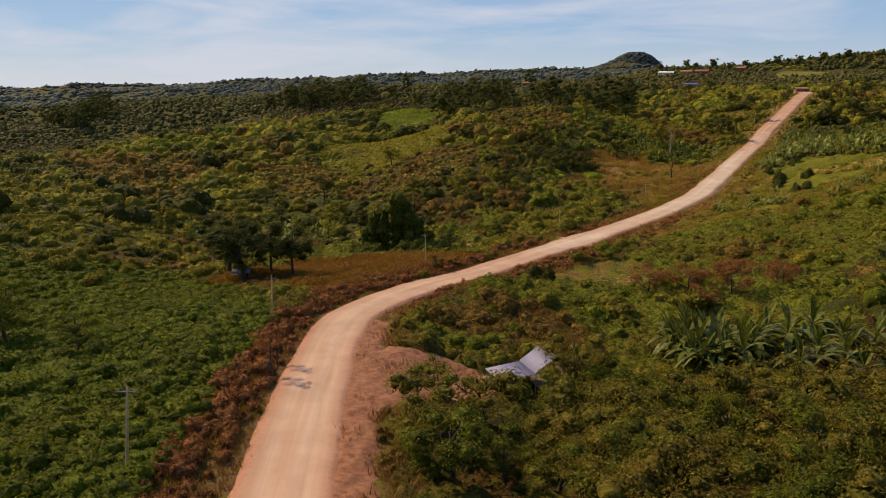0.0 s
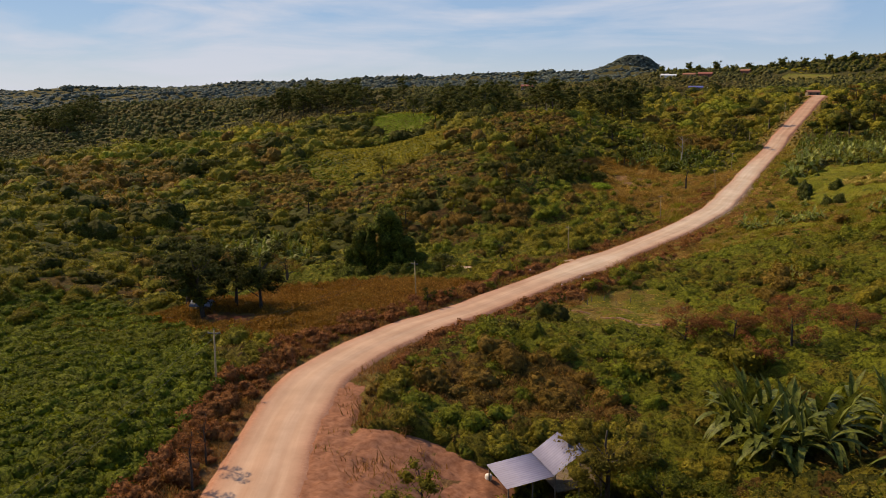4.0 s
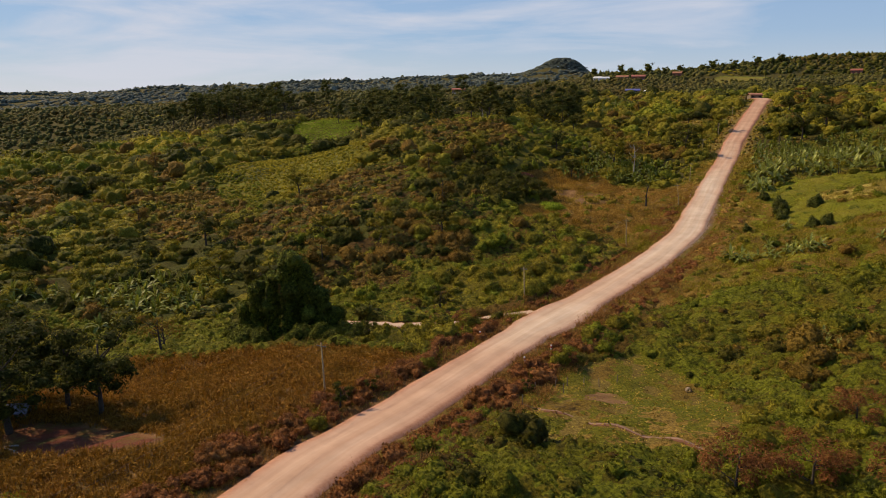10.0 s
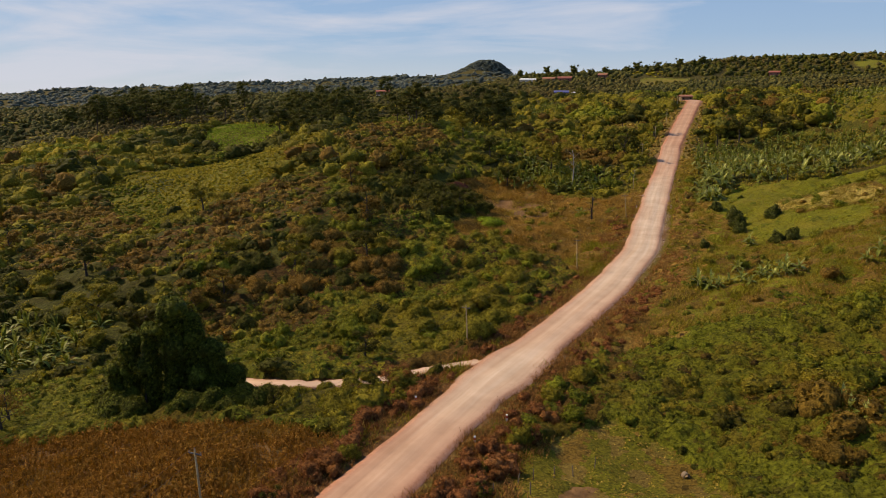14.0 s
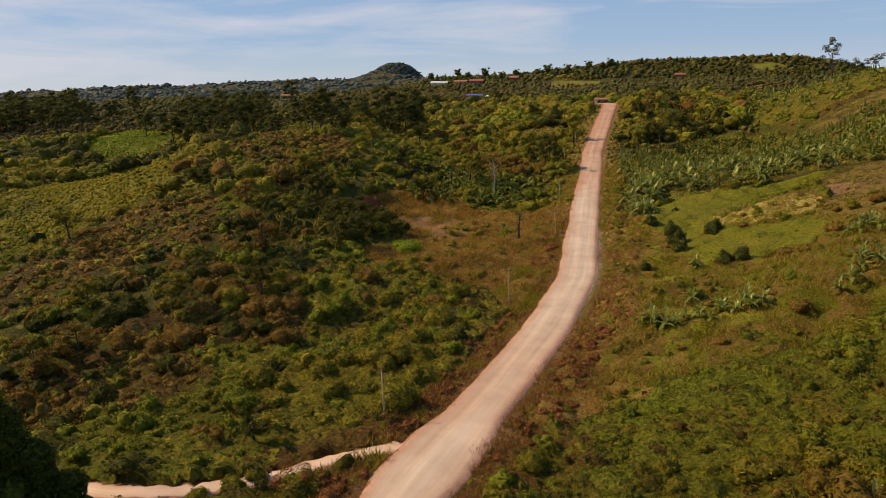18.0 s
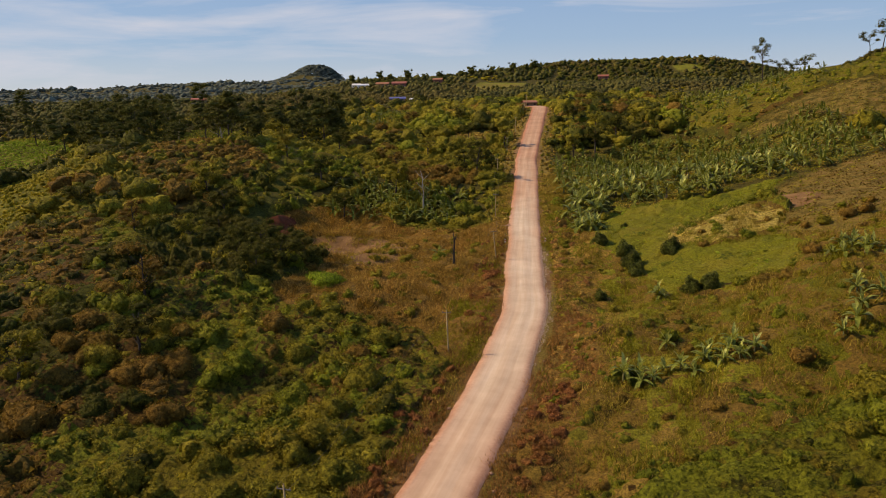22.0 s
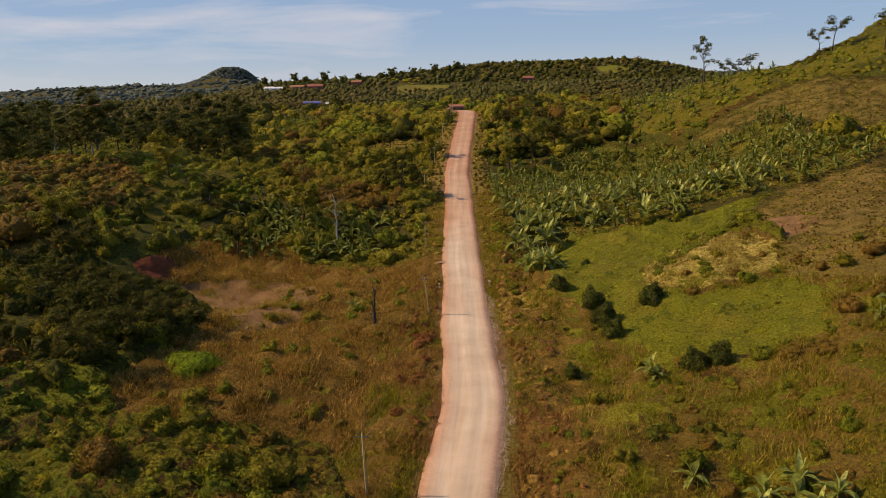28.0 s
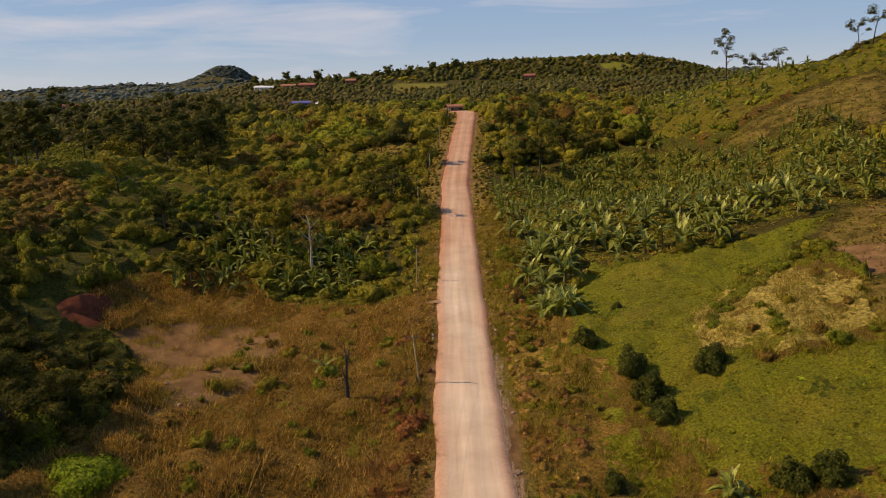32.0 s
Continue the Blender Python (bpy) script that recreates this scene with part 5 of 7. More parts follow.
    for k, (name, mat_, label, high) in enumerate((
        ("fresh_herbs", GREENGRASS, "bright yellow-green low herbs and creepers", 0.3),
        ("short_dry_grass", DRYGRASS, "short golden dry grass cover", 0.28),
        ("thin_turf", RUSTY, "thin brownish turf worn by trampling", 0.12),
        ("rough_turf", GREENTURF, "rough yellow-green turf", 0.25),
        ("withered_herbs", RUSTY, "withered rusty herbs in the grass", 0.35),
        ("verge_weeds", VERGEGRASS, "dust-reddened weeds on the verge", 0.3),
        ("short_tawny_grass", TAWNY, "short tawny dry grass cover", 0.32),
    )):
        sel = kind == k
        carpet(name, x[sel], y[sel], 0.25, high * 1.7, [mat_], label, 640 + k, "grass", 2.1)
    # the close green sward of the eastern slope
    x, y = sown(3, 60, 64, 146, 16.0, 68)
    hue = ripple(x, y, 12, 69) + 0.7 * ripple(x, y, 4, 70) + rng.normal(0, 0.4, len(x))
    sward = within("green_east", x, y) & ~within("hump", x, y)
    for name, mat_, label, sel in (("green_sward", SWARD, "close yellow-green sward on the slope", sward & (hue > -0.4)), ("lush_sward", LUSH, "close bright green creepers on the slope", sward & (hue <= -0.4))):
        carpet(name, x[sel], y[sel], 0.155, 0.42, [mat_], label, 670, "grass", 1.7)
    # creeping clumps over the sward
    x, y = scattered(3, 62, 62, 148, 1.05, 74)
    sel = within("green_east", x, y) & ~within("hump", x, y) & in_sight(x, y)
    x, y = x[sel], y[sel]
    tint = ripple(x, y, 10, 75) + 0.6 * ripple(x, y, 3.5, 76) + rng.normal(0, 0.4, len(x))
    size = np.clip(0.62 + 0.22 * ripple(x, y, 5, 77) + rng.normal(0, 0.16, len(x)), 0.3, 1.2)
    for lo, hi, name, mat_, label in ((-9, -0.5, "sward_creepers", CREEPER, "low bright green creepers in clumps"), (-0.5, 0.9, "sward_clumps", SWARD, "low yellow-green herbs in clumps"), (0.9, 9, "sward_tussocks", HERB, "low green herbs in clumps")):
        sel = (tint >= lo) & (tint < hi)
        strewn(name, WEED_LOW_T, x[sel], y[sel], size[sel], [mat_], label, 78, rng.uniform(0.45, 0.8, sel.sum()), "grass")
    # tall dry grass inside the first bend
    x, y = scattered(3, 30, -101, -80, 0.7, 84)
    tint = ripple(x, y, 6, 85) + rng.normal(0, 0.4, len(x))
    sel = within("dry_bend", x + ripple(x, y, 5, 86), y + ripple(x, y, 4, 87)) & (road_distance(x, y)[0] > 6) & (tint > -0.9)
    x, y, tint = x[sel], y[sel], tint[sel]
    for lo, hi, name, mat_, label in ((-9, 0.1, "bend_grass", TAWNY, "tall tawny dry grass inside the bend"), (0.1, 9, "bend_weeds", VERGEGRASS, "dust-reddened grass inside the bend")):
        sel = (tint >= lo) & (tint < hi)
        strewn(name, TUFT_T, x[sel], y[sel], np.clip(1.5 + 0.4 * tint[sel], 0.7, 2.2), [mat_], label, 88, None, "grass")
    # dusty tussocks along the straight
    x, y = scattered(-8, 18, 24, 128, 1.35, 79)
    d, _ = road_distance(x, y)
    tint = ripple(x, y, 8, 80) + rng.normal(0, 0.5, len(x))
    sel = (d > 6.0) & (d < 12.5 + 2.5 * ripple(x, y, 11, 81)) & (tint > -0.9)
    x, y, tint = x[sel], y[sel], tint[sel]
    size = np.clip(0.85 + 0.3 * ripple(x, y, 6, 82) + rng.normal(0, 0.2, len(x)), 0.35, 1.5)
    for lo, hi, name, mat_, label in ((-9, 0.3, "dusty_tussocks", VERGEGRASS, "dust-reddened tussocks along the verge"), (0.3, 1.0, "tawny_tussocks", TAWNY, "tawny tussocks along the verge"), (1.0, 9, "olive_tussocks", SCRUB, "olive tussocks along the verge")):
        sel = (tint >= lo) & (tint < hi)
        strewn(name, WEED_T, x[sel], y[sel], size[sel], [mat_], label, 83, rng.uniform(0.7, 1.1, sel.sum()), "grass")
    # weeds in the bananas, the tilled slopes and the upper fields
    x, y = sown(-10, 114, 88, 245, 3.2, 65)
    hue = ripple(x, y, 13, 66) + 0.6 * ripple(x, y, 5, 67) + rng.normal(0, 0.4, len(x))
    bare = within("bare_east", x, y) | within("bare_upper", x, y)
    ban = within("banana", x, y)
    patch = np.hypot((x - 48) / 6, (y - 120) / 7) < 1
    keep = in_sight(x, y) & (np.abs(road_distance(x, y)[0]) > 8) & ((bare & (hue > -0.5)) | ban) & (~patch | (rng.random(len(x)) < 0.15))
    x, y, hue, bare = x[keep], y[keep], hue[keep], bare[keep]
    kind = np.select([bare & (hue < 0.5), hue > 0.2, hue > -0.6], [1, 2, 0], 1)
    for k, (name, mat_, label) in enumerate((("plantation_grass", DRYGRASS, "dry grass under the bananas"), ("tilled_weeds", TILLED, "brown weeds on the tilled slope"), ("plantation_herbs", GREENGRASS, "green herbs between the bananas"))):
        sel = kind == k
        carpet(name, x[sel], y[sel], 0.42, 0.4, [mat_], label, 660 + k, "weeds", 3.0)


LONE_BUSHES = []


def build_verge_bushes():
    """Dust-covered bushes that crowd the road's banks."""
    rng = np.random.default_rng(71)
    x, y = scattered(-60, 90, -165, 130, 1.75, 72)
    d, _ = road_distance(x, y)
    thick = ripple(x, y, 19, 73) + rng.normal(0, 0.4, len(x))
    west = (d < -4.7) & (d > -9.5 - 1.5 * ripple(x, y, 23, 78)) & (thick > -1.3 + 1.5 * blend(y, -70, 20))
    east = (d > 5.4) & (d < 10.5) & (thick > 0.0) & (y > -97) & (y < 30)
    sel = in_sight(x, y) & (west | east) & ~near_track(x, y, 3.4) & ~near_track(x, y + 3, 3.5) & (y < 110)
    s = np.clip(1.15 + 0.35 * ripple(x, y, 8, 74) + rng.normal(0, 0.22, len(x)), 0.55, 1.9)
    s = np.where(y > -20, s * 0.66, s) * np.where(np.abs(d) < 6, 0.75, 1.0)
    strewn("roadside_bushes", FINE_T, x[sel], y[sel], s[sel], [DUSTY], "red dust-covered bushes along the road bank", 75, None, "shrubs")
    # low dry growth round the worn soil at the first bend
    x, y = scattered(-2, 40, -150, -86, 1.7, 79)
    d, _ = road_distance(x, y)
    sel = (d > 6.6) & (d < 22) & ~within("soil_patch", x, y) & (ripple(x, y, 9, 80) + rng.normal(0, 0.4, len(x)) > -0.3) & (y > -140)
    strewn("withered_bushes", FINE_T, x[sel], y[sel], rng.uniform(0.35, 0.8, sel.sum()), [RUSTY], "low withered brown bushes beside bare soil", 81, None, "shrubs")
    # bushes dotted over the grass east and west
    x, y = scattered(-44, 60, -5, 130, 3.6, 76)
    d, _ = road_distance(x, y)
    spot = ripple(x, y, 22, 77) + rng.normal(0, 0.6, len(x))
    sel = in_sight(x, y) & (within("grass_east", x, y) | within("dry_west", x, y)) & (np.abs(d) > 8) & (spot > -0.25) & ~within("green_east", x, y) & (np.hypot(x + 43.3, y - 64) > 7)
    tint = rng.random(len(x))
    for lo, hi, mat_, label in ((0, 0.45, SCRUB, "small olive green bush standing in rough grass"), (0.45, 0.75, LUSH, "small bright green bush standing in rough grass"), (0.75, 1.0, RUSTY, "small brown half-dry bush standing in rough grass")):
        one = sel & (tint >= lo) & (tint < hi)
        LONE_BUSHES.append((mat_, label, list(zip(x[one].tolist(), y[one].tolist(), (rng.uniform(0.4, 1.15, one.sum()) * np.where(rng.random(one.sum()) < 0.2, 1.7, 1.0)).tolist()))))


def build_gravel():
    """Pale gravel thrown to the side of the straight."""
    rng = np.random.default_rng(91)
    x, y = sown(-6, 4, 36, 102, 60.0, 92)
    d, high = road_distance(x, y)
    sel = (d > 3.2) & (d < 4.6 + 0.9 * ripple(x, y, 6, 93)) & (ripple(x, y, 3, 94) > -0.9)
    x, y, z = x[sel], y[sel], np.maximum(land(x[sel], y[sel]), high[sel] - 0.02) + 0.03
    up = np.array([0, 0, 1.0]) + rng.normal(0, 0.3, (len(x), 3))
    up /= np.linalg.norm(up, axis=1)[:, None]
    v, f = kites(np.c_[x, y, z], up, rng.uniform(0.05, 0.14, len(x)), rng, 1.0)
    tagged(new("gravel", quick_mesh("gravel", v, f, [plain_material("pale_gravel", (0.36, 0.26, 0.18), (0.50, 0.39, 0.29), 0.9, 4)])), "pale gravel spilled along the road edge", "gravel", kind="stuff")


build_fields()
build_gravel()
build_grass()
build_verge_bushes()

# ---- trees and single bushes ----


def part(name, me, parent, label=""):
    ob = new(name, me)
    ob.parent = parent
    return tagged(ob, label) if label else ob


def root(name, label, category, group=""):
    return tagged(new(name), label, category, group)


def tube(points, radii, sides=6, cap=True):
    """A tapered tube along points."""
    p, r = np.array(points, float), np.array(radii, float)
    way = np.gradient(p, axis=0)
    way /= np.linalg.norm(way, axis=1)[:, None] + 1e-9
    a = np.cross(way, np.array([0.31, 0.95, 0.07]))
    a /= np.linalg.norm(a, axis=1)[:, None] + 1e-9
    b = np.cross(way, a)
    t = np.linspace(0, 2 * np.pi, sides, endpoint=False)
    v = p[:, None] + r[:, None, None] * (np.cos(t)[None, :, None] * a[:, None] + np.sin(t)[None, :, None] * b[:, None])
    at = np.arange(len(p) * sides).reshape(len(p), sides)
    nxt = np.roll(at, -1, axis=1)
    f = np.stack([at[:-1], nxt[:-1], nxt[1:], at[1:]], -1).reshape(-1, 4)
    v = v.reshape(-1, 3)
    if cap:
        v = np.r_[v, p[-1:] + way[-1:] * r[-1] * 0.3]
        e = at[-1]
        f = np.r_[f, np.stack([e, np.roll(e, -1), np.full(sides, len(v) - 1), np.full(sides, len(v) - 1)], -1)]
        f[-sides:, 3] = f[-sides:, 2]
    return v, f


def joined(pieces):
    vs, fs, total = [], [], 0
    for v, f in pieces:
        vs.append(v)
        fs.append(f + total)
        total += len(v)
    return np.concatenate(vs), np.concatenate(fs)


def tube_mesh(name, pieces, mats, smooth=True):
    v, f = joined(pieces)
    me = bpy.data.meshes.new(name)
    me.from_pydata(v.tolist(), [], [tuple(dict.fromkeys(q)) for q in f.tolist()])
    for one in mats:
        me.materials.append(one)
    if smooth:
        me.polygons.foreach_set("use_smooth", np.ones(len(me.polygons), bool))
    return me


def make_tree(name, label, seed, high, wide, clear, leaves, leaf, mats, lobes=9, limbs=6, spread=0.75, stretch=1.0, thick=0.22, category="tree", group="", loose=0.8, slim=0.62, bend=0.06, dense=0.8, full=1.0):
    """A tree: tapered trunk with limbs that reach into the lobes of the crown. clear: the bare part of the trunk, of its height."""
    rng = np.random.default_rng(seed)
    tree = root(name, label, category, group)
    steps = np.linspace(0, 1, 7)
    lean = rng.normal(0, bend, 2)
    line = np.c_[np.outer(steps ** 1.4, lean * high) + rng.normal(0, 0.012 * high, (7, 2)) * steps[:, None], steps * high * 0.82]
    wood = [tube(line, thick * (1.25 - steps) + 0.02, 7)]
    mid = high * (clear + 1) / 2
    half = high * (1 - clear) / 2
    ends = []
    for k in range(limbs):
        at = rng.uniform(max(0.25, clear * 0.8), 0.85)
        start = np.array([np.interp(at, steps, line[:, i]) for i in range(3)])
        a = 6.283 * k / max(limbs, 1) + rng.uniform(-0.5, 0.5)
        out = wide * rng.uniform(0.45, 0.85)
        end = np.array([start[0] + np.cos(a) * out, start[1] + np.sin(a) * out, min(start[2] + rng.uniform(0.25, 0.7) * half * 1.3, high * 0.93)])
        knee = start * 0.45 + end * 0.55 + np.array([0, 0, -0.05 * out])
        wood.append(tube([start, start * 0.7 + knee * 0.3, knee, end], thick * np.array([0.5, 0.4, 0.26, 0.08]), 5))
        ends.append(end)
    part("trunk", tube_mesh("trunk", wood, [mats[1]]), tree)
    c = rng.normal(size=(lobes, 3))
    c /= np.linalg.norm(c, axis=1)[:, None]
    c *= rng.random((lobes, 1)) ** 0.45 * spread
    c = c * np.array([wide, wide, half * stretch]) + np.array([lean[0] * high, lean[1] * high, mid])
    for k, end in enumerate(ends[:lobes]):
        c[k] = end
    r = rng.uniform(0.30, 0.52, lobes) * wide * (1.2 - 0.45 * spread) * full
    leaves, leaf = int(leaves * 1.5), leaf * 0.72
    pick = rng.integers(0, lobes, leaves)
    d = rng.normal(size=(leaves, 3))
    d /= np.linalg.norm(d, axis=1)[:, None]
    d[:, 2] = np.where(d[:, 2] < -0.4, -d[:, 2], d[:, 2])
    p = c[pick] + d * (r[pick] * rng.uniform(0.72, 1.12, leaves))[:, None] * np.array([1, 1, 0.72])
    nrm = d + rng.normal(size=d.shape) * loose * 0.45 + np.array([0, 0, 0.25])
    nrm /= np.linalg.norm(nrm, axis=1)[:, None]
    pieces = [kites(p, nrm, leaf * rng.uniform(0.6, 1.4, leaves), rng, slim)]
    for k in range(lobes if dense else 0):
        lump, size = crown_shape(rng, 5, 0.6, 0.7, 0.0)
        v, f = leafy_mass(rng, lump, size, np.zeros(3), 9, 5, -1.2)
        pieces.append((v * np.array([1, 1, 0.72]) * r[k] * dense * 1.05 + c[k], f))
    part("crown", quick_mesh("crown", *joined(pieces), [mats[0]], True), tree)
    return tree


def stand(thing, spots, seed, small=0.85, large=1.15, sink=0.08):
    """Sets the thing at the first of the spots and copies of it at the others."""
    rng = np.random.default_rng(seed)
    made = []
    for k, spot in enumerate(spots):
        x, y = spot[:2]
        s = (spot[2] if len(spot) > 2 else 1.0) * rng.uniform(small, large)
        m = pose(x, y, float(land(x, y)) - sink, 0, 0, rng.uniform(0, 360)) @ Matrix.Diagonal((s, s, s * rng.uniform(0.92, 1.08), 1))
        if k == 0:
            thing.matrix_basis = m
            made.append(thing)
        else:
            plain = thing.scale.copy()
            thing.scale = (1, 1, 1)
            made.append(copy_thing(thing, m))
            thing.scale = plain
    return made


def make_bush(name, label, category, group, form, mat_, stem):
    """A bush or low tree of unit size on a short stem."""
    bush = root(name, label, category, group)
    part("trunk", tube_mesh("trunk", [tube([(0, 0, -0.12), (0.03, 0.02, 0.25), (0.02, 0.05, 0.6)], [stem, stem * 0.8, stem * 0.3], 6)], [BARK]), bush)
    part("crown", quick_mesh("crown", *form, [mat_], True), bush)
    return bush


# the larger trees of the thickets
for kind_, (mat_, label_) in enumerate(((LUSH, "broad bright green tree in the thicket"), (RUSTY, "broad rusty brown tree in the thicket"), (DARK, "broad dark green tree in the thicket"), (SCRUB, "broad olive green tree in the thicket"), (SPUR, "broad yellow-green tree in the thicket"))):
    for side_ in (0, 1):
        spots_ = GREAT[kind_][side_::2]
        if spots_:
            stand(make_bush("thicket_tree", label_, "tree", "trees of the thickets", LONE_T[(kind_ + 2 * side_) % 4], mat_, 0.06), spots_, 40 + 2 * kind_ + side_, 0.97, 1.03, 0.15)
for count_, (mat_, label_, spots_) in enumerate(LONE_BUSHES):
    for side_ in (0, 1):
        if spots_[side_::2]:
            stand(make_bush("bush", label_, "bush", "bushes in the grass", FINE_T[count_ + 3 * side_], mat_, 0.05), spots_[side_::2], 60 + 2 * count_ + side_, 0.95, 1.05, 0.05)

# shade trees standing in the maize, and their dark neighbours
stand(make_tree("shade_tree", "broad dark shade tree with forked trunk in the dry maize", 301, 13.2, 7.2, 0.13, 3600, 0.5, (SHADELEAF, BARK), 34, 8, 0.9, 0.82, 0.34, group="shade trees in the maize", full=0.8), [(-51.5, -82.5), (-62, -78)], 1, 0.95, 1.05)
stand(make_tree("shade_tree", "dark shade tree with several leaning limbs in the dry maize", 302, 11.4, 5.6, 0.16, 3000, 0.5, (SHADELEAF, BARK), 26, 7, 0.9, 0.82, 0.26, group="shade trees in the maize", full=0.85), [(-52.5, -74.5), (-46.5, -74)], 2, 0.95, 1.05)
stand(make_tree("shade_tree", "thin half-bare tree beside the maize field", 303, 7.5, 3.4, 0.3, 420, 0.42, (RUSTY, BARK), 9, 8, 0.85, 1.0, 0.17, group="field trees", dense=0), [(-72.5, -43.5), (-69, -47)], 3)


def make_vine_tree():
    """A tall tree smothered by creepers that hang to the ground."""
    rng = np.random.default_rng(310)
    tree = root("vine_covered_tree", "tall dark tree draped in hanging green creepers", "tree")
    part("trunk", tube_mesh("trunk", [tube([(0, 0, 0), (0.2, 0.1, 4), (0.1, 0.4, 8), (0.4, 0.2, 12.5)], [0.5, 0.4, 0.3, 0.12], 8), tube([(-3.5, 0, 0), (-3.2, 0.3, 4), (-3.4, 0, 7.5)], [0.3, 0.24, 0.1], 7)], [BARK]), tree)
    columns = [(0.3, 0, 14.4, 1.7), (2.6, 0.6, 11.8, 1.6), (-2.4, -0.2, 11.2, 1.2), (-5.2, 0.3, 9.2, 1.3), (5.0, 0.2, 8.4, 1.7), (7.2, 0.8, 5.6, 1.5), (-7.2, 0.4, 5.2, 1.2), (0.5, 2.5, 9, 1.8), (-4.0, 1.8, 6.5, 1.2), (3.6, 2.2, 7.0, 1.5)]
    leafs = []
    for cx, cy, top, r in columns:
        n = int(340 * top * r / 2)
        t = rng.random(n) ** 0.8
        a = rng.uniform(0, 6.283, n)
        w = r * (0.78 + 0.3 * np.sin(t * 9 + cx) * 0.5) * np.where(t > 0.86, np.sqrt(np.maximum(0, 1 - ((t - 0.86) / 0.15) ** 2)), 1) * rng.uniform(0.75, 1.1, n)
        p = np.c_[cx + np.cos(a) * w, cy + np.sin(a) * w, t * top]
        d = np.c_[np.cos(a), np.sin(a), 0.25 + 1.2 * (t > 0.85)] + rng.normal(0, 0.45, (n, 3))
        d /= np.linalg.norm(d, axis=1)[:, None]
        leafs.append(kites(p, d, 0.36 * rng.uniform(0.6, 1.3, n), rng, 0.85))
        lumps = np.c_[cx + rng.normal(0, 0.2 * r, 6), cy + rng.normal(0, 0.2 * r, 6), np.linspace(0.1, 0.9, 6) * top]
        for spot in lumps:
            v, f = leafy_mass(rng, np.zeros((1, 3)) + rng.normal(0, 0.2, (3, 3)), np.array([0.8, 0.7, 0.75]), np.zeros(3), 8, 5, -1.3)
            leafs.append((v * np.array([r, r, top / 6.5]) * 0.76 + spot, f))
    for hx, hy, hz, r in ((0.6, 0, 12.4, 2.7), (2.4, 0.5, 10.4, 2.3), (-1.3, 0, 10.2, 2.1), (-4.6, 0.3, 8.0, 2.1), (4.8, 0.4, 7.2, 2.4), (-6.6, 0.6, 4.8, 2.0), (6.6, 0.8, 4.2, 2.2), (0.4, -0.8, 7.6, 2.2), (-2.8, -0.6, 5.4, 2.0), (3.2, -0.7, 4.6, 2.1)):
        lump, size = crown_shape(rng, 7, 0.75, 0.8, 0.0)
        v, f = leafy_mass(rng, lump, size, np.zeros(3), 14, 7, -1.2, 0.85)
        leafs.append((v * r + np.array([hx, hy, hz]), f))
        d = rng.normal(size=(420, 3))
        d /= np.linalg.norm(d, axis=1)[:, None]
        far, _ = crown_reach(d, lump, size, np.zeros(3))
        n = d + rng.normal(0, 0.5, d.shape)
        n /= np.linalg.norm(n, axis=1)[:, None]
        leafs.append(kites(d * (far * rng.uniform(0.85, 1.12, 420))[:, None] * r + np.array([hx, hy, hz]), n, 0.36 * rng.uniform(0.6, 1.3, 420), rng, 0.85))
    v, f = joined(leafs)
    part("creepers", quick_mesh("creepers", v, f, [VINE], True), tree)
    tree.matrix_basis = pose(-52.5, -33, float(land(-52.5, -33)) - 0.2, 0, 0, 25) @ Matrix.Scale(1.14, 4)
    return tree


VINE = leaf_material("vine_leaves", (0.026, 0.036, 0.007), (0.084, 0.106, 0.015), (0.21, 0.245, 0.032), (0.10, 0.105, 0.018), 0.25, 0.6)
make_vine_tree()
# dark bushes added where the tree and its shadow darken the ground
VINE_FOOT = [(-46.5, -37, 1.0), (-43.5, -35.5, 0.9), (-40.5, -36.5, 0.75), (-57.5, -38, 1.1), (-61, -35, 1.2), (-65, -33, 1.1), (-54, -39, 0.9), (-37.5, -33.5, 0.8)]

# slim tall trees of the plateau, west of the road
def grove(name, count, seed):
    """Places of trees that stand close together on a plot."""
    rng = np.random.default_rng(seed)
    p = np.array(FIELDS[name], float)
    x, y = rng.uniform(p[:, 0].min(), p[:, 0].max(), count * 6), rng.uniform(p[:, 1].min(), p[:, 1].max(), count * 6)
    at = np.nonzero(within(name, x, y))[0][:count]
    return [(float(x[k]), float(y[k])) for k in at]


TALL_WEST = grove("tall_wood_west", 26, 71) + grove("tall_wood_mid", 12, 72) + grove("tall_wood_far", 22, 73) + [(-444, 297), (-418, 289), (-402, 298), (-387, 305), (-379, 321), (-386, 348), (-225, 246), (-204, 233), (-206, 258), (-196, 262), (-165, 215), (-175, 288), (-160, 210), (-156, 300), (-134, 282), (-123, 284), (-120, 294), (-246, 388), (-322, 379), (-372, 379), (-211, 266), (-195, 258)]
TALL_MID = grove("tall_wood_west", 22, 74) + grove("tall_wood_mid", 14, 75) + grove("tall_wood_far", 22, 76) + [(-165, 298), (-149, 288), (-137, 289), (-123, 293), (-130, 182), (-115, 170), (-122, 176, 0.8), (-158, 292), (-130, 292), (-254, 265), (-240, 263), (-244, 286), (-234, 294), (-248, 275), (-226, 286), (-151, 257), (-135, 259), (-117, 240), (-112, 252), (-108, 257), (-142, 250), (-126, 262), (-214, 240), (-430, 310), (-350, 330), (-365, 300), (-410, 330), (-455, 285), (-300, 300), (-290, 330)]
stand(make_tree("tall_tree", "tall slim dark green tree with a narrow crown", 320, 22, 5.6, 0.06, 900, 0.85, (TALLWOOD, BARK), 20, 6, 0.95, 0.95, 0.24, group="tall trees on the plateau", full=1.5), TALL_WEST, 4, 0.75, 1.2)
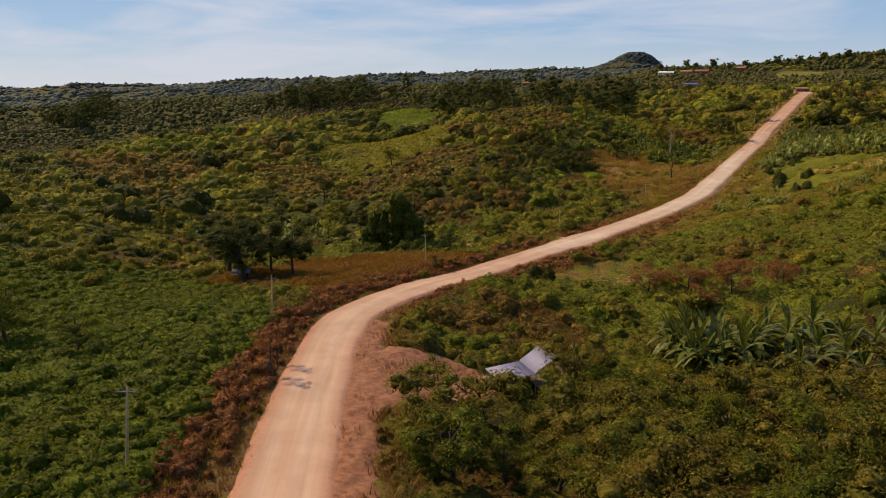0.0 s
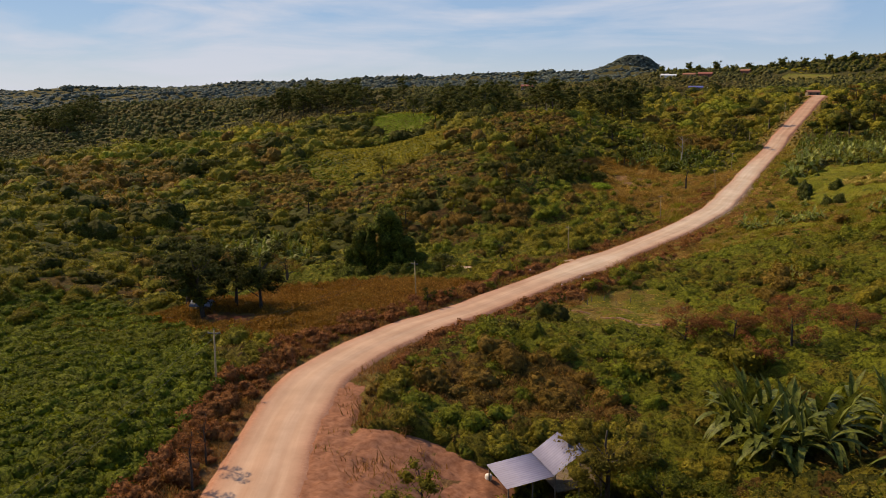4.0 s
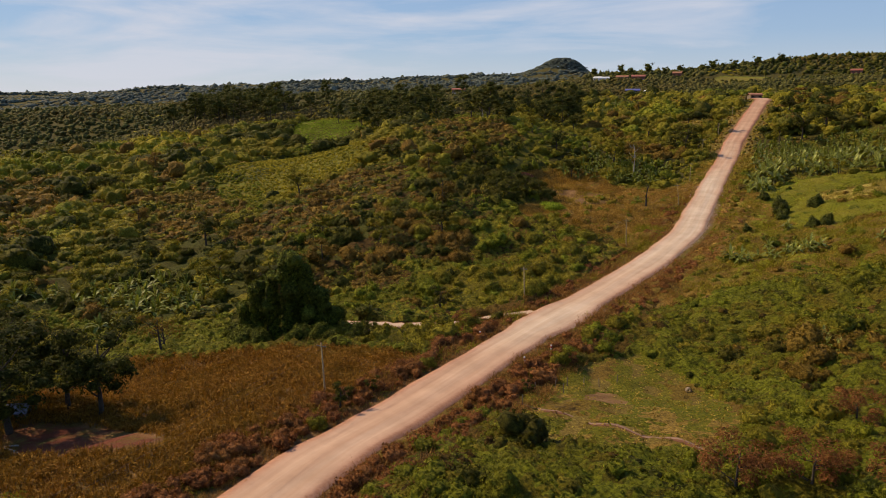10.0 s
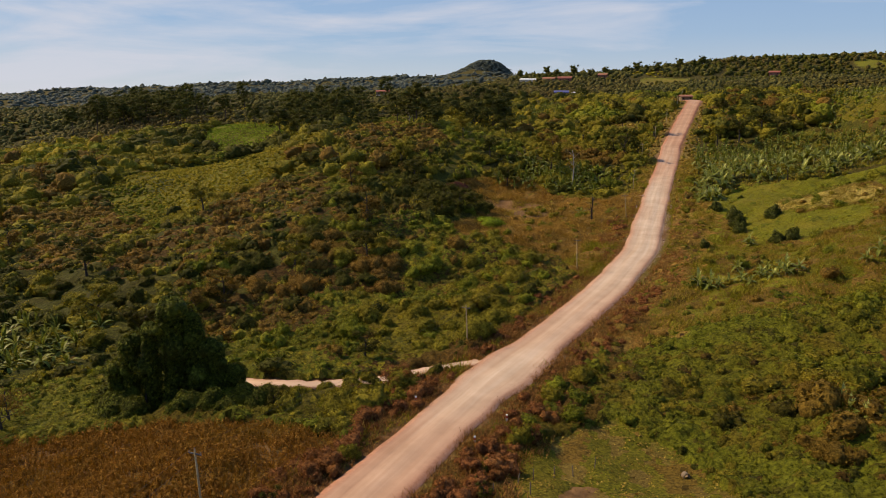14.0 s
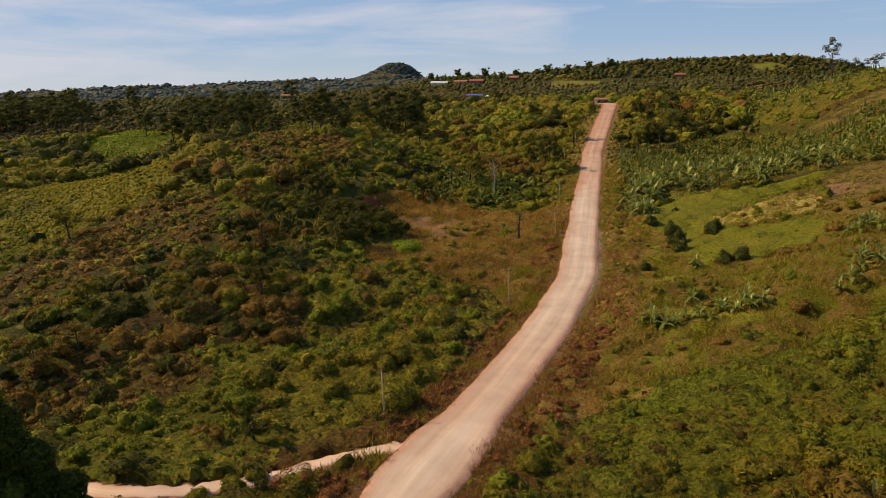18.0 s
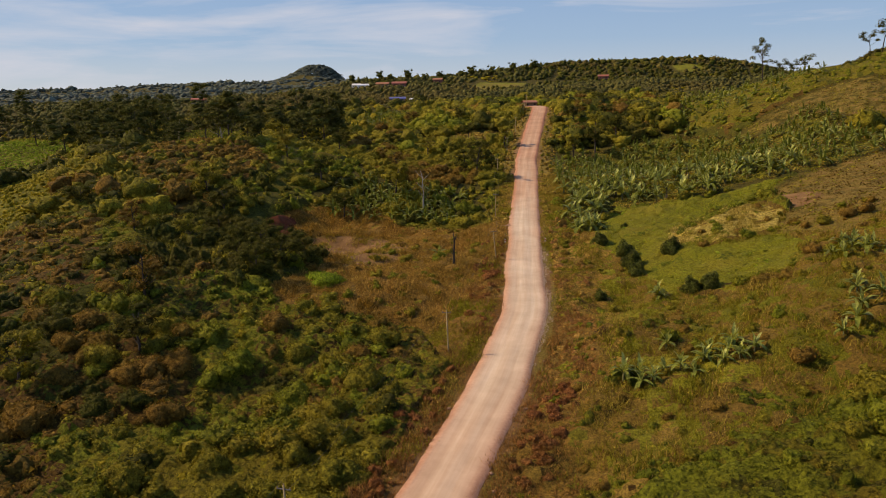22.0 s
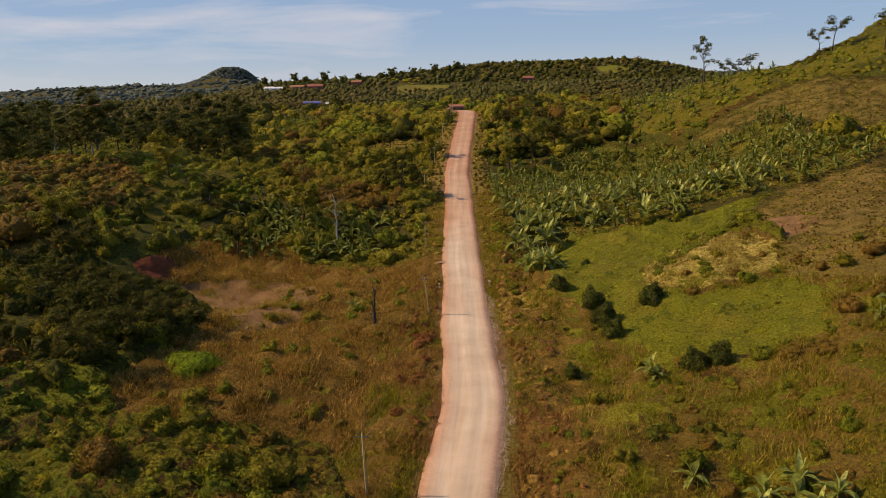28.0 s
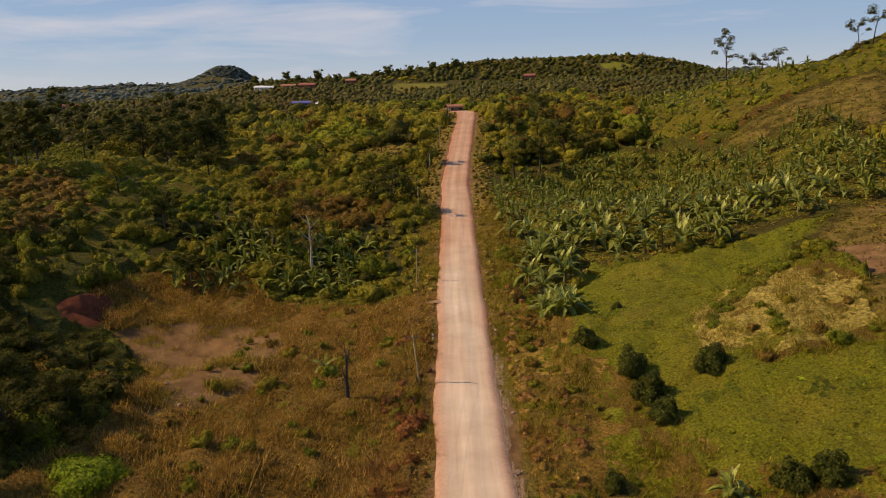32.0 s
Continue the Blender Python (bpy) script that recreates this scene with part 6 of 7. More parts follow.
stand(make_tree("tall_tree", "tall dark green tree with a ragged crown", 321, 18, 6.6, 0.04, 900, 0.9, (TALLWOOD, BARK), 20, 6, 0.9, 0.95, 0.26, group="tall trees on the plateau", full=1.4), TALL_MID, 5, 0.75, 1.2)
stand(make_tree("tall_tree", "solitary tree with a long bare pale trunk", 322, 18, 6.4, 0.28, 1500, 0.85, (DARK, PALEBARK), 10, 6, 0.9, 0.9, 0.24, group="tall trees on the plateau"), [(-128, 190), (-206, 290, 0.9)], 6)
stand(make_tree("roadside_tree", "dark bushy tree near the road with dense crown", 323, 11, 4.8, 0.06, 1300, 0.55, (DARK, BARK), 14, 6, 0.85, 1.1, 0.26, group="roadside trees"), [(-33, 184), (-37, 187, 0.85), (-29, 190, 0.6)], 7)
stand(make_tree("bare_tree", "tall tree with a bare pale trunk and thin crown", 324, 15, 3.8, 0.5, 420, 0.5, (RUSTY, PALEBARK), 9, 7, 0.95, 0.9, 0.22, group="bare trees", dense=0), [(-41, 139.5)], 8, 1, 1)
stand(make_tree("bare_tree", "leaning grey tree trunk wrapped in a few climbing leaves", 325, 8.2, 1.4, 0.2, 170, 0.4, (SCRUB, BARK), 9, 5, 0.95, 1.2, 0.24, group="bare trees", dense=0), [(-22.5, 87)], 9, 1, 1)

# dark trees between the village houses
VILLAGE_TREES = [(-248, 705, 0.9), (-236, 690, 0.7), (-222, 720), (-205, 700, 0.8), (-192, 722, 1.1), (-186, 690, 0.6), (-172, 715, 0.8), (-160, 735), (-148, 700, 0.7), (-136, 740, 0.9), (-124, 730, 1.2), (-118, 755, 0.8), (-104, 745), (-96, 760, 0.7), (-84, 770, 1.1), (-70, 775, 0.8), (-62, 790, 1.2), (-50, 800, 0.7), (-30, 800, 0.9), (-205, 668, 0.6), (-168, 668, 0.7), (-232, 668, 0.6)]
stand(make_tree("village_tree", "broad dark tree standing between village houses", 326, 9, 4.4, 0.02, 700, 0.55, (TALLWOOD, BARK), 18, 4, 0.62, 0.95, 0.22, group="village trees", full=1.7), VILLAGE_TREES, 28, 0.85, 1.15)

# trees on the eastern skyline
stand(make_tree("skyline_tree", "tall layered tree with sparse feathery crown on the ridge", 330, 19, 4.4, 0.42, 900, 0.7, (DARK, BARK), 15, 9, 1.0, 1.1, 0.26, group="skyline trees", dense=0.45), [(80, 306)], 10, 1, 1)
stand(make_tree("skyline_tree", "small flat-topped tree on the ridge", 331, 14, 4.6, 0.45, 520, 0.7, (DARK, BARK), 9, 6, 0.9, 0.6, 0.18, group="skyline trees", dense=0.55), [(69, 318), (88, 304, 0.9), (93, 305, 0.85), (99, 304, 0.85), (112, 269, 0.8), (116, 268, 0.9), (126, 250, 0.9)], 11)

# orchard trees beside the shelter
ORCHARD = [(31, -131), (31, -123), (31, -99), (38, -131), (40, -124), (43, -118), (46, -114), (50, -109), (54, -103), (36, -104), (59, -112), (51, -124), (35, -118), (45, -106), (56, -118), (33, -106), (39, -112), (60, -104), (62, -96), (47, -132), (26.5, -127)]
fill_x, fill_y = scattered(24, 78, -158, -96, 5.2, 348, 0.35)
fill_on = within("orchard", fill_x, fill_y) & ~within("soil_patch", fill_x, fill_y) & (np.hypot(fill_x - 25, fill_y + 106) > 9) & (fill_y < -0.5 * (fill_x - 26) - 94) & (road_distance(fill_x, fill_y)[0] > 17)
ORCHARD += [p for p in zip(fill_x[fill_on].tolist(), fill_y[fill_on].tolist()) if min(math.hypot(p[0] - q[0], p[1] - q[1]) for q in ORCHARD) > 3.4]
ORCHARD = [p for p in ORCHARD if p[0] > 33 or p[1] < -122]
GREEN_ORCHARD = [(36, -135), (50, -116), (64, -110), (58, -124)]
stand(make_tree("orchard_tree", "low spreading orchard tree with olive and brownish leaves", 340, 5.0, 3.2, 0.08, 1250, 0.27, (RUSTYGREEN := leaf_material("orchard_leaves", (0.068, 0.063, 0.010), (0.185, 0.165, 0.023), (0.32, 0.28, 0.042), (0.205, 0.132, 0.026), 0.12, 0.6), BARK), 14, 7, 0.8, 0.9, 0.16, group="orchard trees"), ORCHARD[::3] + ORCHARD[1::3], 12, 0.9, 1.35)
stand(make_tree("orchard_tree", "low spreading orchard tree with fresh green leaves", 341, 4.6, 2.9, 0.1, 1700, 0.27, (FERN, BARK), 12, 7, 0.8, 0.9, 0.15, group="orchard trees"), GREEN_ORCHARD + ORCHARD[2::3], 13, 0.9, 1.3)
stand(make_tree("young_tree", "young tree with dark waxy leaves on bare red soil", 342, 4.6, 1.9, 0.32, 420, 0.34, (SCRUB, BARK), 10, 6, 0.8, 0.95, 0.09), [(22.1, -117.6)], 14, 1, 1)
stand(make_tree("shelter_tree", "dark upright tree crowding the shelter roof", 343, 8.2, 3.7, 0.05, 2300, 0.24, (RUSTYGREEN, BARK), 14, 6, 0.85, 1.0, 0.16), [(31.2, -104.0, 1.2)], 26, 1, 1)

# round clipped-looking bushes on the green plot
def make_dome(name, label, category, group, seed, wide, high, leaves, leaf, mat_, lobes=16):
    """A dense bush that is leafy down to the ground."""
    rng = np.random.default_rng(seed)
    bush = root(name, label, category, group)
    part("stem", tube_mesh("stem", [tube([(0, 0, -0.2), (0.05, 0, high * 0.3), (0.1, 0.05, high * 0.6)], [0.12, 0.1, 0.05], 6)], [BARK]), bush)
    c = rng.normal(size=(lobes, 3))
    c[:, 2] = np.abs(c[:, 2])
    c /= np.linalg.norm(c, axis=1)[:, None]
    c *= rng.uniform(0.5, 0.72, (lobes, 1))
    pick = rng.integers(0, lobes, leaves)
    d = rng.normal(size=(leaves, 3))
    d /= np.linalg.norm(d, axis=1)[:, None]
    p = c[pick] + d * 0.34 * rng.uniform(0.8, 1.05, (leaves, 1))
    p[:, 2] = np.abs(p[:, 2])
    n = d * 0.8 + p * 0.8 + rng.normal(0, 0.45, d.shape)
    n /= np.linalg.norm(n, axis=1)[:, None]
    v, f = kites(p * np.array([wide, wide, high]), n, leaf * rng.uniform(0.6, 1.35, leaves), rng, 0.9)
    mv, mf = leafy_mass(rng, c, np.full(lobes, 0.36), np.array([0, 0, 0.1]), 20, 8, -0.3, 0.82)
    v, f = joined([(mv * np.array([wide, wide, high]), mf), (v, f)])
    part("foliage", quick_mesh("foliage", v, f, [mat_], True), bush)
    return bush


stand(make_dome("round_bush", "dense round dark green bush on the grassy slope", "bush", "round bushes on the slope", 350, 2.5, 3.6, 5200, 0.25, GLOSSY), [(21.5, 90.7), (7.4, 100.5, 0.9), (12.4, 93, 1.0), (13.7, 87, 0.95), (14.5, 82.4, 0.9), (7.5, 70.6, 0.6), (25.5, 66.1, 0.9), (22.5, 66.5, 0.8), (13, 111, 0.4)], 15, 0.95, 1.05)
stand(make_dome("shade_bush", "dense dark bush added to the shaded foot of the creeper-hung tree", "bush", "bushes under the creeper-hung tree", 353, 2.9, 3.4, 3200, 0.28, VINE), VINE_FOOT, 27, 0.9, 1.15)
stand(make_dome("creeper_mound", "low mound of bright green creepers in the dry grass", "creepers", "", 351, 5.4, 2.7, 4600, 0.26, CREEPER), [(-43.3, 65.2, 1.0)], 24, 1, 1)
stand(make_dome("field_bush", "rounded olive bush at the edge of the maize", "bush", "bushes round the maize", 352, 2.4, 2.6, 2200, 0.27, SCRUB), [(-77, -98), (-72, -103, 1.2), (-84, -101, 1.3), (-68, -98, 0.9), (-88, -92, 1.4), (-63, -101, 0.8), (-80, -90, 1.2), (-17, -45, 0.7), (-16.5, -69, 0.6)], 25, 0.85, 1.2)
stand(make_dome("track_bush", "low rounded olive bush beside the side track", "bush", "bushes along the side track", 354, 2.3, 2.3, 1800, 0.25, SCRUB), [(-43.1, -29.8, 0.8), (-39.1, -29.3, 0.65), (-35.5, -27.9, 0.75), (-33.3, -24.7, 0.6), (-31.0, -22.1, 0.7), (-29.2, -19.9, 0.6)], 30, 0.85, 1.15)
stand(make_tree("small_tree", "small dark tree standing before the banana rows", 351, 5.0, 2.3, 0.25, 520, 0.36, (SCRUB, BARK), 9, 5, 0.75, 1.0, 0.12, group="small trees among bananas"), [(24.5, 137.5), (20, 150), (-2, 140, 0.8), (33, 170)], 16)

# half-dry shrubs at the meadow
stand(make_tree("dry_shrub", "half-dry reddish-brown shrub with fine twigs", 360, 4.2, 2.9, 0.05, 2400, 0.24, (DUSTY, BARK), 11, 9, 0.85, 0.95, 0.1, category="shrub", group="half-dry shrubs", dense=0), [(25.5, -66), (31, -64, 1.1), (38, -66, 1.2), (44, -62), (36, -72, 0.9), (42, -55, 0.9), (28, -52, 0.6), (34, -45, 0.9), (-22, -24.5, 0.7)], 17)
stand(make_tree("small_tree", "small dark bushy tree beside the side track", 361, 4.6, 2.2, 0.12, 1100, 0.26, (DARK, BARK), 10, 5, 0.75, 1.0, 0.14, group="small trees along the track"), [(-34, -12.5, 1.1), (-35, -34, 0.9), (-27, -22, 0.6), (-17.5, -57, 0.55), (-18, -63, 0.6), (-1, -48, 0.5)], 18)

stand(make_tree("field_tree", "leafy round tree with light green top in the cassava", 362, 7.0, 3.5, 0.1, 1900, 0.30, (LUSH, BARK), 13, 6, 0.75, 1.05, 0.18, group="trees in the cassava"), [(-15, -135.5, 0.95), (-27, -138), (-43, -131)], 22)
# added saplings, not seen themselves, to cast the shadows on the road
stand(make_tree("shadow_sapling", "added thin sapling on the dusty bank, casting a shadow on the road", 363, 6.2, 1.5, 0.55, 330, 0.25, (DUSTY, BARK), 6, 5, 0.8, 0.8, 0.07, group="saplings on the bank", dense=0), [(7.2, -127), (4.2, -123.5)], 23)

SLOPE_TREES = [(-79.2, 93.6), (-71.9, 92.4), (-65.9, 92.7), (-66.2, 77.5), (-60.6, 77.4), (-54.8, 76.7), (-60.8, 66.9), (-56.2, 66.9), (-52.1, 67.6), (-60.5, 95.2), (-53.7, 59.6), (-51.3, 75.9)]
stand(make_tree("slope_tree", "dense dark broad-leaved tree above the dry grass", 364, 6.2, 3.4, 0.05, 1500, 0.34, (DARK, BARK), 14, 6, 0.8, 1.0, 0.18, group="dark trees above the dry grass", full=1.3), SLOPE_TREES, 29, 0.8, 1.15)

# woodland trees that stand out of the scrub on the western slopes
WESTERN = [(-70, 20), (-84, 42), (-92, 60), (-58, 30), (-77, 78), (-100, 30), (-110, 70), (-85, 108), (-96, 120), (-62, 132), (-52, 150), (-75, 150), (-90, 160), (-120, 100), (-130, 60), (-140, 20), (-120, 10), (-100, -5), (-80, -12), (-150, 60), (-88, 20)]
WESTERN_FAR = [(-170, 100), (-160, 140), (-190, 60), (-200, 100), (-220, 140), (-180, 180), (-230, 60), (-250, 100), (-110, 200), (-90, 210), (-70, 200), (-60, 230), (-80, 250), (-60, 180), (-30, 240), (-50, 270), (-160, 20), (-180, -10), (-210, 20), (-140, -40), (-60, 300), (-90, 320)]
EASTERN = [(6, 262), (14, 250), (2, 248), (22, 262), (10, 285), (0, 300), (30, 270), (-4, 276), (18, 300), (40, 290), (8, 330), (30, 330), (-2, 228), (6, 236)]
EVEN = ("spur", "rusty_slope", "rusty_mid", "rusty_valley", "rusty_west", "green_gap", "yellow_top", "green_far", "bright_plot", "light_rise")
WESTERN, WESTERN_FAR = ([p for p in spots_ if not open_cover(np.array([p[0]]), np.array([p[1]]), EVEN)[0]] for spots_ in (WESTERN, WESTERN_FAR))
stand(make_tree("woodland_tree", "rounded olive green tree rising from the scrub", 370, 8.5, 4.0, 0.12, 1100, 0.50, (SCRUB, BARK), 12, 6, 0.8, 1.0, 0.2, group="woodland trees"), WESTERN[::2] + WESTERN_FAR[::3] + EASTERN[::3], 19, 0.75, 1.3)
stand(make_tree("woodland_tree", "rounded dark green tree rising from the scrub", 371, 9.5, 4.3, 0.1, 1200, 0.52, (DARK, BARK), 12, 6, 0.8, 1.05, 0.2, group="woodland trees"), WESTERN[1::2] + WESTERN_FAR[1::3] + EASTERN[1::3], 20, 0.75, 1.3)
stand(make_tree("woodland_tree", "rusty brown half-dry tree rising from the scrub", 372, 8.0, 3.9, 0.15, 900, 0.48, (RUSTY, BARK), 12, 7, 0.85, 1.0, 0.18, group="woodland trees"), WESTERN_FAR[2::3] + EASTERN[2::3] + [(-75, 4), (-66, 44), (-95, 85), (-78, -2), (-108, 44)], 21, 0.75, 1.25)

# ---- bananas ----


def banana_leaf(long, wide, droop, seed):
    """An arching blade with a folded midrib and a wavy edge."""
    rng = np.random.default_rng(seed)
    t = np.linspace(0, 1, 7)
    x = long * (t - 0.12 * droop * t ** 2)
    z = long * (0.75 * t * (1 - 0.35 * droop) - 0.62 * droop * t ** 2.2)
    w = wide * np.array([0.06, 0.55, 0.95, 1.0, 0.85, 0.5, 0.04]) * rng.uniform(0.88, 1.1, 7)
    mid = np.c_[x, np.zeros(7), z]
    left = np.c_[x, w * 0.5, z + w * 0.16]
    right = np.c_[x, -w * 0.5, z + w * 0.16]
    v = np.stack([left, mid, right], 1).reshape(-1, 3)
    at = np.arange(21).reshape(7, 3)
    f = np.concatenate([np.stack([at[:-1, k], at[:-1, k + 1], at[1:, k + 1], at[1:, k]], -1) for k in (0, 1)])
    return v, f


LEAVES = [banana_leaf(2.5, 0.62, 0.9, 1), banana_leaf(2.4, 0.58, 1.3, 2), banana_leaf(2.2, 0.52, 0.45, 3)]
MIDBANANA = leaf_material("broad_banana_leaves", (0.046, 0.060, 0.011), (0.126, 0.152, 0.028), (0.29, 0.32, 0.10), (0.14, 0.138, 0.025), 0.15, 0.4, 0.4, grain=3.0, relief=0.05)
MIXED_MESHES = [quick_mesh("leaf", v, f, [BANANA if k == 2 else MIDBANANA]) for k, (v, f) in enumerate(LEAVES)]
DIM_MESHES = [MIXED_MESHES[0], MIXED_MESHES[1], quick_mesh("leaf", *LEAVES[2], [MIDBANANA])]
DEEP = leaf_material("old_banana_leaves", (0.030, 0.040, 0.009), (0.084, 0.102, 0.022), (0.26, 0.28, 0.11), (0.085, 0.086, 0.016), 0.4, 0.4, 0.35, grain=3.0, relief=0.05)
LONG_LEAVES = [banana_leaf(2.7, 0.46, 1.05, 4), banana_leaf(2.5, 0.42, 1.45, 5), banana_leaf(2.4, 0.42, 0.4, 6)]
DEEP_MESHES = [quick_mesh("leaf", v, f, [DEEP]) for v, f in LONG_LEAVES]
STEM = tube_mesh("stem", [tube([(0, 0, 0), (0.02, 0, 0.5), (0, 0.02, 1.15)], [0.17, 0.14, 0.09], 7)], [plain_material("banana_stem", (0.10, 0.11, 0.035), (0.20, 0.17, 0.07), 0.7, 5)])


def make_banana(seed, label, group, blades=MIXED_MESHES):
    rng = np.random.default_rng(seed)
    plant = root("banana_plant", label, "plant", group)
    part("stem", STEM, plant)
    n = 14
    for k in range(n):
        kind = 2 if k >= 11 else (0 if k % 2 else 1)
        leaf = part("leaf", blades[kind], plant)
        up = {0: -16, 1: -6, 2: -46}[kind] + rng.uniform(-14, 10)
        leaf.matrix_basis = pose(0, 0, 1.0 + 0.02 * k, 0, up, 360 * k / n * 2.4 + rng.uniform(-15, 15)) @ Matrix.Scale(rng.uniform(0.8, 1.1), 4)
    return plant


def banana_template(seed):
    rng = np.random.default_rng(seed)
    pieces = []
    for k in range(8):
        kind = 2 if k >= 6 else k % 2
        v, f = LEAVES[kind]
        m = pose(0, 0, 1.0, 0, {0: -16, 1: -6, 2: -46}[kind] + rng.uniform(-14, 10), 360 * k / 8 * 2.4 + rng.uniform(-15, 15))
        mm = np.array(m)
        pieces.append((v @ mm[:3, :3].T + mm[:3, 3], f))
    return joined(pieces)


def build_bananas():
    rng = np.random.default_rng(81)
    east = [(10, 29), (12, 27.5), (13.5, 28.5), (17, 31), (20, 33), (22, 31), (24, 31.5), (16, 39), (24, 36), (18.5, 29.5), (21, 35), (15, 31), (23, 33.5), (26, 33), (12, 30.5), (30, -21), (31.5, -22), (29.5, -19.5)]
    edge = [(43, 64), (44, 61), (47, 61), (49, 64), (41, 45), (40, 40), (36, 33), (45, 66), (47, 67), (42, 48), (50, 60), (38, 35), (43, 42), (46, 64), (17, 66), (17.5, 65), (-28, 98)]
    start = [(36, -87), (38, -89), (40, -91), (42, -90), (44, -89), (44, -85), (39, -86), (41, -87), (37, -84), (42, -86), (46, -87), (53, -89), (56, -91), (58, -95), (58, -85), (51, -80), (46, -81), (55, -85), (60, -90), (49, -84), (52, -93), (38, -86.5), (40, -88.5), (42, -88), (43, -87), (41, -85.5), (39.5, -84.5), (37, -88), (43.5, -91), (45.5, -90), (41.5, -92)]
    stand(make_banana(401, "banana plant with long arching leaves in a grassy clump", "bananas on the grassy slope"), east, 31, 0.75, 1.1)
    stand(make_banana(402, "banana plant with stiff pale-backed leaves on the hillside", "bananas on the upper slope"), edge, 32, 0.8, 1.15)
    stand(make_banana(403, "banana plant with dark arching leaves in a dense clump", "bananas near the orchard", DEEP_MESHES), start, 33, 1.4, 1.8)
    west = [(-132, -36), (-136, -31), (-130, -30), (-125, -26), (-125, -21), (-119, -20), (-117, -17), (-111, -17), (-110, -13), (-101, -14), (-99, -18), (-94, -18), (-100, -37), (-100, -33), (-114, -26), (-93, -23), (-139, -32), (-133, -25), (-107, -22), (-104, -25), (-88, -22), (-97, -26), (-121, -27), (-111, -30)]
    stand(make_banana(405, "banana plant with a fountain of arching leaves behind the maize", "bananas behind the maize", DIM_MESHES), west, 35, 1.05, 1.45)
    x, y = scattered(-10, 92, 112, 246, 3.2, 82, 0.45)
    row = ripple(x, y, 17, 83) + 0.4 * rng.normal(size=len(x))
    keep = within("banana", x, y) & (row > -0.45) & (np.abs(road_distance(x, y)[0]) > 10)
    x, y = x[keep], y[keep]
    bands = np.sin((x * 0.35 + y * 0.94) * 0.62 + 1.3 * ripple(x, y, 40, 88)) > -0.6
    x, y = x[bands], y[bands]
    x, y = np.r_[x, [2, 4, 6, 5, 3, 7, 4.5, 6.5]], np.r_[y, [113, 114, 115, 112, 116, 117, 118, 113]]
    near = (y < 166) & (x < 60)
    spots = list(zip(x[near].tolist(), y[near].tolist(), rng.uniform(0.8, 1.2, near.sum()).tolist()))
    stand(make_banana(404, "banana plant with upright pale leaves in the hillside plantation", "bananas in the plantation"), spots, 34, 1.2, 1.75)
    types = [banana_template(410 + k) for k in range(4)]
    fx, fy = x[~near], y[~near]
    gx, gy = scattered(-122, -96, -24, -8, 3.6, 84)
    g2x, g2y = scattered(-125, -75, 318, 372, 4.0, 85)
    g4x, g4y = scattered(36, 90, 246, 300, 6.5, 89)
    g3x, g3y = scattered(-66, -34, 132, 156, 3.4, 86)
    ax, ay = np.r_[fx, gx, g2x, g3x, g4x], np.r_[fy, gy, g2y, g3y, g4y]
    strewn("banana_grove", types, ax, ay, rng.uniform(1.0, 1.5, len(ax)), [MIDBANANA, BANANA], "grove of banana plants with pale arching leaves", 87, None, "plants")


build_bananas()

# ---- power line ----


def box(x0, x1, y0, y1, z0, z1, bevel=0.0):
    bm = bmesh.new()
    bmesh.ops.create_cube(bm, size=1.0)
    for v in bm.verts:
        v.co = Vector((x0 if v.co.x < 0 else x1, y0 if v.co.y < 0 else y1, z0 if v.co.z < 0 else z1))
    if bevel:
        bmesh.ops.bevel(bm, geom=bm.edges[:], offset=bevel, segments=1, affect="EDGES")
    return bm


def bm_mesh(name, bm, mat_):
    me = bpy.data.meshes.new(name)
    bm.to_mesh(me)
    bm.free()
    me.materials.append(mat_)
    return me


POLES = [(17.5, -149.5, 0, 5), (-10.4, -111.2, -1, 1), (-21.7, -61.2, 2, -1), (-19.5, -6.7, 0.5, -2), (-14.5, 40.1, 0, -2), (-14.2, 91.9, 1, -6), (-19.6, 131.4, 0, 1), (-25.5, 182, 0, -1), (-27.5, 226, 0, 0), (-28.5, 266, 0, 1), (-28, 300, 0, 0), (-30, 335, 0, 0)]
POLE_HIGH = 6.7


def make_pole():
    pole = root("utility_pole", "slender pale concrete utility pole with a small crossarm", "pole", "poles along the road")
    part("shaft", tube_mesh("shaft", [tube([(0, 0, -0.4), (0, 0, 2.5), (0, 0, POLE_HIGH)], [0.13, 0.11, 0.08], 8)], [CONCRETE]), pole)
    arm = part("crossarm", bm_mesh("crossarm", box(-0.7, 0.7, -0.05, 0.05, POLE_HIGH - 0.42, POLE_HIGH - 0.32, 0.01), STEEL), pole, "thin galvanised steel crossarm")
    pin = tube_mesh("insulator", [tube([(0, 0, 0), (0, 0, 0.06), (0, 0, 0.1), (0, 0, 0.17)], [0.02, 0.05, 0.055, 0.03], 6)], [PORCELAIN])
    for x in (-0.62, 0.0, 0.62):
        ob = part("insulator", pin, arm if x else pole)
        ob.location = (x, 0, POLE_HIGH - 0.32 if x else POLE_HIGH)
    return pole


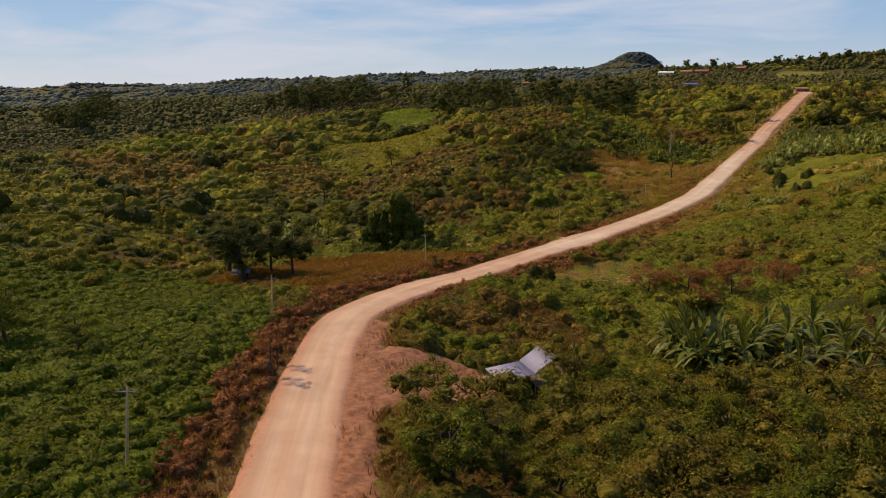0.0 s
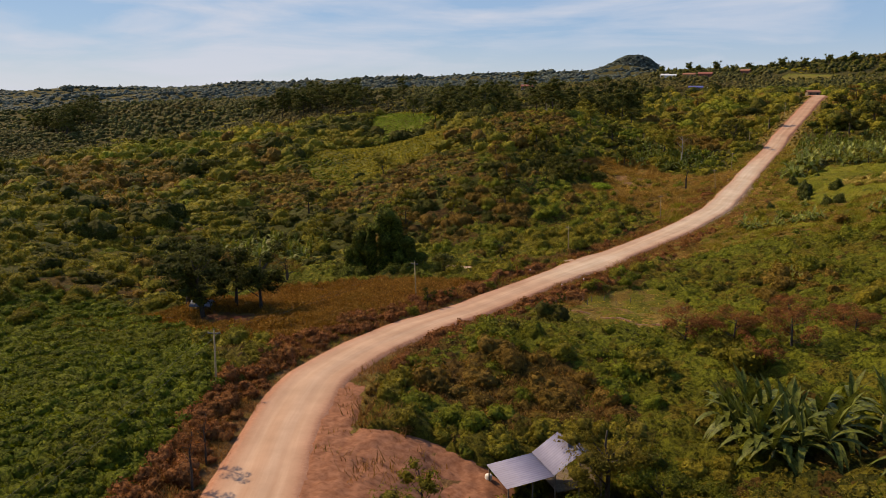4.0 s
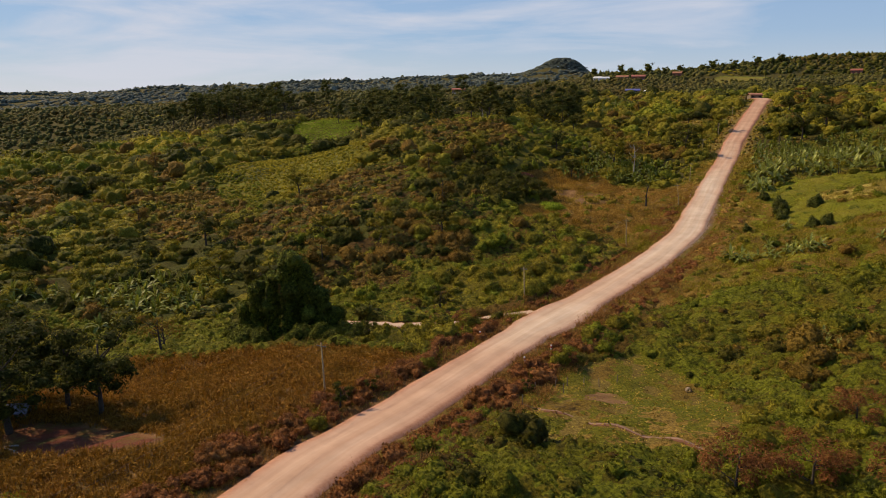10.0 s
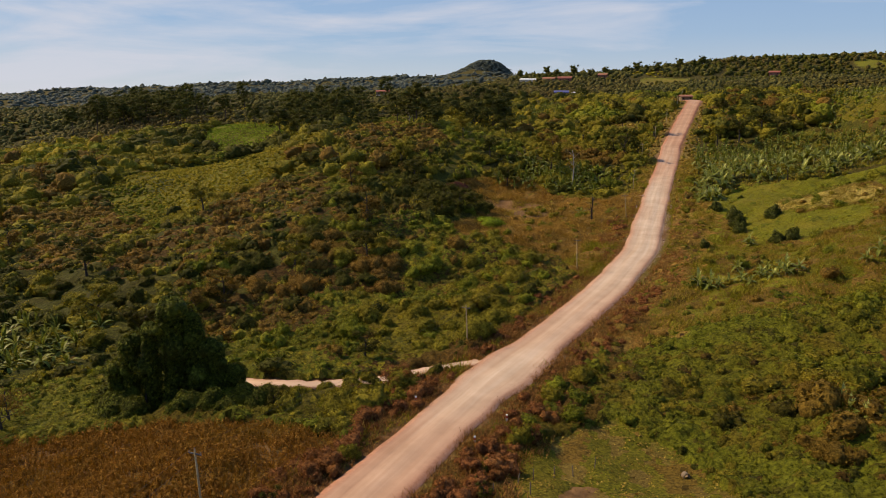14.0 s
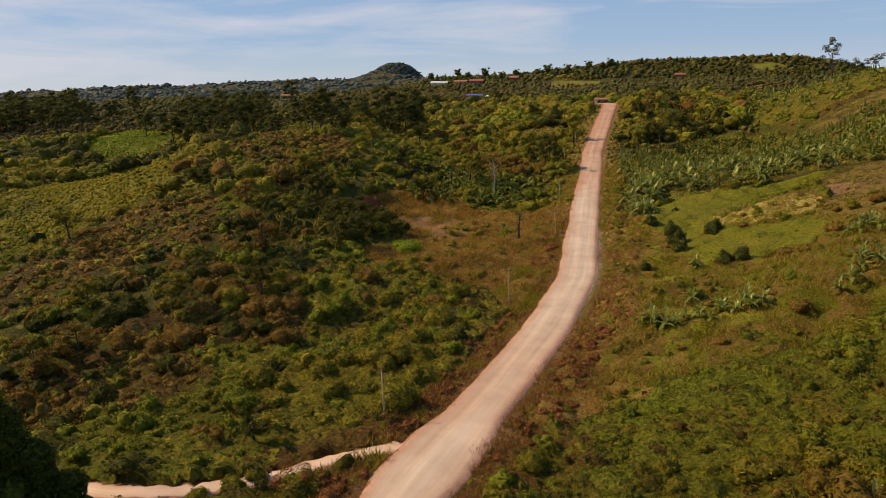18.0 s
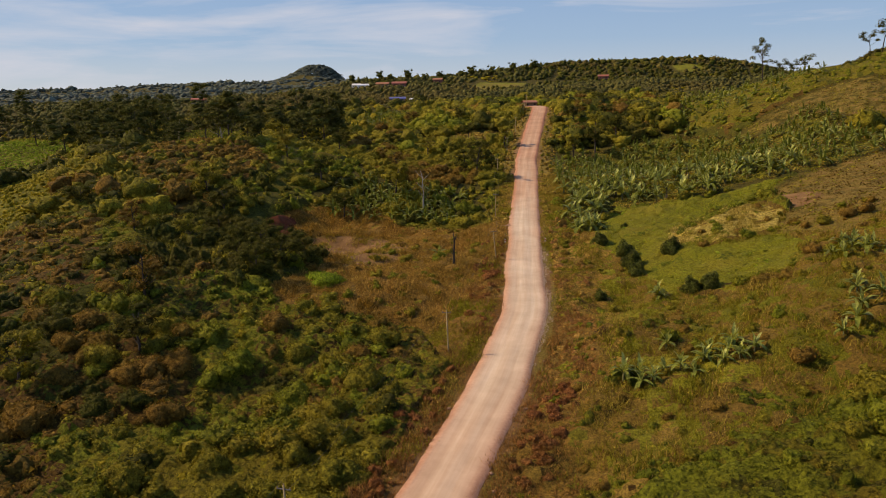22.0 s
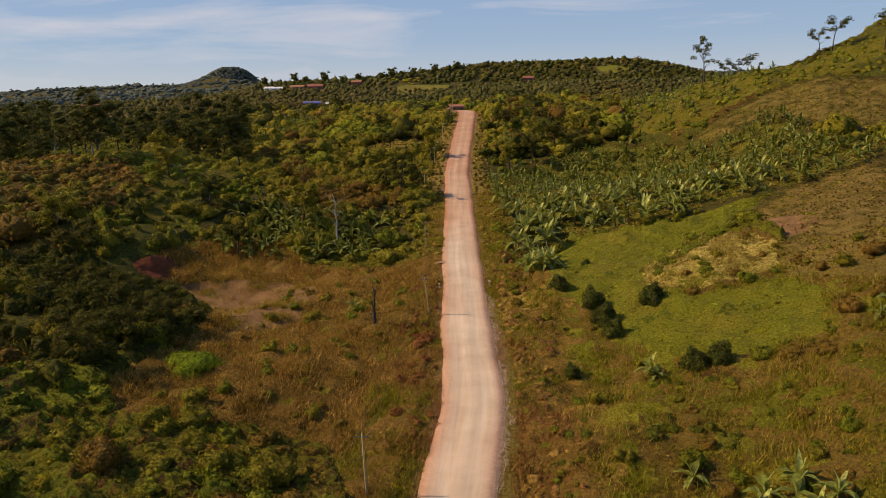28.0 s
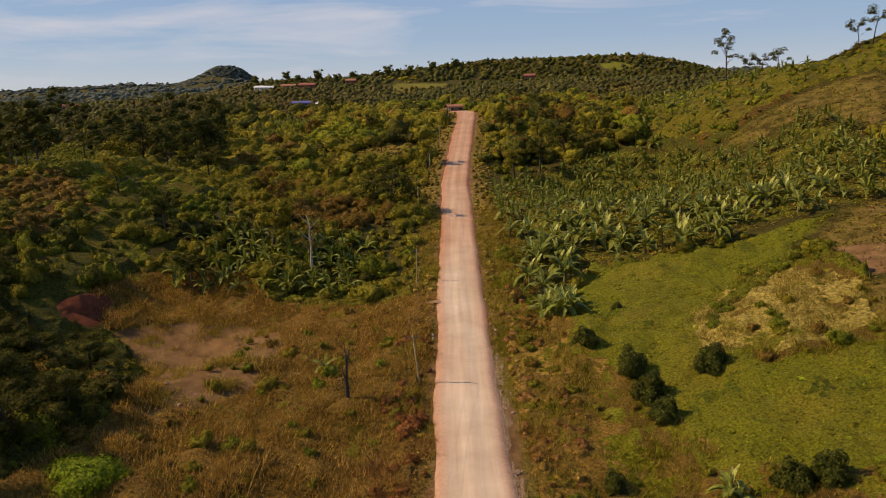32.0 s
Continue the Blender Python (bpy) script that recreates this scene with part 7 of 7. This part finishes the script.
def build_line():
    first = make_pole()
    tops = []
    for k, (x, y, lx, ly) in enumerate(POLES):
        near = int(np.argmin(np.abs(ROAD[:, 1] - y)))
        way = ROAD[min(near + 3, len(ROAD) - 1)] - ROAD[max(near - 3, 0)]
        m = pose(x, y, float(land(x, y)), lx, ly, math.degrees(math.atan2(way[1], way[0])) - 90)
        if k == 0:
            first.matrix_basis = m
        else:
            copy_thing(first, m)
        tops.append([m @ Vector((s, 0, POLE_HIGH - 0.15)) for s in (-0.62, 0.62)])
    for side in (0, 1):
        for a, b in zip(tops, tops[1:]):
            t = np.linspace(0, 1, 13)[:, None]
            p = np.array(a[side])[None] * (1 - t) + np.array(b[side])[None] * t
            p[:, 2] -= 4 * 0.55 * (t * (1 - t))[:, 0]
            tagged(new("power_cable", tube_mesh("power_cable", [tube(p, np.full(13, 0.008), 3, False)], [WIRE])), "thin dark power cable slung between the poles", "cable", "power cables")


build_line()

# ---- side track, path and earthworks ----


def ribbon(name, points, half, mat_, lift, label, category, wobble=0.2, seed=3, even=False):
    rng = np.random.default_rng(seed)
    p = np.array(points, float)
    along = np.r_[0, np.cumsum(np.hypot(*np.diff(p, axis=0).T))]
    s = np.arange(0, along[-1], 0.8)
    line = np.stack([np.interp(s, along, p[:, k]) for k in (0, 1)], 1)
    kernel = np.ones(7) / 7
    line = np.stack([np.convolve(np.r_[[line[0, k]] * 3, line[:, k], [line[-1, k]] * 3], kernel, "valid") for k in (0, 1)], 1)
    way = np.gradient(line, axis=0)
    way /= np.linalg.norm(way, axis=1)[:, None]
    side = np.stack([way[:, 1], -way[:, 0]], 1)
    across = np.array([-1.15, -1, -0.6, -0.3, 0, 0.3, 0.6, 1, 1.15])
    h = half + rng.normal(0, wobble, (len(line), 1)) * np.where(np.abs(across) > 0.9, 1, 0)[None]
    xy = line[:, None] + side[:, None] * (across[None] * h)[..., None]
    z = land(xy[..., 0], xy[..., 1]) + lift
    z[:, 2:-2] = z[:, 2:-2].mean(1, keepdims=True) * 0.5 + z[:, 2:-2] * 0.5
    for k in range(z.shape[1] if even else 0):
        z[:, k] = np.convolve(np.r_[[z[0, k]] * 7, z[:, k], [z[-1, k]] * 7], np.ones(15) / 15, "valid")
    z[:, 0] -= 0.5
    z[:, -1] -= 0.5
    d, high = road_distance(xy[..., 0], xy[..., 1])
    z = np.where(np.abs(d) < 4.6, high + 0.03, z)
    n, k = len(line), len(across)
    uv = np.stack([np.broadcast_to((across + 1) / 2, (n, k)), np.broadcast_to(s[:, None], (n, k))], -1).reshape(-1, 2)
    at = np.arange(n * k).reshape(n, k)
    f = np.stack([at[:-1, :-1], at[:-1, 1:], at[1:, 1:], at[1:, :-1]], -1).reshape(-1, 4)
    me = quick_mesh(name, np.concatenate([xy, z[..., None]], -1).reshape(-1, 3), f, [mat_], True, uv)
    return tagged(new(name, me), label, category, kind="structure")


ribbon("side_track", SIDE_TRACK, 1.15, road_material("pale_track", 1.2, (0.94, 1.08, 1.16)), 0.16, "pale dusty side track branching off the road", "track", 0.22, even=True)
ribbon("footpath", FOOTPATH, 0.2, road_material("worn_path", 0.5), 0.10, "narrow worn footpath across the meadow", "path", 0.08)
ribbon("clearing_track", [(-12, 120.5), (-18, 121.5), (-24, 122.5), (-32, 122), (-38, 120)], 0.8, road_material("clearing_track_soil", 0.62), 0.10, "faint earth track from the road to the clearing", "track")


def build_eroded_soil():
    """Raw red soil beside the first bend, cut by small gullies that run to the road."""
    gx, gy = np.arange(-2, 34, 0.35), np.arange(-152, -94, 0.35)
    x, y = np.meshgrid(gx, gy)
    d, high = road_distance(x, y)
    along = x * 0.62 - y * 0.78
    gully = np.abs(np.sin(along * 0.55 + 1.6 * ripple(x, y, 7, 95))) ** 0.5
    rough = 0.22 * gully + 0.10 * ripple(x, y, 2.3, 96) + 0.05 * ripple(x, y, 0.9, 97)
    edge = np.minimum(blend(d, 2.6, 3.5), np.maximum(1 - blend(d, 5.4 + 1.2 * ripple(x, y, 9, 98), 7.6), depth_in("soil_patch", x, y, 1.5)))
    edge = np.minimum(edge, 1 - blend(y, -104, -97))
    z = land(x, y) - 0.25 + edge * (0.32 + rough)
    z = np.where(d < 4.0, np.minimum(z, high + 0.02 * (d - 3.2)), z)
    h, w = x.shape
    at = np.arange(h * w).reshape(h, w)
    f = np.stack([at[:-1, :-1], at[:-1, 1:], at[1:, 1:], at[1:, :-1]], -1).reshape(-1, 4)
    keep = (edge.ravel()[f] > 0.02).all(1)
    used, back = np.unique(f[keep], return_inverse=True)
    v = np.stack([x, y, z], -1).reshape(-1, 3)[used]
    me = quick_mesh("eroded_soil", v, back.reshape(-1, 4), [plain_material("raw_red_soil", (0.17, 0.066, 0.034), (0.33, 0.155, 0.090), 0.95, 1.6, 0.9, 0.1)], True)
    tagged(new("eroded_soil", me), "bare eroded red soil with small gullies", "soil", kind="structure")


build_eroded_soil()


def build_cut_bank():
    """The steep face of raw red earth where soil was dug away."""
    turn, up = np.meshgrid(np.radians(np.linspace(118, 178, 34)), np.linspace(0, 1, 12))
    wave = 0.9 * np.sin(turn * 9) + 0.5 * np.sin(turn * 23 + 1)
    out = 11.6 + wave * 0.5 + 2.6 * up ** 2.2
    x, y = -63.5 + out * np.cos(turn), 110.5 + out * np.sin(turn)
    foot, head = land(-63.5 + 10.5 * np.cos(turn), 110.5 + 10.5 * np.sin(turn)), land(-63.5 + 16 * np.cos(turn), 110.5 + 16 * np.sin(turn))
    taper = np.sin((turn - turn.min()) / (turn.max() - turn.min()) * math.pi) ** 0.5
    z = foot - 0.4 + (np.maximum(head - foot, 0.6) + 0.9) * taper * up + 0.16 * ripple(x * 2 + up * 3, y * 2, 1.6, 301)
    x = x + 0.22 * ripple(z * 3, y, 2.0, 302)
    h, w = x.shape
    at = np.arange(h * w).reshape(h, w)
    f = np.stack([at[:-1, :-1], at[:-1, 1:], at[1:, 1:], at[1:, :-1]], -1).reshape(-1, 4)
    me = quick_mesh("cut_bank", np.stack([x, y, z], -1).reshape(-1, 3), f, [plain_material("dug_red_earth", (0.10, 0.030, 0.015), (0.20, 0.060, 0.028), 0.95, 1.1, 0.9, 0.1)], True)
    tagged(new("cut_bank", me), "steep dug face of raw red earth", "bank", kind="structure")


build_cut_bank()


def build_markers():
    post = root("marker_post", "small red and white concrete marker post at the verge", "marker post", "marker posts")
    part("post", bm_mesh("post", box(-0.11, 0.11, -0.11, 0.11, -0.2, 0.85, 0.02), plain_material("marker_paint", (0.6, 0.58, 0.54), (0.74, 0.72, 0.68), 0.7, 6)), post)
    part("band", bm_mesh("band", box(-0.116, 0.116, -0.116, 0.116, 0.42, 0.66), plain_material("marker_red", (0.42, 0.05, 0.03), (0.55, 0.09, 0.05), 0.6, 6)), post, "red painted band")
    for k, (x, y) in enumerate([(-14.0, 106), (-4.9, 108), (-6.4, -36.5), (-5.2, -29.5), (-17.2, -29)]):
        m = pose(x, y, float(land(x, y)), 0, 0, 10 * k)
        if k == 0:
            post.matrix_basis = m
        else:
            copy_thing(post, m)


build_markers()

# ---- shelters and houses ----
SHEET = plain_material("weathered_metal_sheet", (0.23, 0.22, 0.31), (0.28, 0.27, 0.37), 0.65, 1.2, 0.1, 0.2)
TARP = plain_material("grey_blue_tarp", (0.10, 0.11, 0.14), (0.22, 0.23, 0.27), 0.7, 2)
TIMBER = plain_material("weathered_timber", (0.13, 0.095, 0.065), (0.25, 0.19, 0.13), 0.85, 5, 0.3)
PLASTER = plain_material("pale_plaster", (0.56, 0.54, 0.50), (0.70, 0.68, 0.64), 0.85, 2)
BRICKRED = plain_material("red_brown_wall", (0.22, 0.075, 0.05), (0.32, 0.12, 0.08), 0.8, 2)
REDROOF = plain_material("red_roof_sheet", (0.26, 0.075, 0.045), (0.36, 0.12, 0.075), 0.55, 1.5)
RUSTROOF = plain_material("rusty_roof_sheet", (0.26, 0.10, 0.055), (0.38, 0.17, 0.09), 0.7, 1.5)
WHITEROOF = plain_material("white_roof_sheet", (0.60, 0.62, 0.64), (0.74, 0.75, 0.77), 0.5, 1.5)
BLUEROOF = plain_material("blue_roof_sheet", (0.07, 0.08, 0.22), (0.12, 0.13, 0.32), 0.5, 1.5)
SHADEDPANE = plain_material("dark_window_pane", (0.02, 0.022, 0.025), (0.035, 0.038, 0.04), 0.2, 2)


def sheet(corners, waves, deep, thick):
    """A corrugated roof sheet between four corners (two along each eave)."""
    a, b, c, d = (np.array(v, float) for v in corners)
    n = waves * 4 + 1
    u = np.linspace(0, 1, n)[:, None]
    low, high = a * (1 - u) + b * u, d * (1 - u) + c * u
    up = np.cross(b - a, d - a)
    up /= np.linalg.norm(up)
    wave = up[None] * (deep * np.sin(np.linspace(0, waves * 6.283, n)))[:, None]
    rows = [low + wave, high + wave, high + wave - up * thick, low + wave - up * thick]
    v = np.concatenate(rows)
    k = np.arange(n - 1)
    f = [np.stack([k + r * n, k + 1 + r * n, k + 1 + ((r + 1) % 4) * n, k + ((r + 1) % 4) * n], -1) for r in range(4)]
    return v, np.concatenate(f)


def build_field_shelter():
    """The metal-roofed shelter beside the orchard."""
    hut = root("field_shelter", "open field shelter with two weathered grey metal roofs", "shelter")
    g = 0.0
    # u runs along the ridge, v across it
    W, D = 2.1, 4.3
    part("roof_sheet", quick_mesh("roof_sheet", *sheet([(-W, -D, g + 2.0), (W, -D, g + 2.0), (W, 0.1, g + 2.35), (-W, 0.1, g + 2.35)], 14, 0.02, 0.02), [SHEET]), hut)
    part("roof_sheet", quick_mesh("roof_sheet", *sheet([(-W, 0.0, g + 2.4), (W, 0.0, g + 2.4), (W, 2.5, g + 3.95), (-W, 2.5, g + 3.95)], 14, 0.02, 0.02), [SHEET]), hut)
    part("roof_sheet", quick_mesh("roof_sheet", *sheet([(-W, 2.45, g + 3.93), (W, 2.45, g + 3.93), (W, 4.9, g + 2.4), (-W, 4.9, g + 2.4)], 14, 0.02, 0.02), [SHEET]), hut)
    for x in (-1.95, 1.95):
        for y, h in ((-4.1, 2.0), (-1.9, 2.15), (0.2, 2.4), (2.5, 3.85), (4.7, 2.4)):
            part("post", tube_mesh("post", [tube([(x, y, -0.5), (x, y, h)], [0.07, 0.06], 6)], [TIMBER]), hut)
    for y, h in ((-4.1, 1.95), (0.2, 2.3), (4.7, 2.35)):
        part("beam", bm_mesh("beam", box(-2.0, 2.0, y - 0.05, y + 0.05, h - 0.1, h), TIMBER), hut)
    part("wall_panel", bm_mesh("wall_panel", box(-1.95, 1.95, 4.62, 4.68, 0, 2.2), TIMBER), hut)
    part("platform", bm_mesh("platform", box(-1.7, 1.7, 0.6, 4.4, 0.45, 0.55), TIMBER), hut)
    part("water_drum", tube_mesh("water_drum", [tube([(-2.3, -4.0, 0), (-2.3, -4.0, 0.85)], [0.32, 0.32], 12)], [PLASTER]), hut, "pale plastic water drum")
    hut.matrix_basis = pose(25.85, -105.6, 6.75, 0, 0, math.degrees(math.atan2(-0.57, 0.82)))


def build_tarp_shelter():
    hut = root("tarp_shelter", "low shelter of grey tarps and sticks under the shade trees", "shelter")
    part("tarp", quick_mesh("tarp", *sheet([(-2.0, -1.3, 0.8), (2.0, -1.3, 0.9), (1.9, 0.2, 1.75), (-1.9, 0.2, 1.65)], 5, 0.05, 0.03), [TARP]), hut)
    part("tarp", quick_mesh("tarp", *sheet([(-1.9, 0.15, 1.65), (1.9, 0.15, 1.75), (2.0, 1.7, 0.8), (-2.0, 1.7, 0.85)], 5, 0.05, 0.03), [TARP]), hut)
    for x in (-1.85, 1.85):
        for y, h in ((-1.2, 0.85), (0.15, 1.7), (1.6, 0.85)):
            part("post", tube_mesh("post", [tube([(x, y, -0.3), (x, y, h)], [0.05, 0.04], 5)], [TIMBER]), hut)
    part("bench", bm_mesh("bench", box(-1.5, 1.5, -0.9, 1.2, 0.35, 0.43), TIMBER), hut)
    hut.matrix_basis = pose(-56, -79.3, float(land(-56, -79.3)) + 0.05, 0, 0, 35)


def make_house(x, y, turn, w, d, h, wall_mat, roof_mat, label, stilts=0.0, pitch=0.45):
    house = root("house", label, "house", "village houses")
    z0 = stilts
    t = 0.15
    part("wall", bm_mesh("wall", box(-w / 2, w / 2, -d / 2, -d / 2 + t, z0, z0 + h), wall_mat), house)
    part("wall", bm_mesh("wall", box(-w / 2, w / 2, d / 2 - t, d / 2, z0, z0 + h), wall_mat), house)
    part("wall", bm_mesh("wall", box(-w / 2, -w / 2 + t, -d / 2 + t, d / 2 - t, z0, z0 + h), wall_mat), house)
    part("wall", bm_mesh("wall", box(w / 2 - t, w / 2, -d / 2 + t, d / 2 - t, z0, z0 + h), wall_mat), house)
    rise, o = d / 2 * pitch, 0.6
    for s in (-1, 1):
        cs = [(-w / 2 - o, s * (d / 2 + o), z0 + h - o * pitch), (w / 2 + o, s * (d / 2 + o), z0 + h - o * pitch), (w / 2 + o, 0, z0 + h + rise), (-w / 2 - o, 0, z0 + h + rise)]
        part("roof", quick_mesh("roof", *sheet(cs if s < 0 else cs[1::-1] + cs[:1:-1], 12, 0.03, 0.08), [roof_mat]), house)
    door = part("door", bm_mesh("door", box(-0.5, 0.5, -d / 2 - 0.04, -d / 2 - 0.004, z0, z0 + 2.0), TIMBER), house)
    for wx in (-w * 0.3, w * 0.3):
        win = part("window", bm_mesh("window", box(wx - 0.6, wx + 0.6, -d / 2 - 0.05, -d / 2 - 0.004, z0 + 0.9, z0 + 2.0), TIMBER), house)
        part("pane", bm_mesh("pane", box(wx - 0.5, wx + 0.5, -d / 2 - 0.06, -d / 2 - 0.052, z0 + 1.0, z0 + 1.9), SHADEDPANE), win)
    if stilts:
        for sx in (-w / 2 + 0.3, 0, w / 2 - 0.3):
            for sy in (-d / 2 + 0.3, d / 2 - 0.3):
                part("stilt", bm_mesh("stilt", box(sx - 0.12, sx + 0.12, sy - 0.12, sy + 0.12, -0.4, z0), TIMBER), house)
        part("floor", bm_mesh("floor", box(-w / 2, w / 2, -d / 2, d / 2, z0 - 0.12, z0 - 0.004), TIMBER), house)
    else:
        part("footing", bm_mesh("footing", box(-w / 2 - 0.1, w / 2 + 0.1, -d / 2 - 0.1, d / 2 + 0.1, -1.5, -0.004), PLASTER), house)
    house.matrix_basis = pose(x, y, float(land(x, y)) + 0.1, 0, 0, turn)
    return house


build_field_shelter()
build_tarp_shelter()

make_house(-215, 637, 20, 11, 7, 3.2, PLASTER, WHITEROOF, "white-walled house with white metal roof on the ridge")
make_house(-226, 652, -10, 8, 6, 3.0, PLASTER, WHITEROOF, "small white house with white metal roof on the ridge")
make_house(-196, 640, 5, 12, 7, 2.8, TIMBER, RUSTROOF, "timber house with rusty metal roof on the ridge")
make_house(-178, 634, 12, 13, 8, 2.8, BRICKRED, REDROOF, "long house with bright red roof on the ridge")
make_house(-128, 440, 15, 10, 6, 2.4, TIMBER, BLUEROOF, "low house with dark blue metal roof among trees")
make_house(-119, 452, -20, 6, 4, 2.2, PLASTER, WHITEROOF, "small white shed beside the blue-roofed house")
make_house(13, 736, -4, 10, 7, 3.0, BRICKRED, REDROOF, "red-brown stilt house with red roof in the woods", 2.4)
make_house(-320, 515, 25, 12, 7, 2.8, TIMBER, REDROOF, "farmhouse with red roof among far bushes")
make_house(-152, 690, 0, 9, 7, 3.4, BRICKRED, RUSTROOF, "brown house with rusty roof on the skyline")
make_house(-30, 352, 30, 7, 5, 2.4, TIMBER, RUSTROOF, "timber house with rusty roof at the end of the road")
ribbon("village_track", [(-222, 640), (-208, 612), (-196, 585), (-182, 560)], 2.6, road_material("village_track_soil", 0.8), 0.3, "red earth track climbing to the village", "track")

# ---- small things ----


def build_small_things():
    ring = root("concrete_ring", "weathered grey-brown well ring lying in the meadow", "concrete ring")
    n = 16
    a = np.linspace(0, 6.283, n, endpoint=False)
    rows = [np.c_[np.cos(a) * r, np.full(n, y), np.sin(a) * r + 0.5] for r, y in ((0.5, -0.4), (0.5, 0.4), (0.42, 0.4), (0.42, -0.4))]
    v = np.concatenate(rows)
    k = np.arange(n)
    f = np.concatenate([np.stack([k + r * n, (k + 1) % n + r * n, (k + 1) % n + ((r + 1) % 4) * n, k + ((r + 1) % 4) * n], -1) for r in range(4)])
    part("ring", quick_mesh("ring", v * 0.7, f, [TIMBER]), ring)
    ring.matrix_basis = pose(15, -32, float(land(15, -32)), 0, 0, 40)
    post = tagged(new("fence_post", tube_mesh("fence_post", [tube([(0, 0, -0.3), (0.02, 0.01, 0.7), (0.05, 0, 1.35)], [0.07, 0.06, 0.05], 6)], [TIMBER])), "rough wooden fence post at the meadow edge", "fence post", "fence posts")
    for i, (x, y) in enumerate([(0.5, -42.5), (1.6, -41), (2.4, -44.5), (3.2, -39.2), (4.6, -37), (-0.6, -46.5), (6.2, -34.5), (0.2, -52)]):
        m = pose(x, y, float(land(x, y)), 3 * math.sin(i * 2), 4 * math.cos(i * 3), 50 * i)
        if i == 0:
            post.matrix_basis = m
        else:
            copy_thing(post, m)
    rng = np.random.default_rng(91)
    log = tagged(new("felled_log", tube_mesh("felled_log", [tube([(-1.6, 0, 0.12), (0, 0.06, 0.14), (1.6, 0, 0.12)], [0.14, 0.13, 0.10], 7)], [PALEBARK])), "pale felled log lying at the maize edge", "log", "felled logs")
    for i, (x, y) in enumerate([(-58, -86), (-56.5, -85.2), (-55, -86.3), (-53, -85), (-50.5, -86), (-48.5, -85), (-57.4, -87), (-46, -85.4)]):
        m = pose(x, y, float(land(x, y)), 0, rng.uniform(-4, 4), 20 + rng.uniform(-30, 30))
        if i == 0:
            log.matrix_basis = m
        else:
            copy_thing(log, m)
    # loose stones on the clearing and verge
    bm = bmesh.new()
    bmesh.ops.create_icosphere(bm, subdivisions=2, radius=0.22)
    for v in bm.verts:
        v.co += Vector(noise.noise_vector(v.co * 4)) * 0.07
        v.co.z *= 0.7
    stone = tagged(new("stone", bm_mesh("stone", bm, plain_material("red_stone", (0.20, 0.10, 0.06), (0.36, 0.22, 0.15), 0.9, 6, 0.3))), "reddish field stone lying on bare soil", "stone", "loose stones")
    for i in range(46):
        if i < 18:
            x, y = rng.uniform(-52, -40), rng.uniform(82, 112)
        else:
            y = rng.uniform(-20, 120)
            x = float(np.interp(y, ROAD[:, 1], ROAD[:, 0])) + rng.choice([-1, 1]) * rng.uniform(4.2, 5.6)
        s = rng.uniform(0.5, 1.5)
        m = pose(x, y, float(land(x, y)) + 0.03, 0, 0, rng.uniform(0, 360)) @ Matrix.Scale(s, 4)
        if i == 0:
            stone.matrix_basis = m
        else:
            stone.scale, keep = (1, 1, 1), stone.scale.copy()
            copy_thing(stone, m)
            stone.scale = keep


build_small_things()
